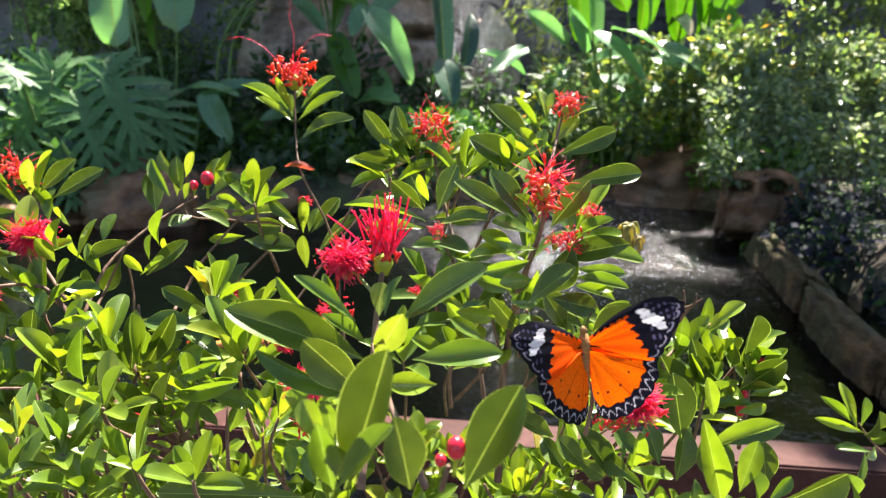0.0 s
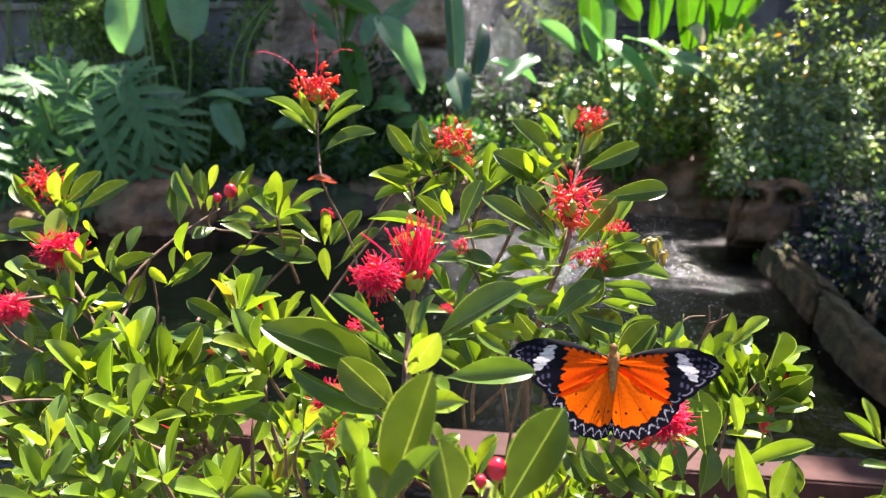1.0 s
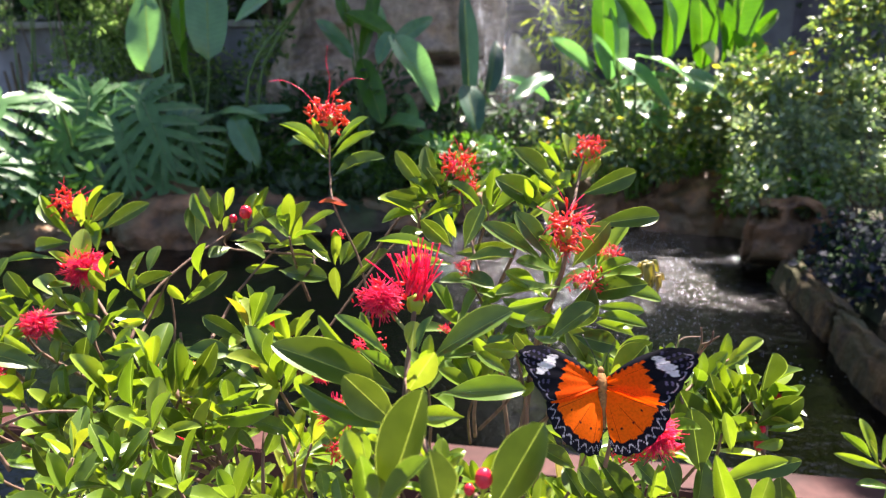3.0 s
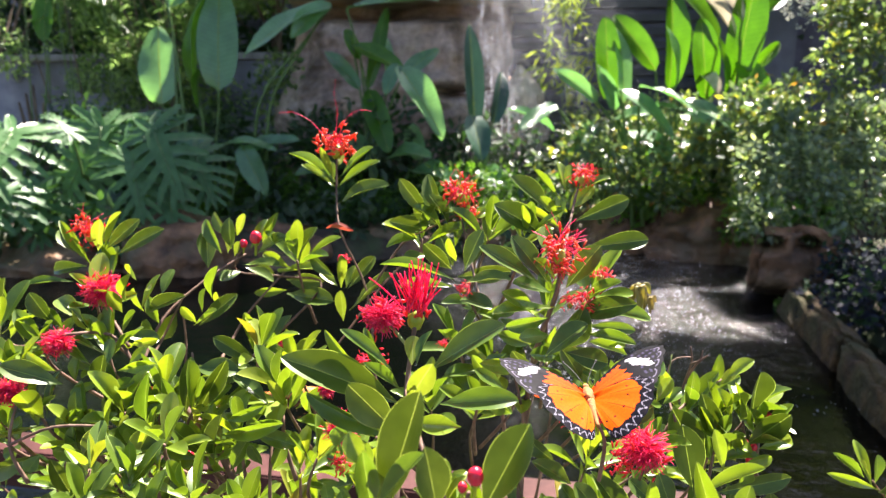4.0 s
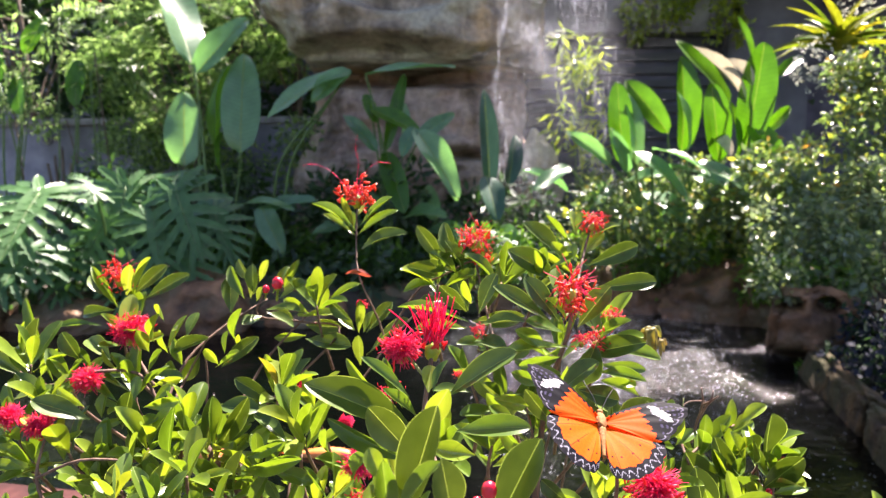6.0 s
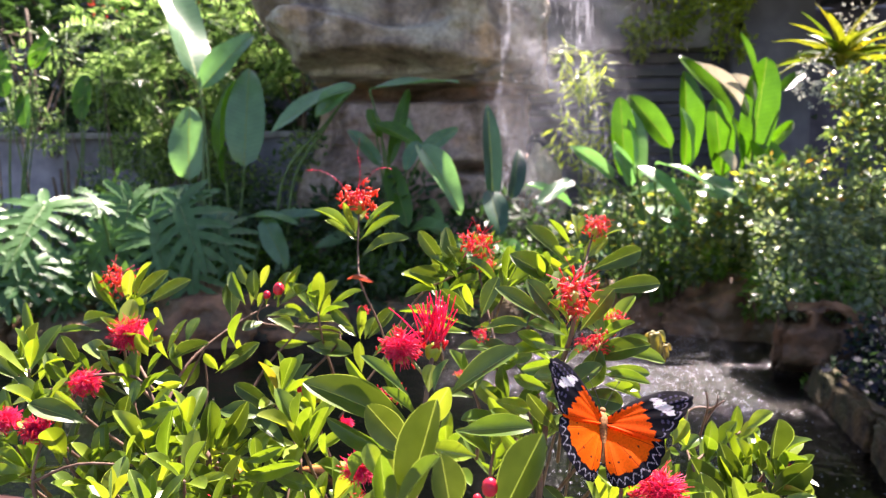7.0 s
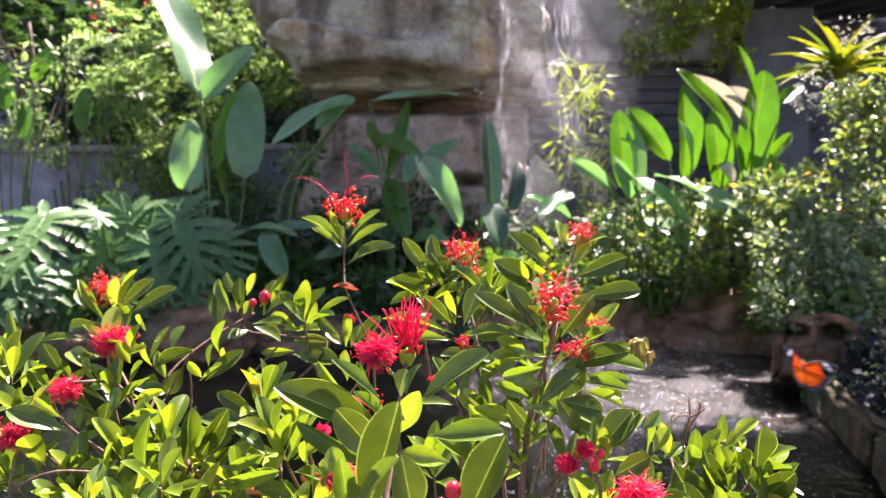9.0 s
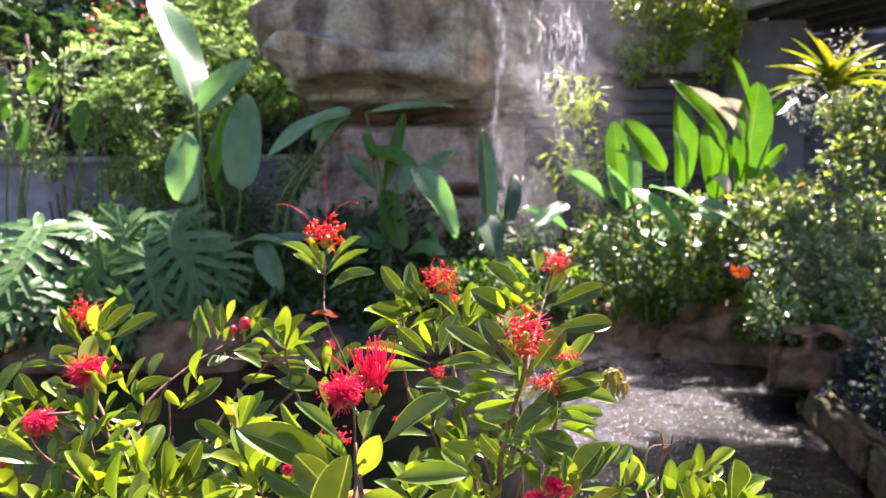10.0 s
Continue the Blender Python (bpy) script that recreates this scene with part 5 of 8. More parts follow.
def curled_leaf(at, size):
    at = Vector(at)
    bm = bmesh.new()
    rows = []
    for i in range(9):
        s = i / 8
        w = size * 0.22 * math.sin(math.pi * min(max(s, 0.04), 0.97)) ** 0.7
        rows.append([bm.verts.new(at + Vector(((s - 0.5) * size, w * c, -w * 0.9 * (1 - c * c) + 0.15 * size * math.sin(4 * s)))) for c in (-1, -0.5, 0, 0.5, 1)])
    for a, b in zip(rows, rows[1:]):
        for k in range(4):
            bm.faces.new((a[k], a[k + 1], b[k + 1], b[k]))
    part("dry_leaf", bm, DRY_LEAF, shrub, "curled withered leaf")


def withered_head(at, size):
    """A faded flower head: limp yellow-brown petals hanging round a dry calyx."""
    at = Vector(at)
    head = put("withered_flower", mesh_of(blob(bmesh.new(), at, (size * 0.16, size * 0.16, size * 0.2), 2, 0.3, 2.0), DRY_CALYX), shrub, None, "limp yellowish withered flower head")
    for k, (dx, dy, drop) in enumerate(((-0.35, -0.2, 0.9), (0.3, -0.3, 0.75), (0.05, -0.4, 1.0), (0.55, 0.1, 0.35), (-0.15, 0.3, 0.8))):
        bm = bmesh.new()
        rows = []
        for i in range(8):
            t = i / 7
            w = size * 0.2 * math.sin(math.pi * min(0.1 + 0.85 * t, 0.97)) ** 0.8
            c = at + Vector((dx * t, dy * t, 0.22 * math.sin(3.1 * t) - drop * t * t)) * size
            rows.append([bm.verts.new(c + Vector((w * q, w * 0.7 * q * q * (1 if k % 2 else -1), 0.1 * w * q))) for q in (-1, -0.4, 0.4, 1)])
        for a, b in zip(rows, rows[1:]):
            for q in range(3):
                bm.faces.new((a[q], a[q + 1], b[q + 1], b[q]))
        part("petal", bm, DRY_CALYX, head)


leaf((-0.276, 0.457, 1.407), (-0.238, 0.456, 1.428), 0.0114, 9)
leaf((-0.285, 0.457, 1.411), (-0.260, 0.462, 1.434), 0.0107, 31)
leaf((-0.292, 0.457, 1.409), (-0.275, 0.436, 1.437), 0.0099, 23, True)
leaf((-0.304, 0.457, 1.406), (-0.327, 0.461, 1.426), 0.0122, -5)
leaf((-0.303, 0.457, 1.397), (-0.335, 0.457, 1.393), 0.0099, -16)
leaf((-0.316, 0.457, 1.384), (-0.344, 0.439, 1.388), 0.0069, 24)
leaf((-0.282, 0.457, 1.390), (-0.282, 0.465, 1.412), 0.0091, 12)
leaf((-0.300, 0.457, 1.399), (-0.319, 0.453, 1.434), 0.0076, -5)
leaf((-0.288, 0.457, 1.407), (-0.258, 0.435, 1.444), 0.0084, -9)
leaf((-0.269, 0.363, 1.383), (-0.276, 0.355, 1.403), 0.0109, -13)
leaf((-0.247, 0.363, 1.383), (-0.271, 0.372, 1.398), 0.0109, 13)
leaf((-0.244, 0.363, 1.377), (-0.243, 0.346, 1.396), 0.0079, -27, True)
leaf((-0.220, 0.363, 1.390), (-0.218, 0.346, 1.409), 0.0079, 20, True)
leaf((-0.216, 0.363, 1.397), (-0.206, 0.345, 1.418), 0.0073, -36)
leaf((-0.208, 0.363, 1.390), (-0.197, 0.374, 1.412), 0.0079, -36)
leaf((-0.208, 0.363, 1.411), (-0.202, 0.348, 1.426), 0.0073, -9)
leaf((-0.220, 0.363, 1.374), (-0.203, 0.374, 1.367), 0.0103, -15)
leaf((-0.228, 0.363, 1.374), (-0.253, 0.371, 1.371), 0.0073, 1)
leaf((-0.223, 0.363, 1.374), (-0.203, 0.352, 1.394), 0.0079, -11)
leaf((-0.238, 0.363, 1.378), (-0.231, 0.359, 1.390), 0.0067, -10, True)
leaf((-0.234, 0.363, 1.374), (-0.233, 0.347, 1.390), 0.0067, -11)
leaf((-0.218, 0.410, 1.388), (-0.214, 0.421, 1.405), 0.0082, 13)
leaf((-0.230, 0.410, 1.375), (-0.200, 0.398, 1.392), 0.0096, 10)
leaf((-0.208, 0.410, 1.376), (-0.218, 0.402, 1.357), 0.0109, -18)
leaf((-0.227, 0.410, 1.354), (-0.223, 0.397, 1.375), 0.0082, 6)
leaf((-0.232, 0.410, 1.375), (-0.233, 0.398, 1.395), 0.0068, -36)
leaf((-0.222, 0.410, 1.367), (-0.228, 0.408, 1.387), 0.0075, 7)
leaf((-0.181, 0.410, 1.386), (-0.170, 0.390, 1.413), 0.0082, 9)
leaf((-0.192, 0.410, 1.366), (-0.166, 0.416, 1.388), 0.0102, 25)
leaf((-0.189, 0.410, 1.376), (-0.187, 0.412, 1.393), 0.0061, -13)
leaf((-0.194, 0.410, 1.368), (-0.201, 0.404, 1.382), 0.0068, -14)
leaf((-0.196, 0.410, 1.366), (-0.168, 0.390, 1.383), 0.0068, -34)
leaf((-0.207, 0.464, 1.395), (-0.211, 0.474, 1.423), 0.0139, 9)
leaf((-0.189, 0.464, 1.421), (-0.204, 0.471, 1.438), 0.0101, -34)
leaf((-0.187, 0.464, 1.411), (-0.187, 0.461, 1.435), 0.0101, 17)
leaf((-0.179, 0.464, 1.398), (-0.146, 0.454, 1.401), 0.0116, -35)
leaf((-0.167, 0.464, 1.407), (-0.141, 0.457, 1.423), 0.0116, -13)
leaf((-0.185, 0.464, 1.405), (-0.179, 0.463, 1.417), 0.0062, -11, True)
leaf((-0.181, 0.464, 1.393), (-0.190, 0.446, 1.391), 0.0101, -5)
leaf((-0.171, 0.464, 1.412), (-0.160, 0.474, 1.433), 0.0093, 23)
leaf((-0.182, 0.464, 1.421), (-0.171, 0.454, 1.440), 0.0070, 9, True)
leaf((-0.195, 0.464, 1.407), (-0.212, 0.472, 1.433), 0.0093, -4)
leaf((-0.190, 0.464, 1.407), (-0.188, 0.468, 1.427), 0.0070, -23, True)
leaf((-0.162, 0.464, 1.416), (-0.149, 0.462, 1.439), 0.0062, 11)
leaf((-0.177, 0.464, 1.396), (-0.156, 0.471, 1.385), 0.0108, -32)
leaf((-0.143, 0.490, 1.397), (-0.128, 0.483, 1.425), 0.0114, -25)
leaf((-0.150, 0.490, 1.402), (-0.140, 0.475, 1.426), 0.0074, 29)
leaf((-0.135, 0.490, 1.400), (-0.106, 0.489, 1.417), 0.0074, -18)
leaf((-0.153, 0.490, 1.380), (-0.121, 0.480, 1.381), 0.0123, 33)
leaf((-0.153, 0.490, 1.368), (-0.108, 0.471, 1.367), 0.0147, 4)
leaf((-0.153, 0.490, 1.371), (-0.176, 0.478, 1.371), 0.0074, -26)
leaf((-0.150, 0.490, 1.390), (-0.171, 0.489, 1.402), 0.0090, 3)
leaf((-0.157, 0.490, 1.388), (-0.127, 0.502, 1.388), 0.0090, -16)
leaf((-0.162, 0.490, 1.383), (-0.178, 0.492, 1.391), 0.0098, -26)
leaf((-0.140, 0.490, 1.402), (-0.155, 0.502, 1.414), 0.0065, 32)
leaf((-0.105, 0.460, 1.391), (-0.127, 0.469, 1.405), 0.0100, -32)
leaf((-0.100, 0.460, 1.382), (-0.096, 0.446, 1.412), 0.0077, 8, True)
leaf((-0.094, 0.460, 1.382), (-0.074, 0.466, 1.406), 0.0100, 22)
leaf((-0.099, 0.460, 1.355), (-0.100, 0.460, 1.380), 0.0092, -18, True)
leaf((-0.094, 0.460, 1.364), (-0.055, 0.440, 1.397), 0.0138, -32)
leaf((-0.103, 0.460, 1.384), (-0.117, 0.465, 1.392), 0.0084, 6)
leaf((-0.096, 0.460, 1.382), (-0.090, 0.467, 1.399), 0.0069, -20)
leaf((-0.106, 0.482, 1.461), (-0.145, 0.493, 1.488), 0.0080, 36)
leaf((-0.107, 0.482, 1.458), (-0.136, 0.492, 1.475), 0.0064, 16)
leaf((-0.108, 0.482, 1.464), (-0.113, 0.464, 1.490), 0.0056, 19, True)
leaf((-0.104, 0.482, 1.464), (-0.075, 0.473, 1.490), 0.0088, -29)
leaf((-0.105, 0.482, 1.458), (-0.074, 0.489, 1.480), 0.0072, 1)
leaf((-0.104, 0.482, 1.445), (-0.065, 0.465, 1.465), 0.0120, -15)
leaf((-0.104, 0.482, 1.474), (-0.105, 0.493, 1.484), 0.0072, 22, True)
leaf((-0.108, 0.482, 1.461), (-0.115, 0.493, 1.477), 0.0088, 4)
leaf((-0.319, 0.380, 1.370), (-0.307, 0.374, 1.408), 0.0108, 1)
leaf((-0.325, 0.380, 1.372), (-0.315, 0.374, 1.406), 0.0063, -18)
leaf((-0.313, 0.380, 1.364), (-0.285, 0.362, 1.390), 0.0063, 32)
leaf((-0.308, 0.380, 1.354), (-0.345, 0.391, 1.344), 0.0070, 27)
leaf((-0.308, 0.380, 1.357), (-0.290, 0.388, 1.358), 0.0076, -13)
leaf((-0.310, 0.380, 1.360), (-0.323, 0.361, 1.366), 0.0063, -2)
leaf((-0.322, 0.380, 1.366), (-0.331, 0.376, 1.387), 0.0082, 34)
leaf((-0.326, 0.380, 1.365), (-0.356, 0.387, 1.379), 0.0095, 10)
leaf((-0.228, 0.310, 1.363), (-0.257, 0.300, 1.378), 0.0119, 9)
leaf((-0.231, 0.310, 1.371), (-0.250, 0.312, 1.380), 0.0078, -32)
leaf((-0.253, 0.310, 1.343), (-0.237, 0.314, 1.354), 0.0041, 10)
leaf((-0.265, 0.310, 1.328), (-0.278, 0.307, 1.350), 0.0093, -1)
leaf((-0.265, 0.310, 1.326), (-0.290, 0.316, 1.327), 0.0067, -3)
leaf((-0.260, 0.310, 1.324), (-0.261, 0.314, 1.340), 0.0072, 1)
leaf((-0.246, 0.310, 1.336), (-0.256, 0.321, 1.348), 0.0062, 7)
leaf((-0.248, 0.310, 1.318), (-0.290, 0.310, 1.301), 0.0114, -35)
leaf((-0.248, 0.310, 1.318), (-0.252, 0.304, 1.310), 0.0088, -4)
leaf((-0.232, 0.310, 1.336), (-0.210, 0.299, 1.353), 0.0052, -1)
leaf((-0.265, 0.310, 1.324), (-0.295, 0.304, 1.337), 0.0078, 28)
leaf((-0.275, 0.310, 1.335), (-0.295, 0.310, 1.351), 0.0088, 9)
leaf((-0.221, 0.330, 1.349), (-0.208, 0.320, 1.377), 0.0094, 8)
leaf((-0.234, 0.330, 1.356), (-0.233, 0.333, 1.373), 0.0066, 16)
leaf((-0.217, 0.330, 1.348), (-0.192, 0.320, 1.362), 0.0088, -14)
leaf((-0.212, 0.330, 1.368), (-0.213, 0.338, 1.381), 0.0066, 21)
leaf((-0.219, 0.330, 1.364), (-0.247, 0.341, 1.362), 0.0055, 6)
leaf((-0.206, 0.330, 1.364), (-0.179, 0.326, 1.371), 0.0072, 31)
leaf((-0.223, 0.330, 1.367), (-0.249, 0.341, 1.381), 0.0060, -11)
leaf((-0.199, 0.330, 1.368), (-0.191, 0.336, 1.377), 0.0055, 25)
leaf((-0.216, 0.330, 1.357), (-0.230, 0.318, 1.354), 0.0055, -26)
leaf((-0.172, 0.340, 1.332), (-0.166, 0.342, 1.368), 0.0102, 17)
leaf((-0.165, 0.340, 1.332), (-0.136, 0.324, 1.374), 0.0102, 30)
leaf((-0.176, 0.340, 1.330), (-0.176, 0.341, 1.356), 0.0085, 17)
leaf((-0.178, 0.340, 1.330), (-0.177, 0.328, 1.359), 0.0068, 34)
leaf((-0.161, 0.340, 1.329), (-0.146, 0.344, 1.344), 0.0045, -2)
leaf((-0.171, 0.340, 1.324), (-0.173, 0.342, 1.336), 0.0062, -33, True)
leaf((-0.167, 0.340, 1.325), (-0.152, 0.325, 1.347), 0.0051, 20, True)
leaf((-0.163, 0.340, 1.362), (-0.136, 0.339, 1.363), 0.0125, -13)
leaf((-0.185, 0.340, 1.328), (-0.187, 0.325, 1.353), 0.0068, -13)
leaf((-0.192, 0.340, 1.331), (-0.185, 0.339, 1.356), 0.0062, -31)
leaf((-0.201, 0.300, 1.329), (-0.216, 0.312, 1.347), 0.0095, -8, True)
leaf((-0.210, 0.300, 1.315), (-0.194, 0.284, 1.351), 0.0105, -19)
leaf((-0.197, 0.300, 1.336), (-0.183, 0.282, 1.368), 0.0080, -13)
leaf((-0.189, 0.300, 1.329), (-0.161, 0.294, 1.347), 0.0115, 34)
leaf((-0.174, 0.300, 1.347), (-0.161, 0.279, 1.380), 0.0070, 23)
leaf((-0.211, 0.300, 1.325), (-0.224, 0.290, 1.333), 0.0080, -27)
leaf((-0.191, 0.300, 1.343), (-0.183, 0.298, 1.351), 0.0040, -6, True)
leaf((-0.217, 0.300, 1.318), (-0.220, 0.302, 1.341), 0.0075, 11)
leaf((-0.182, 0.300, 1.323), (-0.162, 0.278, 1.355), 0.0075, 15)
leaf((-0.169, 0.300, 1.317), (-0.177, 0.310, 1.339), 0.0075, 16)
leaf((-0.216, 0.300, 1.332), (-0.230, 0.307, 1.341), 0.0065, 34)
leaf((-0.141, 0.310, 1.316), (-0.135, 0.301, 1.350), 0.0103, -32)
leaf((-0.132, 0.310, 1.313), (-0.120, 0.307, 1.334), 0.0083, 2)
leaf((-0.136, 0.310, 1.335), (-0.096, 0.291, 1.351), 0.0078, 33)
leaf((-0.119, 0.310, 1.338), (-0.091, 0.305, 1.333), 0.0088, 1)
leaf((-0.149, 0.310, 1.319), (-0.183, 0.321, 1.323), 0.0088, -20)
leaf((-0.122, 0.310, 1.341), (-0.096, 0.302, 1.349), 0.0067, 36)
leaf((-0.107, 0.310, 1.314), (-0.099, 0.310, 1.332), 0.0078, 11)
leaf((-0.113, 0.310, 1.317), (-0.117, 0.304, 1.334), 0.0067, -16)
leaf((-0.132, 0.310, 1.344), (-0.111, 0.308, 1.353), 0.0062, 36)
leaf((-0.147, 0.400, 1.343), (-0.175, 0.394, 1.363), 0.0107, -11)
leaf((-0.137, 0.400, 1.348), (-0.129, 0.411, 1.376), 0.0133, -25)
leaf((-0.147, 0.400, 1.347), (-0.148, 0.390, 1.375), 0.0087, -36)
leaf((-0.122, 0.400, 1.348), (-0.103, 0.391, 1.364), 0.0093, 5)
leaf((-0.143, 0.400, 1.348), (-0.153, 0.397, 1.381), 0.0080, 33)
leaf((-0.141, 0.400, 1.343), (-0.128, 0.383, 1.370), 0.0080, 36)
leaf((-0.151, 0.400, 1.339), (-0.168, 0.391, 1.342), 0.0133, 19)
leaf((-0.114, 0.330, 1.344), (-0.139, 0.341, 1.360), 0.0099, 27)
leaf((-0.107, 0.330, 1.347), (-0.094, 0.318, 1.376), 0.0088, 12)
leaf((-0.100, 0.330, 1.347), (-0.086, 0.321, 1.374), 0.0088, -16)
leaf((-0.107, 0.330, 1.345), (-0.104, 0.328, 1.360), 0.0055, -3, True)
leaf((-0.098, 0.330, 1.343), (-0.078, 0.333, 1.355), 0.0072, 2)
leaf((-0.095, 0.330, 1.336), (-0.067, 0.325, 1.328), 0.0088, 17)
leaf((-0.110, 0.330, 1.341), (-0.118, 0.309, 1.352), 0.0066, 3)
leaf((-0.105, 0.330, 1.336), (-0.118, 0.325, 1.331), 0.0077, 0)
leaf((-0.098, 0.330, 1.336), (-0.077, 0.313, 1.342), 0.0072, -33)
leaf((-0.103, 0.330, 1.343), (-0.107, 0.312, 1.368), 0.0060, 20, True)
leaf((-0.088, 0.330, 1.337), (-0.087, 0.316, 1.360), 0.0072, -31)
leaf((-0.209, 0.330, 1.329), (-0.220, 0.335, 1.370), 0.0094, 14)
leaf((-0.223, 0.330, 1.315), (-0.209, 0.308, 1.351), 0.0105, 32)
leaf((-0.217, 0.330, 1.329), (-0.211, 0.327, 1.349), 0.0088, -5)
leaf((-0.207, 0.330, 1.310), (-0.183, 0.340, 1.328), 0.0121, -32)
leaf((-0.229, 0.330, 1.308), (-0.245, 0.316, 1.321), 0.0072, -2)
leaf((-0.236, 0.330, 1.296), (-0.213, 0.300, 1.342), 0.0105, 0)
leaf((-0.247, 0.330, 1.281), (-0.247, 0.318, 1.307), 0.0094, 24)
leaf((-0.227, 0.330, 1.267), (-0.220, 0.326, 1.296), 0.0116, -21)
leaf((-0.204, 0.330, 1.275), (-0.193, 0.309, 1.308), 0.0094, -20)
leaf((-0.229, 0.330, 1.263), (-0.190, 0.318, 1.282), 0.0099, 32)
leaf((-0.261, 0.330, 1.262), (-0.262, 0.332, 1.279), 0.0110, 1)
leaf((-0.164, 0.330, 1.273), (-0.135, 0.333, 1.294), 0.0083, -33)
leaf((-0.184, 0.330, 1.272), (-0.174, 0.324, 1.302), 0.0094, 10)
leaf((-0.250, 0.330, 1.262), (-0.241, 0.331, 1.281), 0.0083, -20)
leaf((-0.189, 0.300, 1.290), (-0.193, 0.279, 1.324), 0.0075, -4)
leaf((-0.186, 0.300, 1.286), (-0.177, 0.297, 1.296), 0.0100, -23)
leaf((-0.169, 0.300, 1.283), (-0.201, 0.308, 1.291), 0.0085, 33)
leaf((-0.224, 0.300, 1.278), (-0.204, 0.285, 1.314), 0.0100, 18)
leaf((-0.154, 0.300, 1.280), (-0.162, 0.304, 1.313), 0.0100, 18)
leaf((-0.138, 0.300, 1.287), (-0.122, 0.298, 1.289), 0.0075, 25)
leaf((-0.067, 0.300, 1.282), (-0.129, 0.270, 1.306), 0.0160, 13)
leaf((-0.100, 0.300, 1.281), (-0.084, 0.294, 1.306), 0.0075, -11)
leaf((-0.072, 0.300, 1.296), (-0.076, 0.309, 1.307), 0.0075, 23)
leaf((-0.061, 0.300, 1.289), (-0.067, 0.306, 1.305), 0.0080, -28)
leaf((-0.049, 0.300, 1.293), (-0.048, 0.288, 1.324), 0.0075, -36)
leaf((-0.019, 0.215, 1.403), (-0.059, 0.203, 1.427), 0.0136, 14)
leaf((-0.017, 0.200, 1.398), (-0.033, 0.190, 1.422), 0.0117, 10)
leaf((-0.006, 0.215, 1.417), (0.021, 0.200, 1.442), 0.0111, -18)
leaf((-0.015, 0.215, 1.403), (-0.003, 0.199, 1.427), 0.0086, 34, True)
leaf((-0.013, 0.215, 1.419), (-0.013, 0.223, 1.428), 0.0068, 6, True)
leaf((-0.021, 0.215, 1.417), (-0.039, 0.211, 1.435), 0.0054, 18)
leaf((-0.033, 0.215, 1.415), (-0.047, 0.213, 1.432), 0.0043, -30)
leaf((-0.002, 0.215, 1.403), (0.028, 0.210, 1.409), 0.0090, -7)
leaf((-0.018, 0.200, 1.396), (-0.052, 0.200, 1.411), 0.0068, -26)
leaf((-0.011, 0.215, 1.419), (-0.007, 0.220, 1.432), 0.0039, -33)
leaf((-0.018, 0.215, 1.409), (-0.028, 0.204, 1.424), 0.0047, 18)
leaf((-0.019, 0.215, 1.391), (-0.033, 0.226, 1.394), 0.0072, 15)
leaf((-0.015, 0.155, 1.395), (-0.001, 0.150, 1.438), 0.0124, 0)
leaf((0.016, 0.155, 1.396), (0.029, 0.150, 1.428), 0.0116, -21)
leaf((0.003, 0.145, 1.403), (0.001, 0.140, 1.424), 0.0096, 6)
leaf((-0.020, 0.155, 1.409), (-0.025, 0.157, 1.420), 0.0059, -19)
leaf((-0.014, 0.140, 1.406), (0.000, 0.135, 1.4265), 0.0058, -20)
leaf((-0.018, 0.155, 1.395), (-0.017, 0.138, 1.426), 0.0065, -13)
leaf((-0.012, 0.155, 1.397), (-0.016, 0.147, 1.413), 0.0057, -16, True)
leaf((0.006, 0.220, 1.391), (-0.011, 0.200, 1.402), 0.0073, -9)
leaf((-0.046, 0.220, 1.378), (-0.037, 0.199, 1.399), 0.0073, -23)
leaf((-0.032, 0.220, 1.369), (-0.034, 0.220, 1.384), 0.0073, -27)
leaf((-0.028, 0.434, 1.441), (-0.047, 0.422, 1.470), 0.0101, -21)
leaf((-0.020, 0.434, 1.445), (-0.031, 0.437, 1.472), 0.0109, -19)
leaf((-0.033, 0.434, 1.433), (-0.049, 0.412, 1.443), 0.0116, -25)
leaf((-0.035, 0.434, 1.426), (-0.057, 0.423, 1.426), 0.0087, 26)
leaf((0.002, 0.434, 1.407), (0.007, 0.429, 1.436), 0.0116, 11)
leaf((0.011, 0.434, 1.426), (0.021, 0.443, 1.448), 0.0130, -19)
leaf((-0.011, 0.434, 1.407), (-0.021, 0.436, 1.429), 0.0123, -17)
leaf((-0.008, 0.434, 1.399), (0.030, 0.431, 1.404), 0.0116, 28)
leaf((-0.015, 0.434, 1.437), (-0.023, 0.422, 1.460), 0.0094, 35)
leaf((-0.022, 0.434, 1.437), (-0.044, 0.431, 1.441), 0.0094, -8)
leaf((-0.019, 0.434, 1.433), (-0.035, 0.421, 1.454), 0.0080, 34)
leaf((-0.030, 0.434, 1.415), (-0.045, 0.420, 1.414), 0.0094, 0)
leaf((-0.008, 0.434, 1.426), (0.003, 0.430, 1.445), 0.0087, -19)
leaf((0.003, 0.434, 1.441), (0.014, 0.439, 1.448), 0.0072, 11)
leaf((-0.008, 0.370, 1.409), (-0.040, 0.363, 1.412), 0.0080, 13)
leaf((-0.008, 0.370, 1.420), (-0.024, 0.354, 1.440), 0.0099, -34)
leaf((-0.000, 0.370, 1.419), (0.010, 0.370, 1.445), 0.0111, -26)
leaf((-0.000, 0.370, 1.411), (0.028, 0.367, 1.418), 0.0099, -32)
leaf((-0.005, 0.370, 1.402), (0.017, 0.351, 1.403), 0.0105, -21)
leaf((0.014, 0.370, 1.392), (0.032, 0.365, 1.397), 0.0080, 22)
leaf((0.004, 0.370, 1.396), (-0.011, 0.356, 1.405), 0.0080, 23)
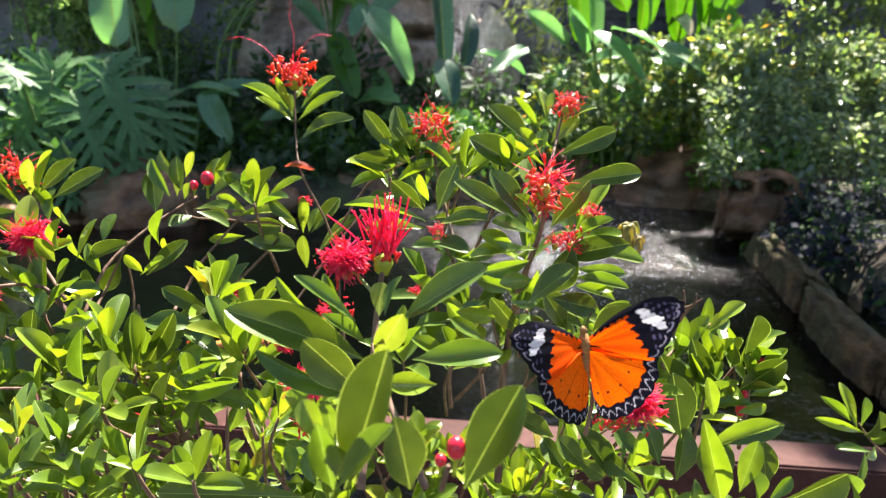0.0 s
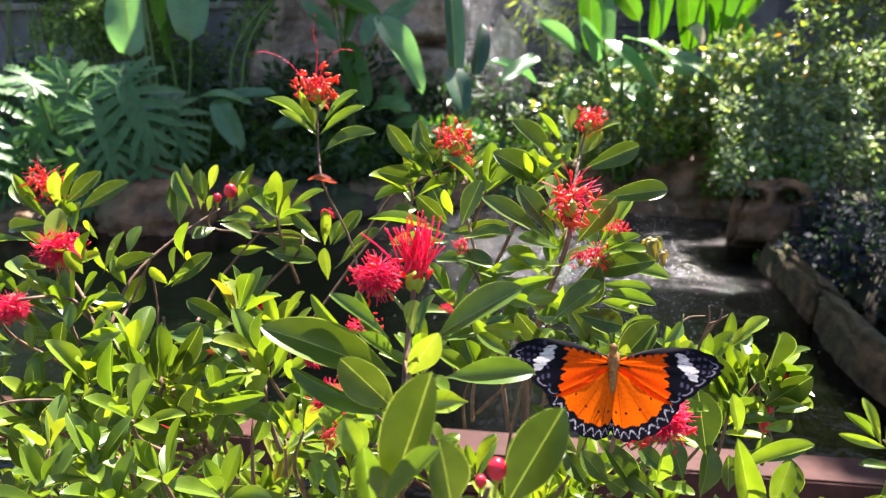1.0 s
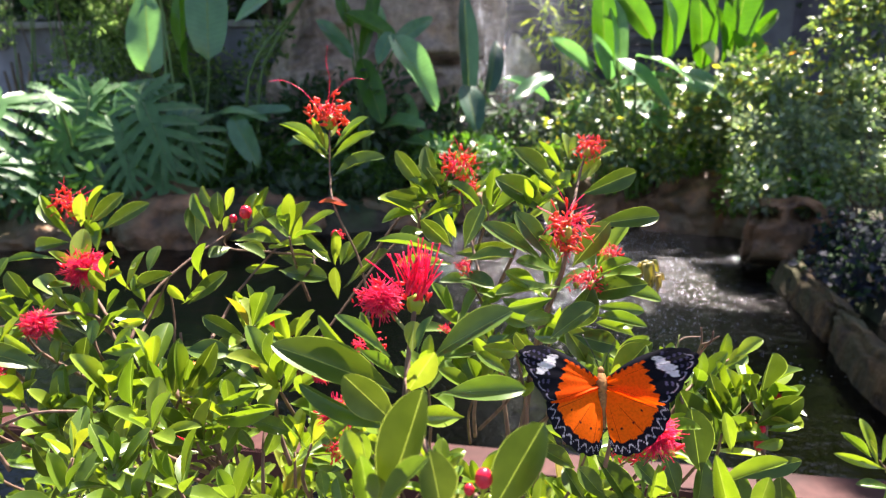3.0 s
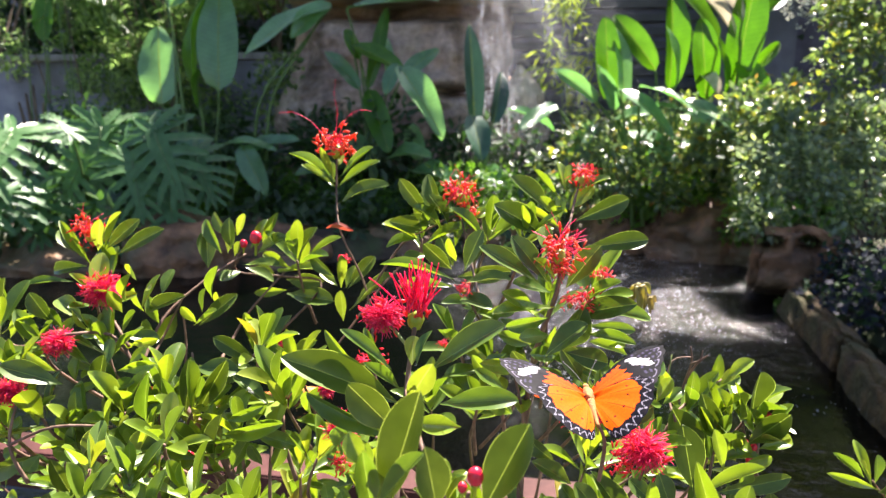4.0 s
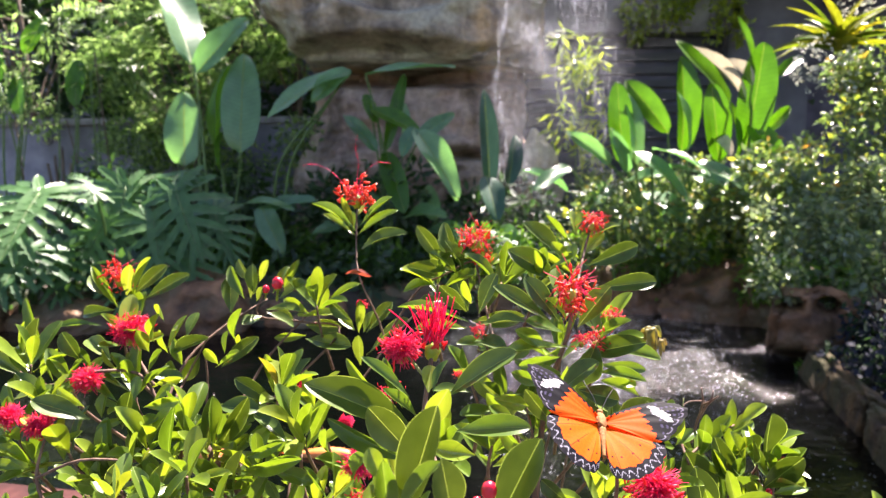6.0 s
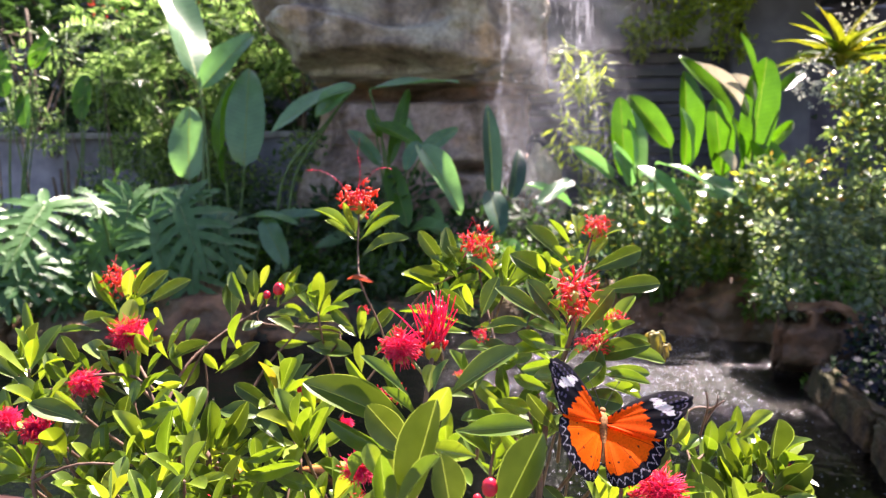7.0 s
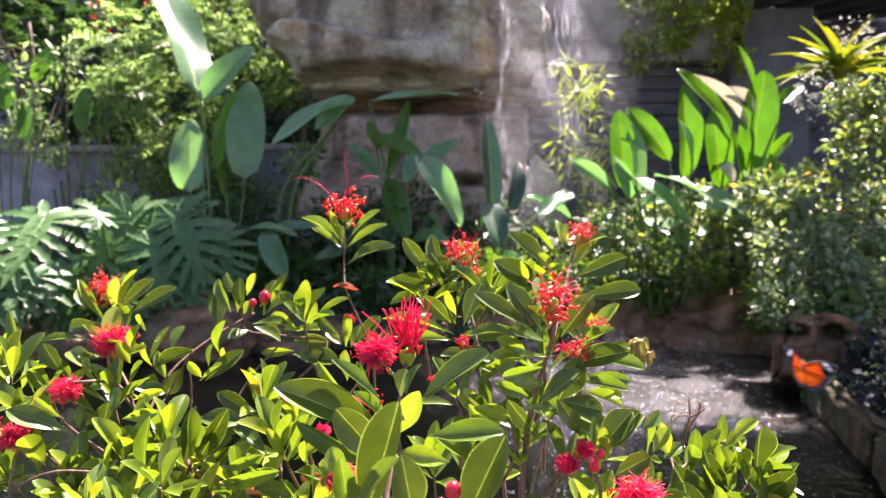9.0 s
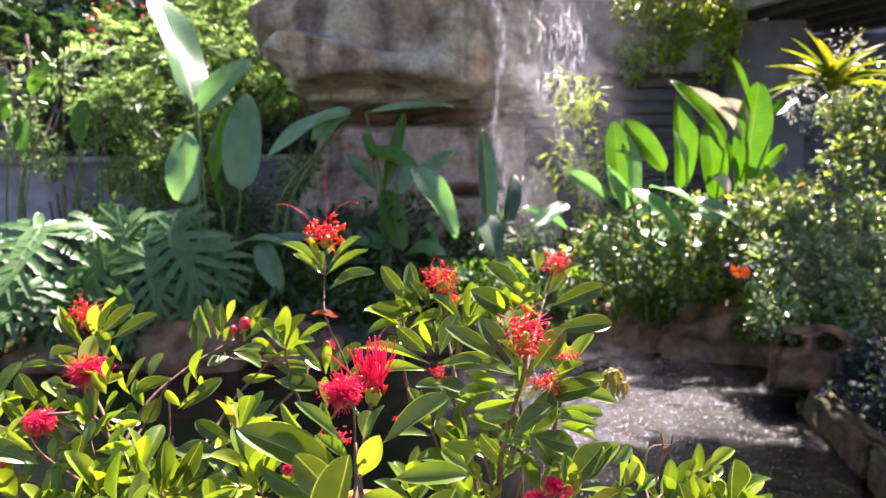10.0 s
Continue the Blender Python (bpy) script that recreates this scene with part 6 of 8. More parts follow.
leaf((0.008, 0.370, 1.385), (0.024, 0.364, 1.394), 0.0074, 5)
leaf((-0.005, 0.370, 1.425), (-0.009, 0.352, 1.442), 0.0056, 31)
leaf((0.056, 0.402, 1.450), (0.030, 0.381, 1.477), 0.0121, 13)
leaf((0.060, 0.402, 1.460), (0.041, 0.382, 1.481), 0.0047, -17)
leaf((0.063, 0.402, 1.466), (0.060, 0.412, 1.484), 0.0067, 18)
leaf((0.066, 0.402, 1.453), (0.081, 0.403, 1.469), 0.0127, -8, True)
leaf((0.071, 0.402, 1.466), (0.092, 0.405, 1.474), 0.0074, -26)
leaf((0.071, 0.402, 1.446), (0.105, 0.413, 1.459), 0.0121, 26)
leaf((0.062, 0.402, 1.450), (0.061, 0.408, 1.461), 0.0067, -19)
leaf((0.063, 0.402, 1.471), (0.066, 0.404, 1.482), 0.0047, 12)
leaf((0.051, 0.402, 1.436), (0.020, 0.392, 1.458), 0.0154, -6)
leaf((0.061, 0.402, 1.446), (0.046, 0.390, 1.463), 0.0067, 8)
leaf((0.066, 0.320, 1.445), (0.100, 0.325, 1.449), 0.0096, 12)
leaf((0.042, 0.320, 1.426), (0.012, 0.303, 1.449), 0.0096, 9)
leaf((0.047, 0.320, 1.426), (0.028, 0.320, 1.451), 0.0107, 19)
leaf((0.047, 0.320, 1.440), (0.045, 0.331, 1.455), 0.0080, 10)
leaf((0.057, 0.320, 1.423), (0.073, 0.316, 1.447), 0.0117, -9)
leaf((0.063, 0.320, 1.408), (0.088, 0.300, 1.421), 0.0112, 14)
leaf((0.066, 0.320, 1.412), (0.079, 0.300, 1.434), 0.0080, -32)
leaf((0.074, 0.320, 1.412), (0.100, 0.310, 1.411), 0.0085, -11)
leaf((0.051, 0.320, 1.426), (0.041, 0.305, 1.443), 0.0059, 26)
leaf((0.051, 0.320, 1.429), (0.053, 0.328, 1.435), 0.0053, 25, True)
leaf((0.069, 0.320, 1.402), (0.095, 0.320, 1.400), 0.0064, 8)
leaf((0.052, 0.320, 1.412), (0.018, 0.298, 1.415), 0.0080, 24)
leaf((0.056, 0.320, 1.388), (0.066, 0.308, 1.413), 0.0139, 18)
leaf((0.049, 0.320, 1.420), (0.029, 0.309, 1.429), 0.0091, 23)
leaf((0.041, 0.320, 1.411), (0.023, 0.301, 1.425), 0.0080, -17)
leaf((0.048, 0.320, 1.406), (0.025, 0.320, 1.399), 0.0080, -27)
leaf((0.070, 0.335, 1.363), (0.057, 0.326, 1.387), 0.0128, 13)
leaf((0.095, 0.335, 1.363), (0.058, 0.343, 1.377), 0.0128, 24)
leaf((0.085, 0.335, 1.356), (0.097, 0.318, 1.383), 0.0151, -4)
leaf((0.055, 0.335, 1.379), (0.039, 0.317, 1.386), 0.0084, -16)
leaf((0.044, 0.335, 1.366), (0.026, 0.339, 1.374), 0.0095, -6)
leaf((0.047, 0.335, 1.360), (0.029, 0.314, 1.387), 0.0095, -32)
leaf((0.107, 0.335, 1.354), (0.104, 0.325, 1.379), 0.0073, 11)
leaf((0.119, 0.335, 1.354), (0.112, 0.324, 1.375), 0.0067, -29)
leaf((0.026, 0.335, 1.379), (0.014, 0.336, 1.371), 0.0073, 22)
leaf((0.040, 0.335, 1.385), (0.022, 0.329, 1.393), 0.0078, -17)
leaf((0.094, 0.335, 1.380), (0.074, 0.317, 1.395), 0.0067, 5)
leaf((0.078, 0.335, 1.392), (0.090, 0.323, 1.390), 0.0073, -6)
leaf((0.116, 0.335, 1.351), (0.128, 0.338, 1.360), 0.0067, -16)
leaf((0.020, 0.335, 1.359), (0.008, 0.314, 1.384), 0.0078, -33)
leaf((0.045, 0.300, 1.391), (0.065, 0.298, 1.411), 0.0130, -26)
leaf((0.056, 0.300, 1.394), (0.077, 0.299, 1.389), 0.0105, 10)
leaf((0.075, 0.300, 1.367), (0.092, 0.301, 1.389), 0.0135, -13)
leaf((0.084, 0.300, 1.355), (0.100, 0.294, 1.368), 0.0095, 0)
leaf((0.076, 0.300, 1.361), (0.078, 0.280, 1.383), 0.0080, 23, True)
leaf((0.067, 0.300, 1.404), (0.086, 0.284, 1.407), 0.0060, -6)
leaf((0.047, 0.300, 1.403), (0.032, 0.284, 1.407), 0.0075, -10)
leaf((0.097, 0.300, 1.380), (0.109, 0.310, 1.386), 0.0065, 19)
leaf((0.103, 0.300, 1.368), (0.111, 0.303, 1.380), 0.0070, -2)
leaf((0.030, 0.300, 1.384), (0.015, 0.278, 1.395), 0.0075, -29)
leaf((0.025, 0.300, 1.372), (0.010, 0.293, 1.386), 0.0075, 16)
leaf((0.028, 0.300, 1.359), (0.016, 0.284, 1.375), 0.0075, -32)
leaf((0.163, 0.400, 1.334), (0.168, 0.397, 1.357), 0.0073, 30)
leaf((0.174, 0.400, 1.342), (0.188, 0.397, 1.356), 0.0093, -24)
leaf((0.170, 0.400, 1.336), (0.180, 0.402, 1.347), 0.0067, -6, True)
leaf((0.167, 0.400, 1.332), (0.186, 0.409, 1.339), 0.0067, 26)
leaf((0.176, 0.360, 1.334), (0.169, 0.341, 1.371), 0.0150, 24)
leaf((0.175, 0.360, 1.315), (0.189, 0.340, 1.344), 0.0132, -5)
leaf((0.164, 0.360, 1.329), (0.156, 0.360, 1.351), 0.0090, 27)
leaf((0.155, 0.360, 1.318), (0.145, 0.352, 1.347), 0.0126, -29)
leaf((0.169, 0.360, 1.330), (0.161, 0.340, 1.356), 0.0102, 16)
leaf((0.149, 0.360, 1.299), (0.127, 0.353, 1.339), 0.0186, -30)
leaf((0.156, 0.360, 1.299), (0.152, 0.368, 1.318), 0.0072, -12)
leaf((0.161, 0.360, 1.300), (0.153, 0.344, 1.330), 0.0078, 29)
leaf((0.182, 0.360, 1.312), (0.202, 0.360, 1.318), 0.0078, -12)
leaf((0.167, 0.360, 1.304), (0.166, 0.356, 1.326), 0.0072, -26)
leaf((0.162, 0.360, 1.314), (0.157, 0.370, 1.328), 0.0072, -23)
leaf((0.172, 0.360, 1.308), (0.157, 0.341, 1.331), 0.0066, -16, True)
leaf((0.135, 0.330, 1.300), (0.126, 0.328, 1.341), 0.0165, -9)
leaf((0.147, 0.330, 1.299), (0.189, 0.329, 1.311), 0.0099, 20)
leaf((0.163, 0.330, 1.318), (0.175, 0.326, 1.326), 0.0072, 26)
leaf((0.151, 0.330, 1.314), (0.142, 0.322, 1.342), 0.0072, 12)
leaf((0.161, 0.330, 1.304), (0.164, 0.326, 1.317), 0.0072, -20)
leaf((0.134, 0.330, 1.275), (0.139, 0.333, 1.304), 0.0126, 3)
leaf((0.162, 0.330, 1.272), (0.156, 0.331, 1.303), 0.0088, -8)
leaf((0.184, 0.330, 1.273), (0.177, 0.327, 1.302), 0.0126, -19)
leaf((0.149, 0.330, 1.279), (0.142, 0.319, 1.308), 0.0094, -25)
leaf((0.124, 0.330, 1.285), (0.117, 0.335, 1.307), 0.0110, -3)
leaf((0.115, 0.330, 1.289), (0.100, 0.336, 1.302), 0.0094, 4)
leaf((0.090, 0.330, 1.295), (0.101, 0.313, 1.290), 0.0110, 32)
leaf((0.100, 0.330, 1.274), (0.078, 0.311, 1.318), 0.0121, -5)
leaf((0.084, 0.330, 1.281), (0.068, 0.332, 1.300), 0.0110, 18)
leaf((0.072, 0.330, 1.280), (0.060, 0.341, 1.294), 0.0099, -5)
leaf((0.065, 0.330, 1.301), (0.044, 0.317, 1.322), 0.0094, 27)
leaf((0.055, 0.330, 1.315), (0.039, 0.332, 1.327), 0.0094, -30)
leaf((0.078, 0.330, 1.288), (0.094, 0.332, 1.276), 0.0099, 0)
leaf((0.041, 0.330, 1.279), (0.028, 0.338, 1.302), 0.0099, -24)
leaf((0.109, 0.330, 1.281), (0.107, 0.310, 1.315), 0.0083, 4)
leaf((0.130, 0.220, 1.343), (0.149, 0.211, 1.363), 0.0114, 35)
leaf((0.111, 0.220, 1.344), (0.094, 0.198, 1.387), 0.0084, 0)
leaf((0.117, 0.220, 1.349), (0.121, 0.220, 1.370), 0.0073, -20)
leaf((0.123, 0.220, 1.344), (0.122, 0.218, 1.359), 0.0073, 20)
leaf((0.101, 0.220, 1.366), (0.118, 0.203, 1.388), 0.0059, -34)
leaf((0.128, 0.220, 1.345), (0.136, 0.223, 1.354), 0.0048, 18)
leaf((0.158, 0.220, 1.345), (0.149, 0.207, 1.365), 0.0048, 12)
leaf((0.281, 0.420, 1.261), (0.260, 0.417, 1.280), 0.0063, 5)
leaf((0.292, 0.420, 1.252), (0.247, 0.400, 1.274), 0.0063, -15)
leaf((0.284, 0.420, 1.263), (0.268, 0.403, 1.283), 0.0056, 27, True)
leaf((0.289, 0.420, 1.257), (0.290, 0.421, 1.278), 0.0091, 0)
leaf((0.292, 0.420, 1.250), (0.291, 0.399, 1.276), 0.0105, 33)
leaf((0.299, 0.420, 1.237), (0.277, 0.424, 1.238), 0.0077, 35)
leaf((0.302, 0.420, 1.241), (0.281, 0.399, 1.246), 0.0070, -21)
leaf((0.297, 0.420, 1.246), (0.295, 0.400, 1.263), 0.0084, -20)
flower((-0.105, 0.482, 1.492), 0.0166, 'top', 847)
flower((-0.006, 0.434, 1.461), 0.0127, 'spider', 366)
flower((0.000, 0.434, 1.445), 0.0089, 'faded', 447)
flower((0.074, 0.402, 1.476), 0.0090, 'spider', 881)
flower((0.052, 0.311, 1.447), 0.0123, 'open', 265)
flower((0.053, 0.315, 1.438), 0.0081, 'spider', 973)
flower((0.075, 0.320, 1.431), 0.0066, 'dark', 975)
flower((0.067, 0.315, 1.418), 0.0081, 'dark', 627)
flower((0.059, 0.315, 1.417), 0.0054, 'dark', 18)
flower((-0.000, 0.364, 1.410), 0.0056, 'dark', 237)
flower((-0.028, 0.240, 1.431), 0.0103, 'ball', 541)
flower((-0.014, 0.237, 1.435), 0.0122, 'brush', 440)
flower((-0.002, 0.235, 1.421), 0.0028, 'dark', 129)
flower((-0.035, 0.260, 1.403), 0.0054, 'dark', 372)
flower((-0.042, 0.260, 1.402), 0.0049, 'dark', 207)
flower((-0.062, 0.270, 1.383), 0.0046, 'ball', 339)
flower((-0.060, 0.291, 1.352), 0.0110, 'ball', 367)
flower((-0.062, 0.291, 1.332), 0.0075, 'dark', 13)
flower((-0.298, 0.457, 1.427), 0.0141, 'spider', 168)
flower((-0.232, 0.363, 1.404), 0.0143, 'ball', 599)
flower((-0.241, 0.329, 1.381), 0.0102, 'ball', 635)
flower((-0.253, 0.300, 1.362), 0.0098, 'ball', 847)
flower((-0.280, 0.310, 1.363), 0.0091, 'ball', 168)
flower((-0.130, 0.400, 1.355), 0.0076, 'ball', 745)
flower((-0.146, 0.410, 1.361), 0.0032, 'dark', 98)
flower((0.091, 0.270, 1.357), 0.0135, 'ball', 275)
flower((0.081, 0.270, 1.349), 0.0079, 'dark', 544)
flower((0.058, 0.275, 1.370), 0.0064, 'ball', 621)
flower((0.066, 0.275, 1.378), 0.0054, 'ball', 176)
bud((0.073, 0.272, 1.377), 0.0023)
leaf((0.076, 0.288, 1.371), (0.077, 0.287, 1.385), 0.0053, -18, True)
leaf((0.074, 0.288, 1.369), (0.079, 0.281, 1.380), 0.0038, 19, True)
flower((0.186, 0.360, 1.334), 0.0031, 'dark', 814)
flower((-0.096, 0.460, 1.405), 0.0047, 'dark', 440)
bud((-0.177, 0.464, 1.415), 0.0032)
bud((-0.167, 0.464, 1.420), 0.0048)
bud((0.014, 0.152, 1.410), 0.0027)
bud((0.010, 0.154, 1.405), 0.0016)
bud((0.178, 0.360, 1.302), 0.0031)
bud((0.174, 0.360, 1.315), 0.0022)
bud((0.072, 0.285, 1.366), 0.0032)
bud((0.169, 0.360, 1.311), 0.0025)
bud((0.178, 0.360, 1.305), 0.0034)
bud((0.179, 0.360, 1.313), 0.0022)
bud((-0.099, 0.460, 1.405), 0.0032)
bud((-0.166, 0.330, 1.310), 0.0028)
curled_leaf((-0.096, 0.447, 1.432), 0.020)
withered_head((0.107, 0.377, 1.409), 0.015)
withered_head((0.114, 0.377, 1.402), 0.009)
branch([(-0.072, 0.440, 1.335), (-0.077, 0.447, 1.383), (-0.095, 0.447, 1.427), (-0.102, 0.465, 1.448), (-0.105, 0.482, 1.481)], 0.0016, 0.0009)
branch([(-0.074, 0.445, 1.384), (-0.049, 0.440, 1.421), (-0.028, 0.436, 1.434), (-0.008, 0.434, 1.445)], 0.0016, 0.0010)
branch([(-0.060, 0.400, 1.253), (-0.068, 0.430, 1.288), (-0.072, 0.440, 1.335)], 0.0040, 0.0020)
branch([(-0.179, 0.460, 1.319), (-0.121, 0.480, 1.376), (-0.150, 0.480, 1.385), (-0.184, 0.464, 1.393), (-0.178, 0.464, 1.412)], 0.0018, 0.0010)
branch([(-0.115, 0.450, 1.321), (-0.094, 0.470, 1.349), (-0.080, 0.480, 1.368), (-0.060, 0.490, 1.390), (-0.041, 0.490, 1.402), (-0.011, 0.480, 1.404)], 0.0016, 0.0010)
branch([(-0.179, 0.380, 1.329), (-0.188, 0.450, 1.337), (-0.176, 0.465, 1.360), (-0.151, 0.485, 1.389)], 0.0022, 0.0012)
branch([(-0.196, 0.340, 1.338), (-0.209, 0.360, 1.353), (-0.227, 0.363, 1.370), (-0.233, 0.363, 1.393)], 0.0026, 0.0014)
branch([(-0.214, 0.370, 1.352), (-0.212, 0.400, 1.375), (-0.195, 0.430, 1.394), (-0.176, 0.464, 1.407)], 0.0020, 0.0010)
branch([(-0.216, 0.360, 1.368), (-0.259, 0.400, 1.394), (-0.294, 0.457, 1.406)], 0.0020, 0.0010)
branch([(-0.193, 0.340, 1.327), (-0.204, 0.345, 1.359), (-0.221, 0.350, 1.379), (-0.241, 0.330, 1.385), (-0.300, 0.370, 1.362), (-0.346, 0.390, 1.370)], 0.0022, 0.0010)
branch([(-0.191, 0.360, 1.330), (-0.212, 0.380, 1.349), (-0.213, 0.400, 1.362), (-0.201, 0.410, 1.389)], 0.0020, 0.0010)
branch([(-0.203, 0.400, 1.320), (-0.208, 0.420, 1.347), (-0.209, 0.420, 1.373)], 0.0016, 0.0010)
branch([(-0.125, 0.330, 1.266), (-0.138, 0.335, 1.285), (-0.157, 0.340, 1.318), (-0.177, 0.345, 1.337), (-0.193, 0.350, 1.355)], 0.0045, 0.0032)
branch([(-0.176, 0.310, 1.279), (-0.180, 0.310, 1.307), (-0.211, 0.320, 1.321), (-0.219, 0.330, 1.329)], 0.0020, 0.0012)
branch([(-0.155, 0.340, 1.329), (-0.173, 0.360, 1.337), (-0.184, 0.380, 1.357)], 0.0020, 0.0012)
branch([(-0.100, 0.330, 1.296), (-0.106, 0.330, 1.321), (-0.107, 0.330, 1.343), (-0.143, 0.400, 1.339)], 0.0024, 0.0014)
branch([(-0.110, 0.310, 1.289), (-0.110, 0.315, 1.316), (-0.111, 0.330, 1.332)], 0.0020, 0.0010)
branch([(-0.017, 0.190, 1.369), (-0.016, 0.210, 1.394), (-0.016, 0.228, 1.411), (-0.014, 0.237, 1.430)], 0.0022, 0.0015)
branch([(-0.015, 0.230, 1.419), (-0.023, 0.236, 1.426), (-0.028, 0.240, 1.430)], 0.0012, 0.0010)
branch([(0.035, 0.330, 1.272), (0.037, 0.340, 1.330), (0.042, 0.330, 1.381), (0.052, 0.320, 1.420), (0.053, 0.312, 1.442)], 0.0038, 0.0014)
branch([(0.053, 0.330, 1.417), (0.062, 0.370, 1.442), (0.070, 0.400, 1.463), (0.074, 0.402, 1.474)], 0.0018, 0.0010)
branch([(0.029, 0.360, 1.296), (0.018, 0.370, 1.365), (0.001, 0.364, 1.407)], 0.0025, 0.0010)
branch([(0.015, 0.380, 1.375), (0.004, 0.410, 1.409), (-0.006, 0.434, 1.445)], 0.0020, 0.0010)
branch([(0.128, 0.350, 1.333), (0.127, 0.370, 1.345), (0.132, 0.380, 1.360), (0.146, 0.385, 1.361)], 0.0014, 0.0006)
branch([(0.127, 0.370, 1.347), (0.130, 0.375, 1.366)], 0.0010, 0.0005)
branch([(0.113, 0.350, 1.303), (0.130, 0.360, 1.332), (0.150, 0.380, 1.338), (0.170, 0.400, 1.340)], 0.0020, 0.0010)
branch([(0.183, 0.360, 1.293), (0.175, 0.360, 1.311), (0.171, 0.360, 1.330)], 0.0020, 0.0010)
branch([(0.074, 0.290, 1.328), (0.075, 0.285, 1.353), (0.069, 0.285, 1.365)], 0.0020, 0.0010)
branch([(0.077, 0.280, 1.350), (0.091, 0.270, 1.350)], 0.0016, 0.0010)
branch([(0.347, 0.450, 1.203), (0.302, 0.420, 1.241), (0.287, 0.420, 1.259)], 0.0016, 0.0008)
branch([(0.036, 0.330, 1.310), (0.037, 0.330, 1.338), (0.029, 0.335, 1.374)], 0.0020, 0.0010)
branch([(-0.241, 0.290, 1.312), (-0.249, 0.290, 1.335), (-0.247, 0.300, 1.361)], 0.0020, 0.0010)
branch([(-0.249, 0.290, 1.335), (-0.221, 0.290, 1.347), (-0.194, 0.300, 1.343)], 0.0016, 0.0010)
branch([(0.010, 0.160, 1.392), (0.012, 0.153, 1.404)], 0.0014, 0.0010)
branch([(0.126, 0.340, 1.351), (0.129, 0.340, 1.364), (0.130, 0.335, 1.377), (0.129, 0.335, 1.386)], 0.0015, 0.0007)
branch([(0.130, 0.340, 1.366), (0.133, 0.335, 1.376), (0.137, 0.330, 1.383)], 0.0014, 0.0006)
branch([(0.130, 0.335, 1.376), (0.133, 0.330, 1.380), (0.134, 0.330, 1.386)], 0.0014, 0.0005)
branch([(0.005, 0.170, 1.385), (-0.010, 0.200, 1.400), (-0.016, 0.220, 1.406)], 0.0020, 0.0015)


# inner leaves and twigs that fill the body of the shrub
fill = random.Random(15)
bm = bmesh.new()
me_src = []
for me in FILL:
    me_src.append((np.array([v.co for v in me.vertices]), [tuple(p.vertices) for p in me.polygons], [p.material_index for p in me.polygons]))
pts, faces, slots = [], [], []


def add_fill(m):
    co, fs, ms = fill.choice(me_src)
    o = len(pts)
    pts.extend([tuple(m @ Vector(c)) for c in co])
    faces.extend([tuple(o + k for k in f) for f in fs])
    slots.extend(ms)


for m in EXTRA:
    if m.translation.y > 0.2:
        add_fill(m)
TWIGS = []


def whorl(at, axis, count, size):
    """A shoot's end: leaves set spirally round it, the small young ones upright, the older ones spreading."""
    axis = axis.normalized()
    u = axis.orthogonal().normalized()
    v = axis.cross(u)
    turn = fill.uniform(0, 6.28)
    for k in range(count):
        s = k / (count - 1)
        lean = radians(12 + 56 * s + fill.uniform(-9, 9))
        a = turn + 2.4 * k + fill.uniform(-0.25, 0.25)
        way = axis * math.cos(lean) + (u * math.cos(a) + v * math.sin(a)) * math.sin(lean)
        length = size * (0.55 + 0.5 * math.sin(math.pi * (0.15 + 0.6 * s))) * fill.uniform(0.85, 1.12)
        base = at - axis * size * 0.3 * s + way * size * 0.05
        add_fill(aim(base, base + way * length, length * fill.uniform(0.29, 0.38), axis, fill.uniform(-14, 14)))
    TWIGS.append([at - axis * size * 1.7 + Vector((fill.uniform(-0.012, 0.012), 0.025, -0.015)), at - axis * size * 0.8, at - axis * size * 0.05])


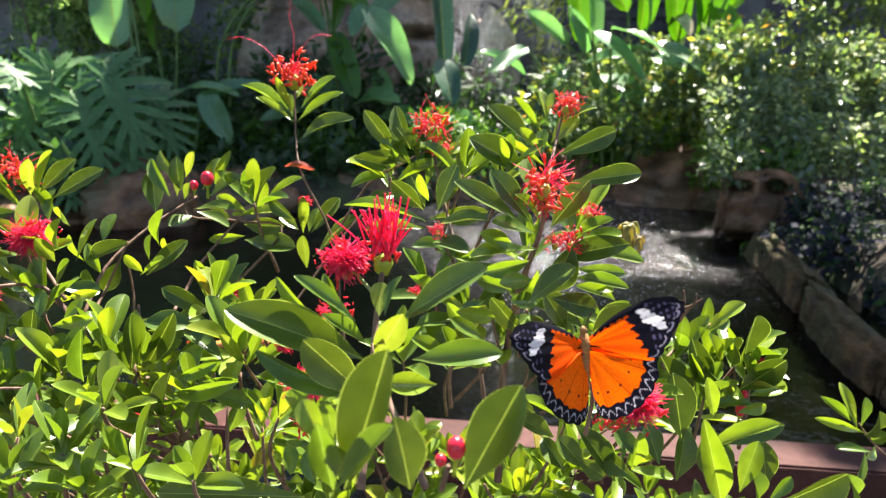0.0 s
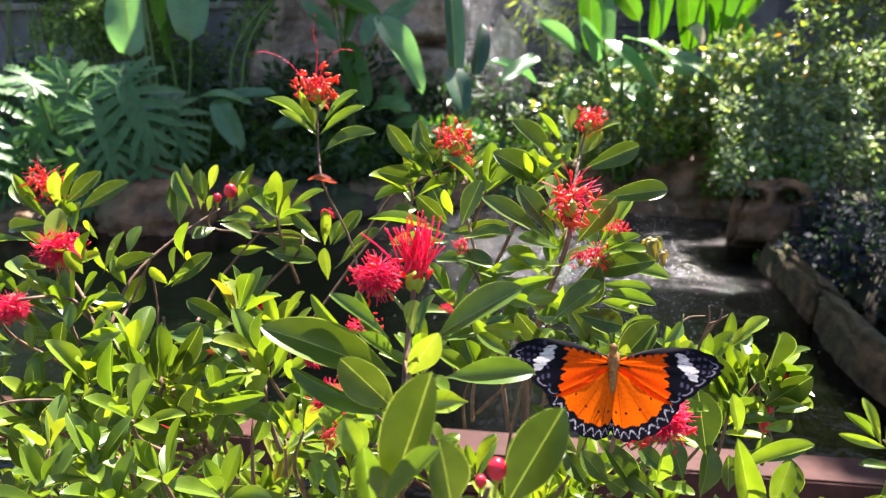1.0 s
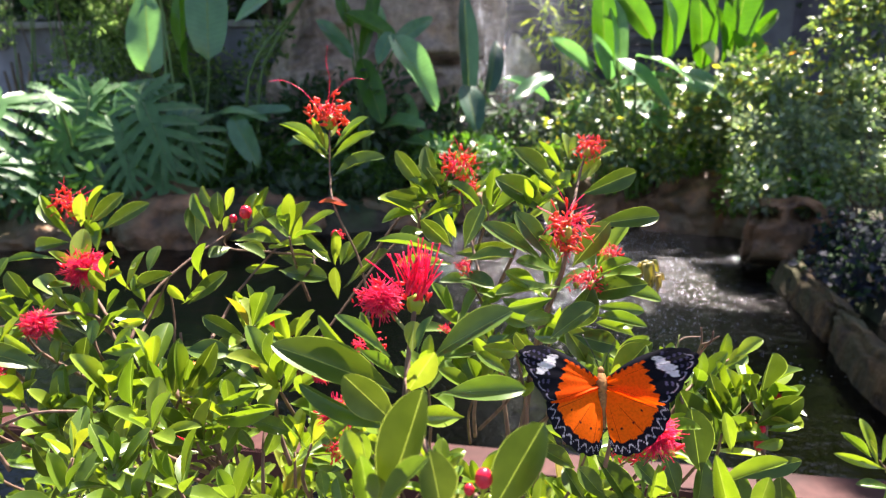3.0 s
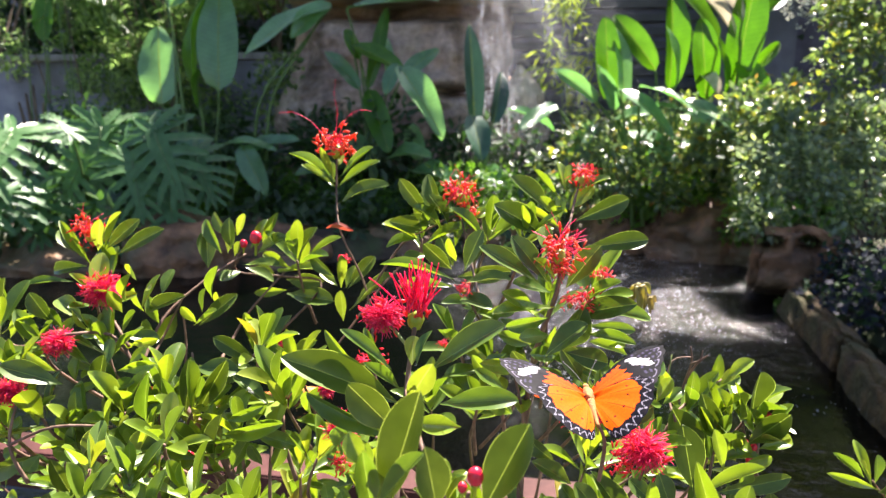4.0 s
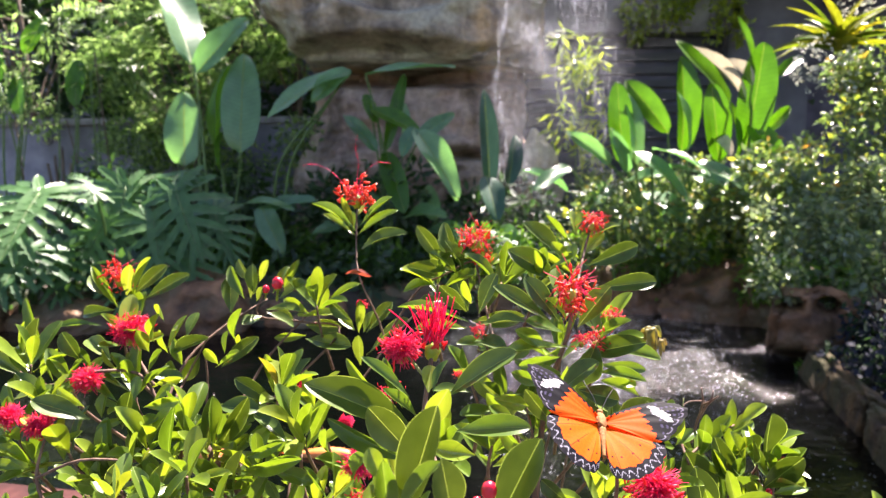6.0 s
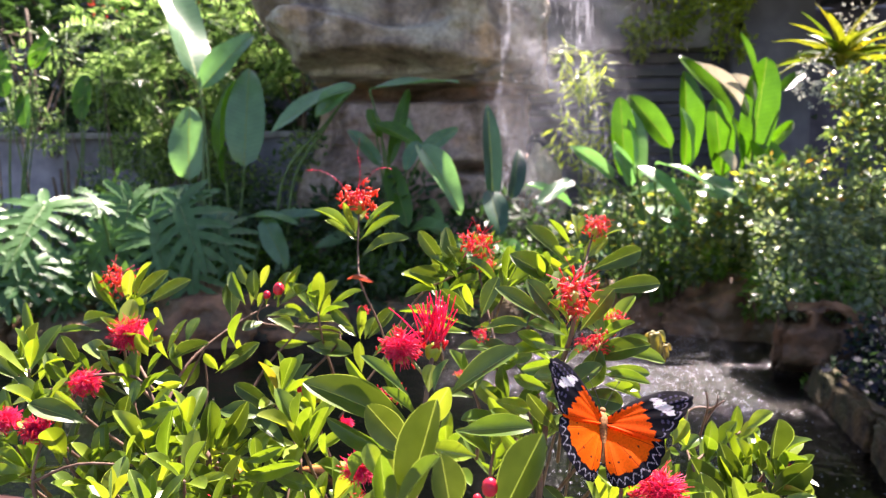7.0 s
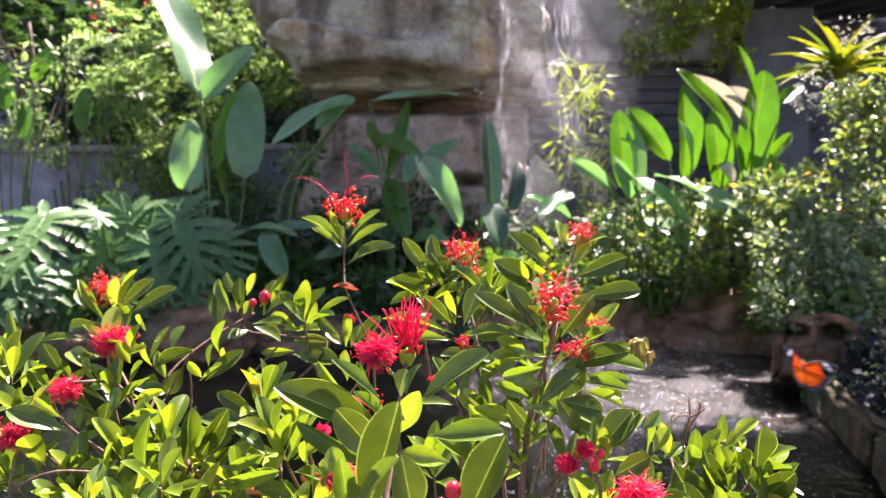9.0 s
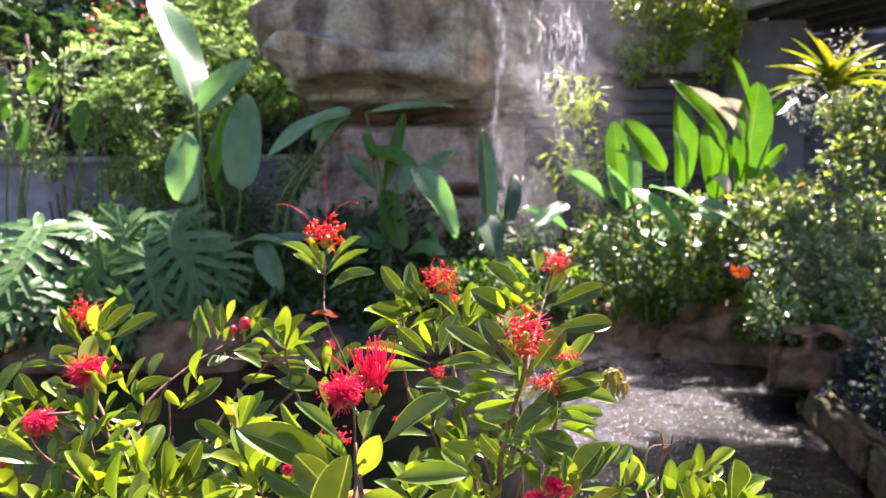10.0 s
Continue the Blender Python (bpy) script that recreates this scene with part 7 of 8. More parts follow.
# the shoots that show at the shrub's face
for x, y, z, count, size in (
    (-0.303, 0.360, 1.381, 8, 0.034),
    (-0.279, 0.340, 1.358, 8, 0.030),
    (-0.241, 0.370, 1.397, 8, 0.028),
    (-0.137, 0.470, 1.402, 8, 0.034),
    (-0.132, 0.370, 1.367, 9, 0.034),
    (-0.110, 0.340, 1.349, 9, 0.034),
    (-0.224, 0.350, 1.369, 9, 0.030),
    (-0.245, 0.310, 1.345, 8, 0.030),
    (-0.266, 0.310, 1.335, 8, 0.028),
    (-0.218, 0.310, 1.333, 9, 0.030),
    (-0.198, 0.320, 1.343, 9, 0.030),
    (-0.184, 0.340, 1.348, 9, 0.032),
    (-0.161, 0.330, 1.341, 9, 0.030),
    (-0.181, 0.310, 1.321, 9, 0.030),
    (-0.151, 0.320, 1.317, 9, 0.030),
    (-0.129, 0.320, 1.332, 9, 0.030),
    (-0.112, 0.380, 1.348, 8, 0.032),
    (-0.080, 0.310, 1.324, 8, 0.030),
    (-0.275, 0.360, 1.366, 8, 0.030),
    (-0.293, 0.330, 1.347, 8, 0.030),
    (0.016, 0.360, 1.364, 8, 0.032),
    (0.035, 0.350, 1.349, 8, 0.032),
    (0.010, 0.330, 1.349, 8, 0.030),
    (0.052, 0.370, 1.361, 8, 0.034),
    (0.089, 0.380, 1.338, 8, 0.032),
    (0.051, 0.370, 1.395, 8, 0.030),
    (-0.005, 0.360, 1.378, 7, 0.030),
    (0.064, 0.340, 1.345, 8, 0.030),
    (-0.034, 0.440, 1.427, 8, 0.034),
    (0.015, 0.420, 1.432, 8, 0.034),
    (-0.001, 0.450, 1.447, 7, 0.030),
    (0.038, 0.400, 1.436, 8, 0.032),
    (0.078, 0.370, 1.410, 8, 0.030),
    (-0.045, 0.300, 1.343, 7, 0.028),
    (0.158, 0.370, 1.324, 9, 0.032),
    (0.179, 0.370, 1.331, 9, 0.032),
    (0.140, 0.370, 1.331, 8, 0.032),
    (0.181, 0.360, 1.323, 8, 0.030),
    (0.152, 0.350, 1.316, 8, 0.030),
    (0.107, 0.330, 1.324, 8, 0.030),
    (-0.272, 0.363, 1.288, 10, 0.030),
    (-0.267, 0.412, 1.258, 9, 0.029),
    (-0.218, 0.372, 1.275, 10, 0.030),
    (-0.183, 0.387, 1.284, 10, 0.030),
    (-0.148, 0.344, 1.298, 10, 0.027),
    (-0.105, 0.354, 1.291, 10, 0.032),
    (-0.089, 0.413, 1.258, 9, 0.032),
    (-0.051, 0.342, 1.297, 9, 0.028),
    (-0.323, 0.417, 1.233, 9, 0.032),
    (-0.259, 0.405, 1.238, 10, 0.029),
    (-0.237, 0.411, 1.230, 10, 0.033),
    (-0.201, 0.385, 1.255, 10, 0.028),
    (-0.160, 0.411, 1.223, 10, 0.028),
    (-0.133, 0.419, 1.226, 9, 0.029),
    (-0.116, 0.419, 1.221, 8, 0.029),
    (-0.062, 0.332, 1.281, 9, 0.032),
    (-0.281, 0.385, 1.232, 8, 0.030),
    (-0.278, 0.413, 1.200, 9, 0.031),
    (-0.183, 0.337, 1.263, 10, 0.031),
    (-0.167, 0.356, 1.236, 9, 0.028),
    (-0.160, 0.358, 1.237, 8, 0.033),
    (-0.127, 0.377, 1.232, 10, 0.033),
    (-0.098, 0.418, 1.212, 10, 0.029),
    (-0.066, 0.414, 1.200, 9, 0.034),
    (-0.253, 0.331, 1.238, 9, 0.034),
    (-0.267, 0.383, 1.199, 8, 0.027),
    (-0.231, 0.391, 1.192, 9, 0.031),
    (-0.201, 0.383, 1.198, 10, 0.027),
    (-0.153, 0.357, 1.218, 10, 0.029),
    (-0.124, 0.363, 1.220, 10, 0.029),
    (-0.093, 0.403, 1.194, 10, 0.032),
    (-0.076, 0.389, 1.197, 9, 0.029),
    (-0.148, 0.270, 1.351, 9, 0.026),
    (-0.156, 0.250, 1.341, 9, 0.026),
    (-0.127, 0.250, 1.336, 9, 0.025),
    (-0.173, 0.240, 1.333, 8, 0.026),
    (-0.101, 0.250, 1.328, 8, 0.026),
    (-0.143, 0.240, 1.328, 9, 0.025),
    (-0.182, 0.260, 1.342, 8, 0.025),
):
    whorl(Vector((x, y, z)), Vector((fill.gauss(0.3 * x, 0.22), fill.gauss(-0.3, 0.2), 1.0)), count - 2, size)
placed = []
tries = 0
while len(placed) < 62 and tries < 6000:
    tries += 1
    x, deep = fill.uniform(-0.44, 0.23), fill.random()
    y = 0.31 + 0.16 * deep
    top = 1.325 - (0.05 if x < -0.05 else 0.0) - 0.05 * math.cos(9 * x) - (0.05 if -0.2 < x < -0.06 else 0.0) - max(0, x - 0.12) * 0.55
    z = top - 0.045 - abs(fill.gauss(0, 0.12)) - (0.04 if -0.3 < x < -0.04 else 0.0) - 0.12 * deep * (0.3 if x > 0 else 1.0)
    at = Vector((x, y, z))
    if all((at - q).length > 0.026 for q in placed):
        placed.append(at)
        whorl(at, Vector((fill.gauss(0.25 * x, 0.35), fill.gauss(-0.25, 0.3), 1.0)), fill.randint(6, 10), fill.uniform(0.026, 0.038))
for i in range(60):
    at = Vector((fill.uniform(-0.42, 0.16), fill.uniform(0.37, 0.52), fill.uniform(1.08, 1.25)))
    whorl(at, Vector((fill.gauss(0, 0.35), fill.gauss(-0.35, 0.3), 1.0)), fill.randint(5, 8), fill.uniform(0.03, 0.042))
for i in range(24):
    at = Vector((fill.uniform(-0.05, 0.2), fill.uniform(0.37, 0.5), fill.uniform(1.1, 1.34)))
    at.z -= max(0.0, at.x - 0.1) * 0.7
    whorl(at, Vector((fill.gauss(0.2, 0.35), fill.gauss(-0.3, 0.3), 1.0)), fill.randint(6, 9), fill.uniform(0.03, 0.042))
me = bpy.data.meshes.new("mesh")
me.from_pydata(pts, [], faces)
me.materials.append(SHRUB_FILL), me.materials.append(MIDRIB)
me.polygons.foreach_set("material_index", slots)
me.polygons.foreach_set("use_smooth", [True] * len(faces))
put("inner_leaves", me, shrub, None, "dense inner leaves", "stuff")
bm = bmesh.new()
for i in range(9):
    x = fill.uniform(-0.4, 0.2)
    a = Vector((x, fill.uniform(0.36, 0.5), fill.uniform(1.2, 1.34)))
    b = Vector((x * 0.5, 0.5, fill.uniform(0.85, 1.05)))
    tube(bm, [b, a.lerp(b, 0.5) + Vector((fill.uniform(-0.03, 0.03), 0, 0)), a], 0.0018, 0.0009, 5)
for pts in TWIGS:
    tube(bm, pts, 0.0014, 0.0008, 5)
part("twig_mass", bm, TWIG, shrub, kind="stuff")
for x, y, z in ((-0.24, 0.42, 1.2), (-0.1, 0.48, 1.15), (0.03, 0.4, 1.2), (0.12, 0.45, 1.15), (0.24, 0.46, 1.1), (-0.02, 0.3, 1.25)):
    part("stem", tube(bmesh.new(), [(x * 0.2, 0.52 + y * 0.05, -0.02), (x * 0.5, 0.5, 0.5), (x * 0.8, (y + 0.5) / 2, 0.9), (x, y, z)], 0.011, 0.004, 8), TWIG, shrub)

# ---- koi, falling water, butterfly ----
def koi(at, turn, size):
    k = thing("koi", at, "orange koi swimming just under the water", "fish", "koi")
    PLACE[k] = pose(*at, 0, 0, turn)
    k.matrix_basis = PLACE[k]
    def add(name, bm):
        ob = part(name, bm, KOI, None)
        ob.parent = k
        return ob
    bm = bmesh.new()
    tube(bm, [(0, -size * 0.5, 0), (0, -size * 0.35, 0.0), (0, 0, 0.0), (0, size * 0.3, 0), (0, size * 0.5, 0)], size * 0.12, size * 0.05, 10)
    for v in bm.verts:
        q = v.co.y / size
        f = 1.25 * math.cos(min(abs(q + 0.12) * 2.6, 1.5)) + 0.15
        v.co.x *= f
        v.co.z *= f * 1.1
    add("body", bm)
    bm = bmesh.new()
    for s in (-1, 1):
        vs = [bm.verts.new(p) for p in ((0, size * 0.45, 0), (s * size * 0.03, size * 0.72, size * 0.1), (s * size * 0.01, size * 0.66, -size * 0.06))]
        bm.faces.new(vs)
    add("tail", bm)
    for s in (-1, 1):
        bm = bmesh.new()
        vs = [bm.verts.new(p) for p in ((s * size * 0.1, -size * 0.2, 0), (s * size * 0.26, -size * 0.1, -0.01), (s * size * 0.2, -size * 0.03, -0.01), (s * size * 0.09, -size * 0.12, 0))]
        bm.faces.new(vs)
        add("fin", bm)
    return k


koi_a = koi((-1.38, 2.55, POND + 0.002), 70, 0.3)
koi_b = koi((-0.98, 2.6, POND + 0.002), 100, 0.28)


def streaks(name, n, x0, x1, y, z0, z1, length, seed, material, parent=None, label="", thick=0.006, spread=0.5, deep=0.1):
    """Very many short falling streaks and drops, joined; they thin out downwards and sideways."""
    rng = np.random.default_rng(seed)
    x = x0 + (x1 - x0) * (0.5 + spread * rng.normal(size=n) * 0.5)
    z = z1 - (z1 - z0) * rng.random(n) ** 1.25
    x += 0.05 * np.sin(z * 5 + x * 9)
    yy = y + rng.normal(size=n) * deep
    l = length * (0.3 + 1.1 * rng.random(n) ** 2)
    r = thick * (0.4 + 0.8 * rng.random(n))
    p = np.stack([x, yy, z], 1)
    rows = [p + np.stack([0 * l, 0 * l, l], 1), p]
    for a in (0.3, 2.4, 4.5):
        rows.append(p + np.stack([r * math.cos(a), r * math.sin(a), l * 0.25], 1))
    pts = np.stack(rows, 1).reshape(-1, 3)
    o = np.arange(n)[:, None] * 5
    f = np.concatenate([o + np.array(q) for q in ((2, 3, 0), (3, 4, 0), (4, 2, 0), (3, 2, 1), (4, 3, 1), (2, 4, 1))], 0)
    me = bpy.data.meshes.new("mesh")
    fill_mesh(me, pts, f)
    me.materials.append(material)
    return put(name, me, parent, None, label, "stuff")


fall = thing("waterfall", (0.5, 6.7, 0.3), "thin waterfall breaking into bright spray before the cliff", "waterfall")
streaks("stream", 130, -0.15, -0.06, 6.7, 0.35, 4.8, 0.22, 1, SPRAY, fall, "narrow falling stream", 0.0035)
streaks("stream", 170, 0.4, 0.7, 6.75, 2.3, 4.8, 0.16, 2, SPRAY, fall, "broad falling stream", 0.0024, 0.5)
streaks("spray", 56000, 0.0, 1.1, 6.72, 1.2, 4.8, 0.008, 13, MIST, fall, "fine spray round the broad stream", 0.0026, 0.7)
streaks("spray", 22000, -0.4, 0.4, 6.72, 0.5, 4.8, 0.008, 3, MIST, fall, "fine spray round the streams", 0.0026, 0.7)
streaks("splash", 2500, -0.3, 0.9, 6.2, 0.3, 0.85, 0.02, 4, SPRAY, fall, "splashing drops on the pond", 0.004, 0.6)
streaks("spray", 9000, -0.1, 1.5, 4.7, 0.33, 0.55, 0.005, 14, MIST, fall, "low drifting mist over the stirred water", 0.0017, 0.55, 0.5)
streaks("spray", 34000, -0.1, 0.75, 6.4, 0.5, 2.9, 0.008, 15, MIST, fall, "veil of mist under the broad stream", 0.0026, 0.75)
# white flecks added as painted sun glints on the water, besides some foam
rng = random.Random(88)
bm = bmesh.new()
for i in range(2600):
    x, y = rng.gauss(0.85, 0.4), rng.uniform(2.6, 5.6)
    x += (y - 4.2) * 0.12
    if x > 1.5:
        continue
    r = rng.uniform(0.0012, 0.0055)
    ring = [bm.verts.new((x + r * math.cos(a) * rng.uniform(0.7, 1.3), y + r * 1.4 * math.sin(a), POND + 0.013)) for a in (0, 1.05, 2.1, 3.14, 4.2, 5.2)]
    top = bm.verts.new((x, y, POND + 0.013 + r * 0.5))
    for k in range(6):
        bm.faces.new((ring[k], ring[(k + 1) % 6], top))
foam = tagged(put("foam", mesh_of(bm, SPRAY), None, None, "", "stuff"), "white flecks standing in for sun glints, and some foam, on the pond", "foam")
drops = []
for i in range(10):
    d = thing("falling_drops", (0, 0, 0), "cluster of falling water drops", "water drops", "falling drops")
    x = 0.0 + 0.11 * i
    streaks("spray", 60, x - 0.12, x + 0.12, 6.66, 0.0, 0.8, 0.14, 100 + i, SPRAY, d, "", 0.0035)
    drops.append(d)


def wing_mesh(edge, root, kind):
    """A wing as a fan of fine rows from its root to its edge, coloured by its scales' pattern."""
    edge = [Vector((*p, 0)) * 0.01 for p in edge]
    root = Vector((*root, 0)) * 0.01
    line = []
    for i in range(len(edge) - 1):
        a, b, c, d = edge[max(i - 1, 0)], edge[i], edge[i + 1], edge[min(i + 2, len(edge) - 1)]
        for k in range(18):
            t = k / 18
            line.append(0.5 * ((2 * b) + (c - a) * t + (2 * a - 5 * b + 4 * c - d) * t * t + (3 * b - a - 3 * c + d) * t ** 3))
    line.append(edge[-1])
    n, rows = len(line), 64
    bm = bmesh.new()
    lay = bm.loops.layers.color.new("scales")
    grid, tone = [], {}
    orange, red, vein, black, white, violet = (1.0, 0.42, 0.008), (1.0, 0.36, 0.002), (0.4, 0.09, 0.01), (0.07, 0.065, 0.105), (0.88, 0.86, 0.9), (0.3, 0.28, 0.4)
    for i, e in enumerate(line):
        u = i / (n - 1)
        col = []
        scallop = abs(math.sin(u * math.pi * 13))
        for j in range(rows + 1):
            v = j / rows
            reach = 1.0 - (0.025 * (1 - scallop) if v > 0.5 else 0)
            p = root.lerp(e, v * reach)
            p.z = 0.0012 * math.sin(v * 3) + 0.00015 * math.sin(u * 40) * v
            vert = bm.verts.new(p)
            jag = 0.03 * math.sin(u * 61) + 0.02 * math.sin(u * 113 + 1)
            q = p * 100
            ax, jag2 = abs(q.x), 0.09 * math.sin(q.y * 17) + 0.05 * math.sin(q.y * 31 + 1)
            if kind == "fore":
                inner = ax < 1.95 - 0.3 * (q.y - 0.5) + jag2 and q.y < 0.22 + 0.34 * ax + 0.05 * math.sin(ax * 21) + 0.03 * math.sin(ax * 47)
                c = red if inner else black
                t = max(0.0, min(1.0, (1.0 - q.y) / 0.95))
                off = abs(ax - (2.46 + 0.72 * t))
                broad = 0.33 * math.sin(math.pi * min(max(t, 0.03), 0.97)) ** 0.5 + 0.045 * math.sin(q.y * 13 + 1.3) + 0.03 * math.sin(q.y * 29)
                if 0.0 <= (1.0 - q.y) / 0.95 <= 1.0 and off + 0.03 * math.sin(ax * 40) < broad and v < 0.95 and abs((t * 3.3 + 0.2) % 1 - 0.5) > 0.02:
                    c = white
                if not inner and c == black:
                    if 0.90 + 0.03 * scallop < v < 0.922 + 0.03 * scallop and scallop > 0.25 and u > 0.3:
                        c = (0.55, 0.52, 0.62)
                    elif v < 0.9 and math.sin(u * 95) + math.sin(ax * 26) > 0.9 and ax > 2.6:
                        c = violet
                if inner and abs(math.sin(u * math.pi * 7)) < 0.04 and v > 0.25:
                    c = vein
                if u > 0.97 and v > 0.25:
                    c = vein
            else:
                limit = 0.8 + 0.4 * jag
                c = orange if v < limit else ((0.09, 0.083, 0.135) if math.sin(u * 130) + math.sin(v * 210) > 0.2 else black)
                line_at = 0.96 - 0.11 * abs(math.sin(u * math.pi * 19))
                if u > 0.14 and v > limit and line_at < v < line_at + 0.02:
                    c = (0.72, 0.7, 0.78)
                if abs(v - 0.62) < 0.018 and 0.2 < u < 0.8 and abs(((u * 9) % 1) - 0.5) < 0.1:
                    c = black
                if v < limit and abs(math.sin(u * math.pi * 6)) < 0.03 and v > 0.3:
                    c = (0.7, 0.2, 0.01)
                if u < 0.16 and v > 0.65:
                    c = (0.16, 0.06, 0.04)
                if u > 0.9:
                    c = (0.8, 0.33, 0.06) if v < 0.85 else c
            tone[vert] = (*c, 1)
            col.append(vert)
        grid.append(col)
    for a, b in zip(grid, grid[1:]):
        for j in range(rows):
            if (a[j].co - b[j].co).length < 1e-7:
                f = bm.faces.new((a[j], a[j + 1], b[j + 1]))
            else:
                f = bm.faces.new((a[j], a[j + 1], b[j + 1], b[j]))
            for lp in f.loops:
                lp[lay] = tone[lp.vert]
    return mesh_of(bm, WING)


butterfly = thing("butterfly", (0, 0, 0), "orange butterfly with black white-banded wing tips and scalloped borders", "butterfly")


def own(name, me, label=""):
    ob = new(name, me)
    ob.parent = butterfly
    return tagged(ob, label)


own("thorax", mesh_of(blob(bmesh.new(), (0, 0.001, 0.0005), (0.0025, 0.0052, 0.0025), 3, 0.15, 3.0), FUR), "furry orange-brown thorax")
own("head", mesh_of(blob(bmesh.new(), (0, 0.0068, 0.0005), (0.0016, 0.0017, 0.0015), 2), FUR))
bm = bmesh.new()
tube(bm, [(0, -0.003, 0), (0, -0.008, -0.0002), (0, -0.013, -0.0006), (0, -0.018, -0.001)], 0.0021, 0.0008, 10)
own("abdomen", mesh_of(bm, FUR), "slender ringed abdomen")
for s in (-1, 1):
    bm = tube(bmesh.new(), [(0.0008 * s, 0.008, 0.001), (0.004 * s, 0.015, 0.003), (0.0075 * s, 0.021, 0.004)], 0.0002, 0.00015, 5)
    blob(bm, (0.0076 * s, 0.0212, 0.004), (0.0005, 0.0009, 0.0005), 1)
    own("antenna", mesh_of(bm, BLACK))
    for k in range(3):
        own("leg", mesh_of(tube(bmesh.new(), [(0.001 * s, 0.003 - 0.003 * k, -0.001), (0.004 * s, 0.004 - 0.004 * k, -0.003), (0.005 * s, 0.005 - 0.005 * k, -0.008)], 0.0003, 0.0002, 4), BLACK))
FORE = [(0.15, 0.25), (1.3, 0.92), (2.6, 1.3), (3.6, 1.26), (4.15, 0.95), (4.12, 0.58), (3.72, 0.08), (3.25, -0.5), (2.78, -0.96), (2.35, -1.04), (1.6, -0.84), (0.9, -0.5), (0.12, -0.15)]
HIND = [(0.12, 0.1), (1.4, -0.05), (2.4, -0.45), (2.75, -1.1), (2.5, -1.85), (1.9, -2.5), (1.15, -2.9), (0.5, -2.95), (0.12, -2.5), (0.1, -1.2), (0.08, -0.4)]
wings = {}
for side, s in (("left", -1), ("right", 1)):
    for which, edge, root in (("fore", FORE, (0.1, 0.05)), ("hind", HIND, (0.1, -0.2))):
        me = wing_mesh([(s * x, y) for x, y in edge], (s * root[0], root[1]), which)
        wings[side, which] = own("forewing" if which == "fore" else "hindwing", me, "black-tipped forewing with a white band" if which == "fore" else "orange hindwing with a scalloped black border")


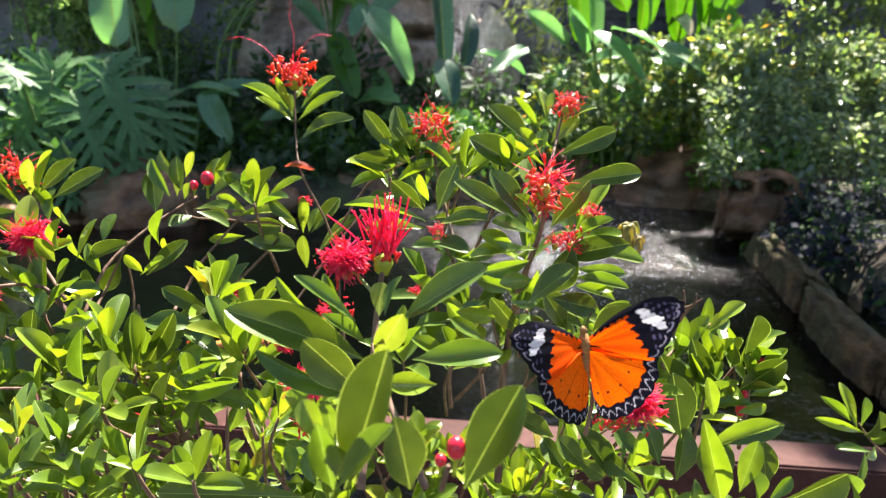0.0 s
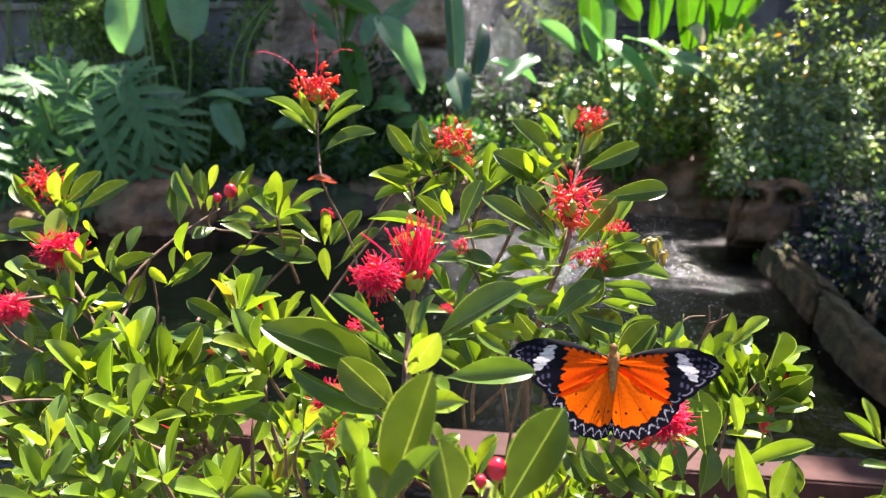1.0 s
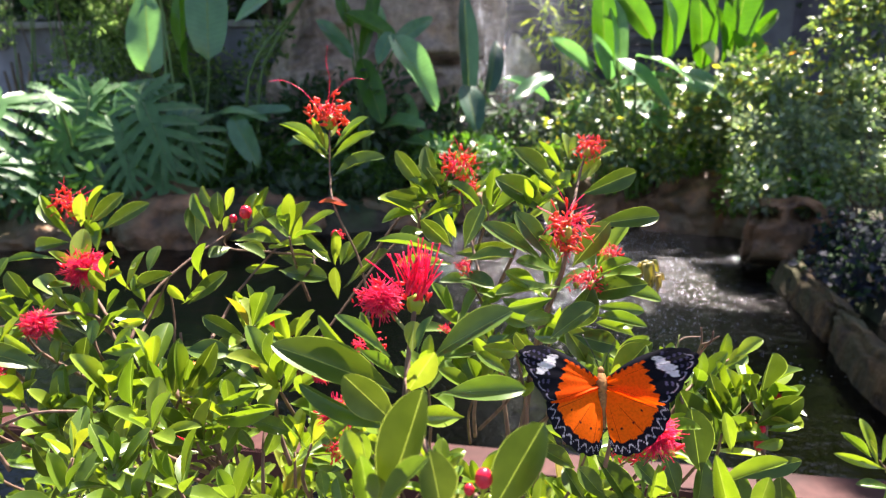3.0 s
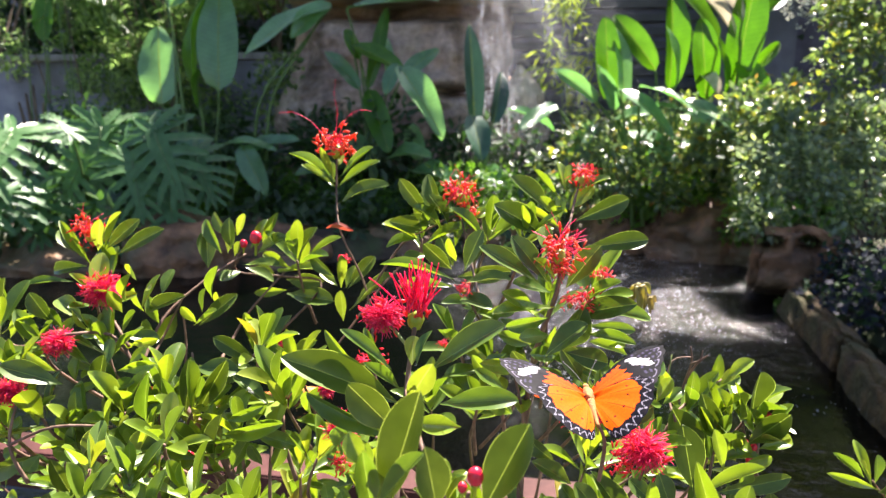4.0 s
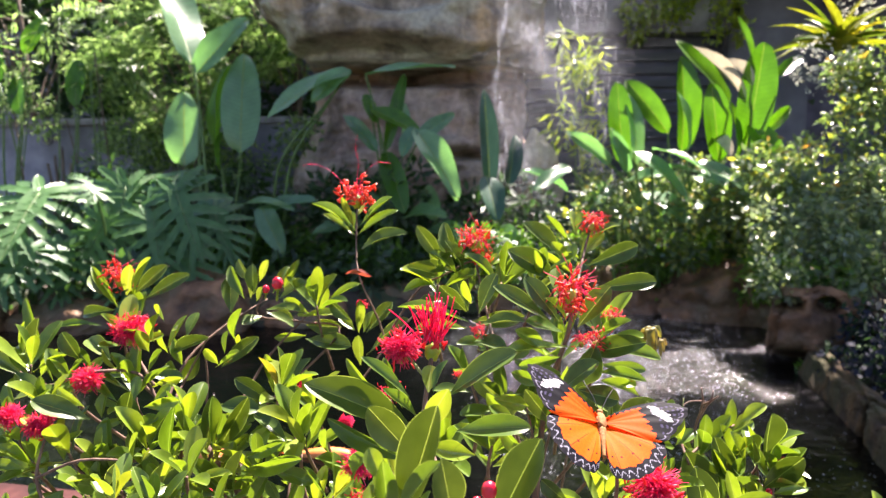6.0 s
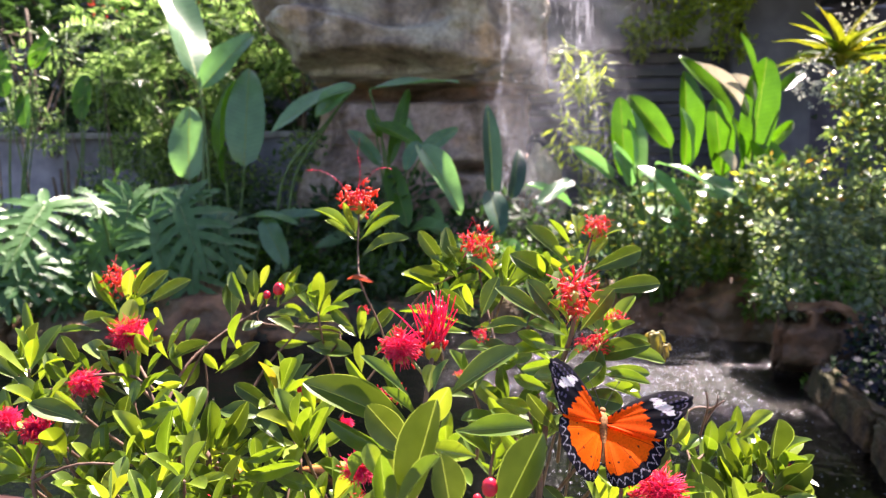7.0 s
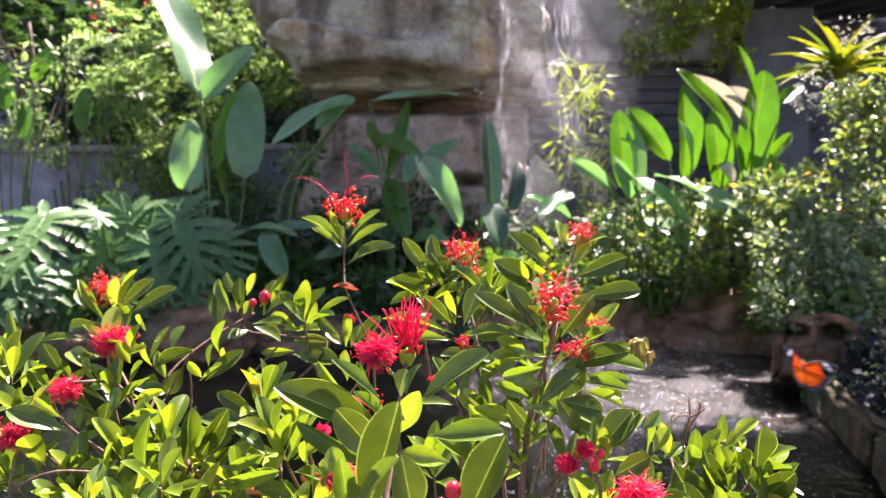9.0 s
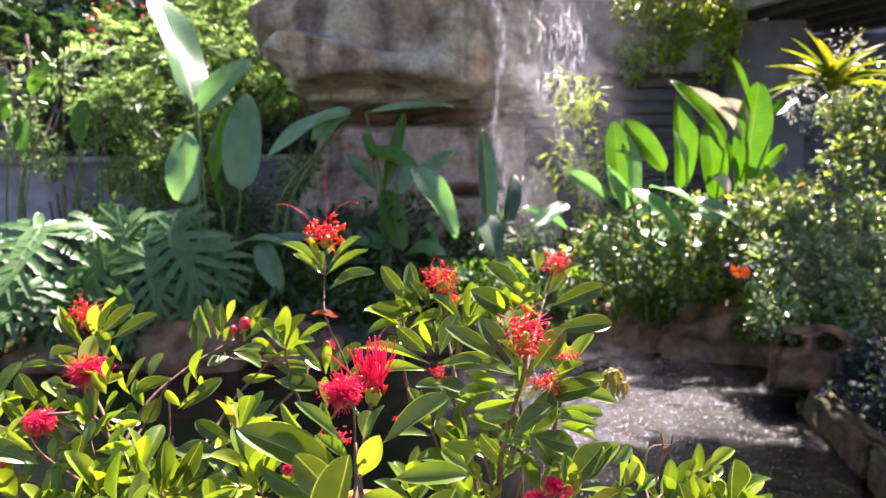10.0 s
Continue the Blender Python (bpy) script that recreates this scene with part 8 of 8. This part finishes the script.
def motions():
    """Keys all that moves: butterfly and wings, falling drops, koi, the drifting water."""
    walk(butterfly, [
        (0.0, pose(0.0640, 0.2550, 1.3900, 67.6, -2.7, 2.9)),
        (0.3, pose(0.0640, 0.2550, 1.3900, 67.9, 4.1, 1.1)),
        (0.6, pose(0.0640, 0.2550, 1.3900, 68.1, 3.2, 1.6)),
        (0.9, pose(0.0640, 0.2550, 1.3900, 68.2, 3.1, 2.0)),
        (1.5, pose(0.0640, 0.2550, 1.3900, 66.5, 3.1, 2.4)),
        (2.1, pose(0.0640, 0.2550, 1.3900, 64.7, 2.2, 2.9)),
        (2.7, pose(0.0640, 0.2550, 1.3900, 61.2, 1.1, 3.6)),
        (3.3, pose(0.0650, 0.2680, 1.3810, 41.2, 0.2, 4.3)),
        (3.8, pose(0.0610, 0.2500, 1.3920, 13.5, -1.8, 5.0)),
        (4.2, pose(0.0610, 0.2500, 1.3920, 14.7, -3.8, 5.5)),
        (4.4, pose(0.0610, 0.2500, 1.3920, 15.3, -5.8, 6.0)),
        (4.6, pose(0.0610, 0.2500, 1.3920, 14.0, 0.1, 5.0)),
        (4.8, pose(0.0610, 0.2500, 1.3920, 14.5, 2.1, 4.8)),
        (5.0, pose(0.0640, 0.2750, 1.3840, 36.8, 14.9, 3.0)),
        (5.1, pose(0.0630, 0.2750, 1.3820, 35.1, 13.9, 3.3)),
        (5.2, pose(0.0620, 0.2750, 1.3810, 35.4, 12.0, 3.7)),
        (5.3, pose(0.0640, 0.2750, 1.3820, 35.7, 12.0, 3.8)),
        (5.4, pose(0.0640, 0.2750, 1.3830, 37.8, 14.0, 3.7)),
        (5.5, pose(0.0660, 0.2720, 1.3840, 49.6, 13.9, 3.3)),
        (5.6, pose(0.0650, 0.2620, 1.3890, 52.3, 14.0, 3.9)),
        (5.7, pose(0.0640, 0.2620, 1.3900, 44.6, 12.0, 4.3)),
        (5.8, pose(0.0630, 0.2600, 1.3920, 34.8, 13.0, 4.2)),
        (6.0, pose(0.0620, 0.2550, 1.3930, 28.3, 10.0, 4.8)),
        (6.2, pose(0.0610, 0.2550, 1.3930, 28.7, 10.0, 4.9)),
        (6.7, pose(0.0630, 0.2620, 1.3900, 34.4, 9.0, 5.3)),
        (7.3, pose(0.0620, 0.2650, 1.3930, 54.8, 12.0, 5.2)),
        (7.4, pose(0.0620, 0.2580, 1.4000, 48.5, 23.9, 4.1)),
        (7.5, pose(0.0650, 0.2620, 1.4020, 52.2, 31.9, 3.2)),
        (7.6, pose(0.0840, 0.2750, 1.4110, 41.1, 8.0, 5.6)),
        (7.7, pose(0.1050, 0.3350, 1.4050, 62.7, 23.9, 4.1)),
        (7.8, pose(0.1120, 0.3600, 1.4060, 54.5, -29.9, 9.0)),
        (7.9, pose(0.1320, 0.3750, 1.3960, 55.3, 4.0, 6.0)),
        (8.0, pose(0.1420, 0.3350, 1.3760, 61.2, 14.0, 5.1)),
        (8.1, pose(0.1490, 0.3700, 1.3750, 39.4, 4.0, 6.0)),
        (8.2, pose(0.1580, 0.3800, 1.3690, 39.4, 12.0, 5.3)),
        (8.3, pose(0.1750, 0.4000, 1.3670, 60.8, 30.0, 3.7)),
        (8.4, pose(0.1960, 0.4800, 1.3710, 55.4, -11.9, 7.2)),
        (8.5, pose(0.2370, 0.5600, 1.3470, 39.5, -9.9, 7.1)),
        (8.6, pose(0.2730, 0.6200, 1.3350, 41.6, -3.9, 6.6)),
        (8.7, pose(0.3040, 0.7000, 1.3160, 39.2, 26.0, 4.2)),
        (8.8, pose(0.3220, 0.7300, 1.3070, 49.0, 29.9, 3.8)),
        (8.9, pose(0.3420, 0.7500, 1.2990, 37.7, 10.0, 5.6)),
        (9.0, pose(0.3580, 0.7400, 1.3090, 55.6, 10.0, 5.5)),
        (9.1, pose(0.4060, 0.8200, 1.3070, 49.8, 6.0, 5.9)),
        (9.2, pose(0.3980, 0.8800, 1.3240, 55.6, -23.9, 8.1)),
        (9.3, pose(0.4240, 0.9500, 1.3340, 29.9, 16.0, 5.2)),
        (9.4, pose(0.4670, 1.0500, 1.3360, 62.1, -3.9, 6.6)),
        (9.5, pose(0.4710, 1.1200, 1.3430, 34.2, 6.1, 5.9)),
        (9.6, pose(0.5050, 1.2200, 1.3500, 46.3, 0.1, 6.3)),
        (9.7, pose(0.5280, 1.3500, 1.3480, 26.1, 24.1, 4.6)),
        (9.8, pose(0.5540, 1.4200, 1.3560, 56.5, 0.1, 6.2)),
        (9.9, pose(0.5500, 1.4800, 1.3600, 30.3, 16.1, 4.9)),
        (10.0, pose(0.5350, 1.4500, 1.3820, 56.0, 4.0, 6.9)),
    ])
    walk(wings["left", "fore"], [(t, pose(0, 0, 0, 0, lift, sweep)) for t, lift, sweep in (
        (0.0, 40, 4), (0.3, 20, 6), (0.6, 8, 8), (0.9, 6, 8), (1.5, 8, 8), (2.1, 14, 6), (2.7, 14, 2), (3.3, 30, -8), (3.8, 16, -8), (4.2, 20, -7),
        (4.4, 22, -6), (4.6, 18, -7), (4.8, 18, -7), (5.0, 18, -4), (5.1, 10, 0), (5.2, 4, 2), (5.3, 4, 4), (5.4, 4, 0), (5.5, 14, -8), (5.6, 40, -14),
        (5.7, 32, -12), (5.8, 20, -10), (6.0, 16, -14), (6.2, 16, -14), (6.7, 20, -10), (7.3, 46, -18), (7.4, 2, -2), (7.5, -18, 4), (7.6, 32, -10), (7.7, 66, 0),
        (7.8, 10, 6), (7.9, 6, -4), (8.0, -50, 0), (8.1, 48, -18), (8.2, 12, 0), (8.3, 64, 0), (8.4, 14, -16), (8.5, 50, 0), (8.6, 56, 0), (8.7, 56, 0),
        (8.8, 34, 0), (8.9, 46, -16), (9.0, 34, 0), (9.1, 20, 0), (9.2, 24, -10), (9.3, 16, -4), (9.4, 8, 0), (9.5, -10, 0), (9.6, 16, -4), (9.7, 12, 0),
        (9.8, 6, 0), (9.9, 20, 0), (10.0, 10, 0))])
    walk(wings["right", "fore"], [(t, pose(0, 0, 0, 0, lift, sweep)) for t, lift, sweep in (
        (0.0, -14, 10), (0.3, -12, -2), (0.6, -10, -8), (0.9, -8, -10), (1.5, -8, -8), (2.1, -16, -6), (2.7, -18, -2), (3.3, -30, 8), (3.8, -18, 12), (4.2, -22, 12),
        (4.4, -24, 11), (4.6, -20, 11), (4.8, -20, 12), (5.0, -112, 4), (5.1, -116, 4), (5.2, -112, 4), (5.3, -80, 0), (5.4, -10, -6), (5.5, -12, -8), (5.6, -36, 0),
        (5.7, -30, 2), (5.8, -18, 2), (6.0, -10, 4), (6.2, -10, 4), (6.7, -14, 2), (7.3, -44, 0), (7.4, -4, -4), (7.5, 24, -4), (7.6, -50, 4), (7.7, -12, -8),
        (7.8, -60, 12), (7.9, -8, 0), (8.0, 46, 0), (8.1, -46, 18), (8.2, -20, -6), (8.3, -6, -12), (8.4, -72, 10), (8.5, -2, -4), (8.6, 0, -6), (8.7, -6, 0),
        (8.8, -56, 0), (8.9, -50, 10), (9.0, -2, -4), (9.1, -6, -2), (9.2, -30, 10), (9.3, -40, 0), (9.4, -8, 0), (9.5, -24, 0), (9.6, -14, 4), (9.7, -30, 0),
        (9.8, -6, 0), (9.9, -14, 0), (10.0, -6, 0))])
    walk(wings["left", "hind"], [(t, pose(0, 0, -0.0004, 0, lift, sweep)) for t, lift, sweep in (
        (0.0, 36, 1), (0.3, 18, 2), (0.6, 7, 3), (0.9, 5, 3), (1.5, 7, 3), (2.1, 12, 2), (2.7, 12, 0), (3.3, 27, -3), (3.8, 26, -4), (4.2, 32, -5),
        (4.4, 34, -5), (4.6, 28, -4), (4.8, 28, -4), (5.0, 16, -1), (5.1, 9, 0), (5.2, 3, 0), (5.3, 3, 1), (5.4, 3, 0), (5.5, 12, -3), (5.6, 36, -5),
        (5.7, 28, -4), (5.8, 18, -4), (6.0, 14, -5), (6.2, 14, -5), (6.7, 18, -4), (7.3, 41, -7), (7.4, 1, 0), (7.5, -16, 1), (7.6, 28, -4), (7.7, 59, 0),
        (7.8, 9, 2), (7.9, 5, -1), (8.0, -45, 0), (8.1, 43, -7), (8.2, 10, 0), (8.3, 57, 0), (8.4, 12, -6), (8.5, 45, 0), (8.6, 50, 0), (8.7, 50, 0),
        (8.8, 30, 0), (8.9, 41, -6), (9.0, 31, 0), (9.1, 18, 0), (9.2, 21, -4), (9.3, 14, -1), (9.4, 7, 0), (9.5, -9, 0), (9.6, 14, -1), (9.7, 10, 0),
        (9.8, 5, 0), (9.9, 18, 0), (10.0, 9, 0))])
    walk(wings["right", "hind"], [(t, pose(0, 0, -0.0004, 0, lift, sweep)) for t, lift, sweep in (
        (0.0, -12, 4), (0.3, -10, 0), (0.6, -9, -3), (0.9, -7, -4), (1.5, -7, -3), (2.1, -14, -2), (2.7, -16, 0), (3.3, -27, 3), (3.8, -30, 4), (4.2, -36, 5),
        (4.4, -38, 5), (4.6, -32, 4), (4.8, -32, 4), (5.0, -100, 1), (5.1, -104, 1), (5.2, -100, 1), (5.3, -72, 0), (5.4, -9, -2), (5.5, -10, -3), (5.6, -32, 0),
        (5.7, -27, 0), (5.8, -16, 0), (6.0, -9, 1), (6.2, -9, 1), (6.7, -12, 0), (7.3, -39, 0), (7.4, -3, -1), (7.5, 21, -1), (7.6, -45, 1), (7.7, -10, -3),
        (7.8, -54, 4), (7.9, -7, 0), (8.0, 41, 0), (8.1, -41, 7), (8.2, -18, -2), (8.3, -5, -4), (8.4, -64, 4), (8.5, -1, -1), (8.6, 0, -2), (8.7, -5, 0),
        (8.8, -50, 0), (8.9, -45, 4), (9.0, -1, -1), (9.1, -5, 0), (9.2, -27, 4), (9.3, -36, 0), (9.4, -7, 0), (9.5, -21, 0), (9.6, -12, 1), (9.7, -27, 0),
        (9.8, -5, 0), (9.9, -12, 0), (10.0, -5, 0))])
    for i, d in enumerate(drops):
        rows, t = [], -0.09 * i
        while t < 10.0:
            for u, y, z in ((0.0, 0.0, 4.1), (0.35, 0.0, 2.6), (0.7, 0.0, -0.7), (0.8, 1.3, 1.6)):
                if 0.0 < t + u < 10.0:
                    rows.append((t + u, pose(0, y, z)))
            t += 0.9
        walk(d, [(0.0, rows[0][1]), *rows, (10.0, rows[-1][1])])
    walk(koi_a, [(0.0, PLACE[koi_a]), (5.0, PLACE[koi_a] @ pose(0.02, -0.1, 0, 0, 0, 8)), (10.0, PLACE[koi_a] @ pose(0.05, -0.3, 0, 0, 0, 14))])
    walk(koi_b, [(0.0, PLACE[koi_b]), (5.0, PLACE[koi_b] @ pose(-0.03, -0.14, 0, 0, 0, -8)), (10.0, PLACE[koi_b] @ pose(-0.06, -0.35, 0, 0, 0, -12))])
    walk(foam, [(0.0, pose(0, 0, 0)), (5.0, pose(0.05, -0.12, 0.004)), (10.0, pose(0.1, -0.25, 0))])
    walk(water, [(0.0, pose(0, 0, 0)), (5.0, pose(0.1, -0.12, 0.004)), (10.0, pose(0.2, -0.25, 0))])


motions()
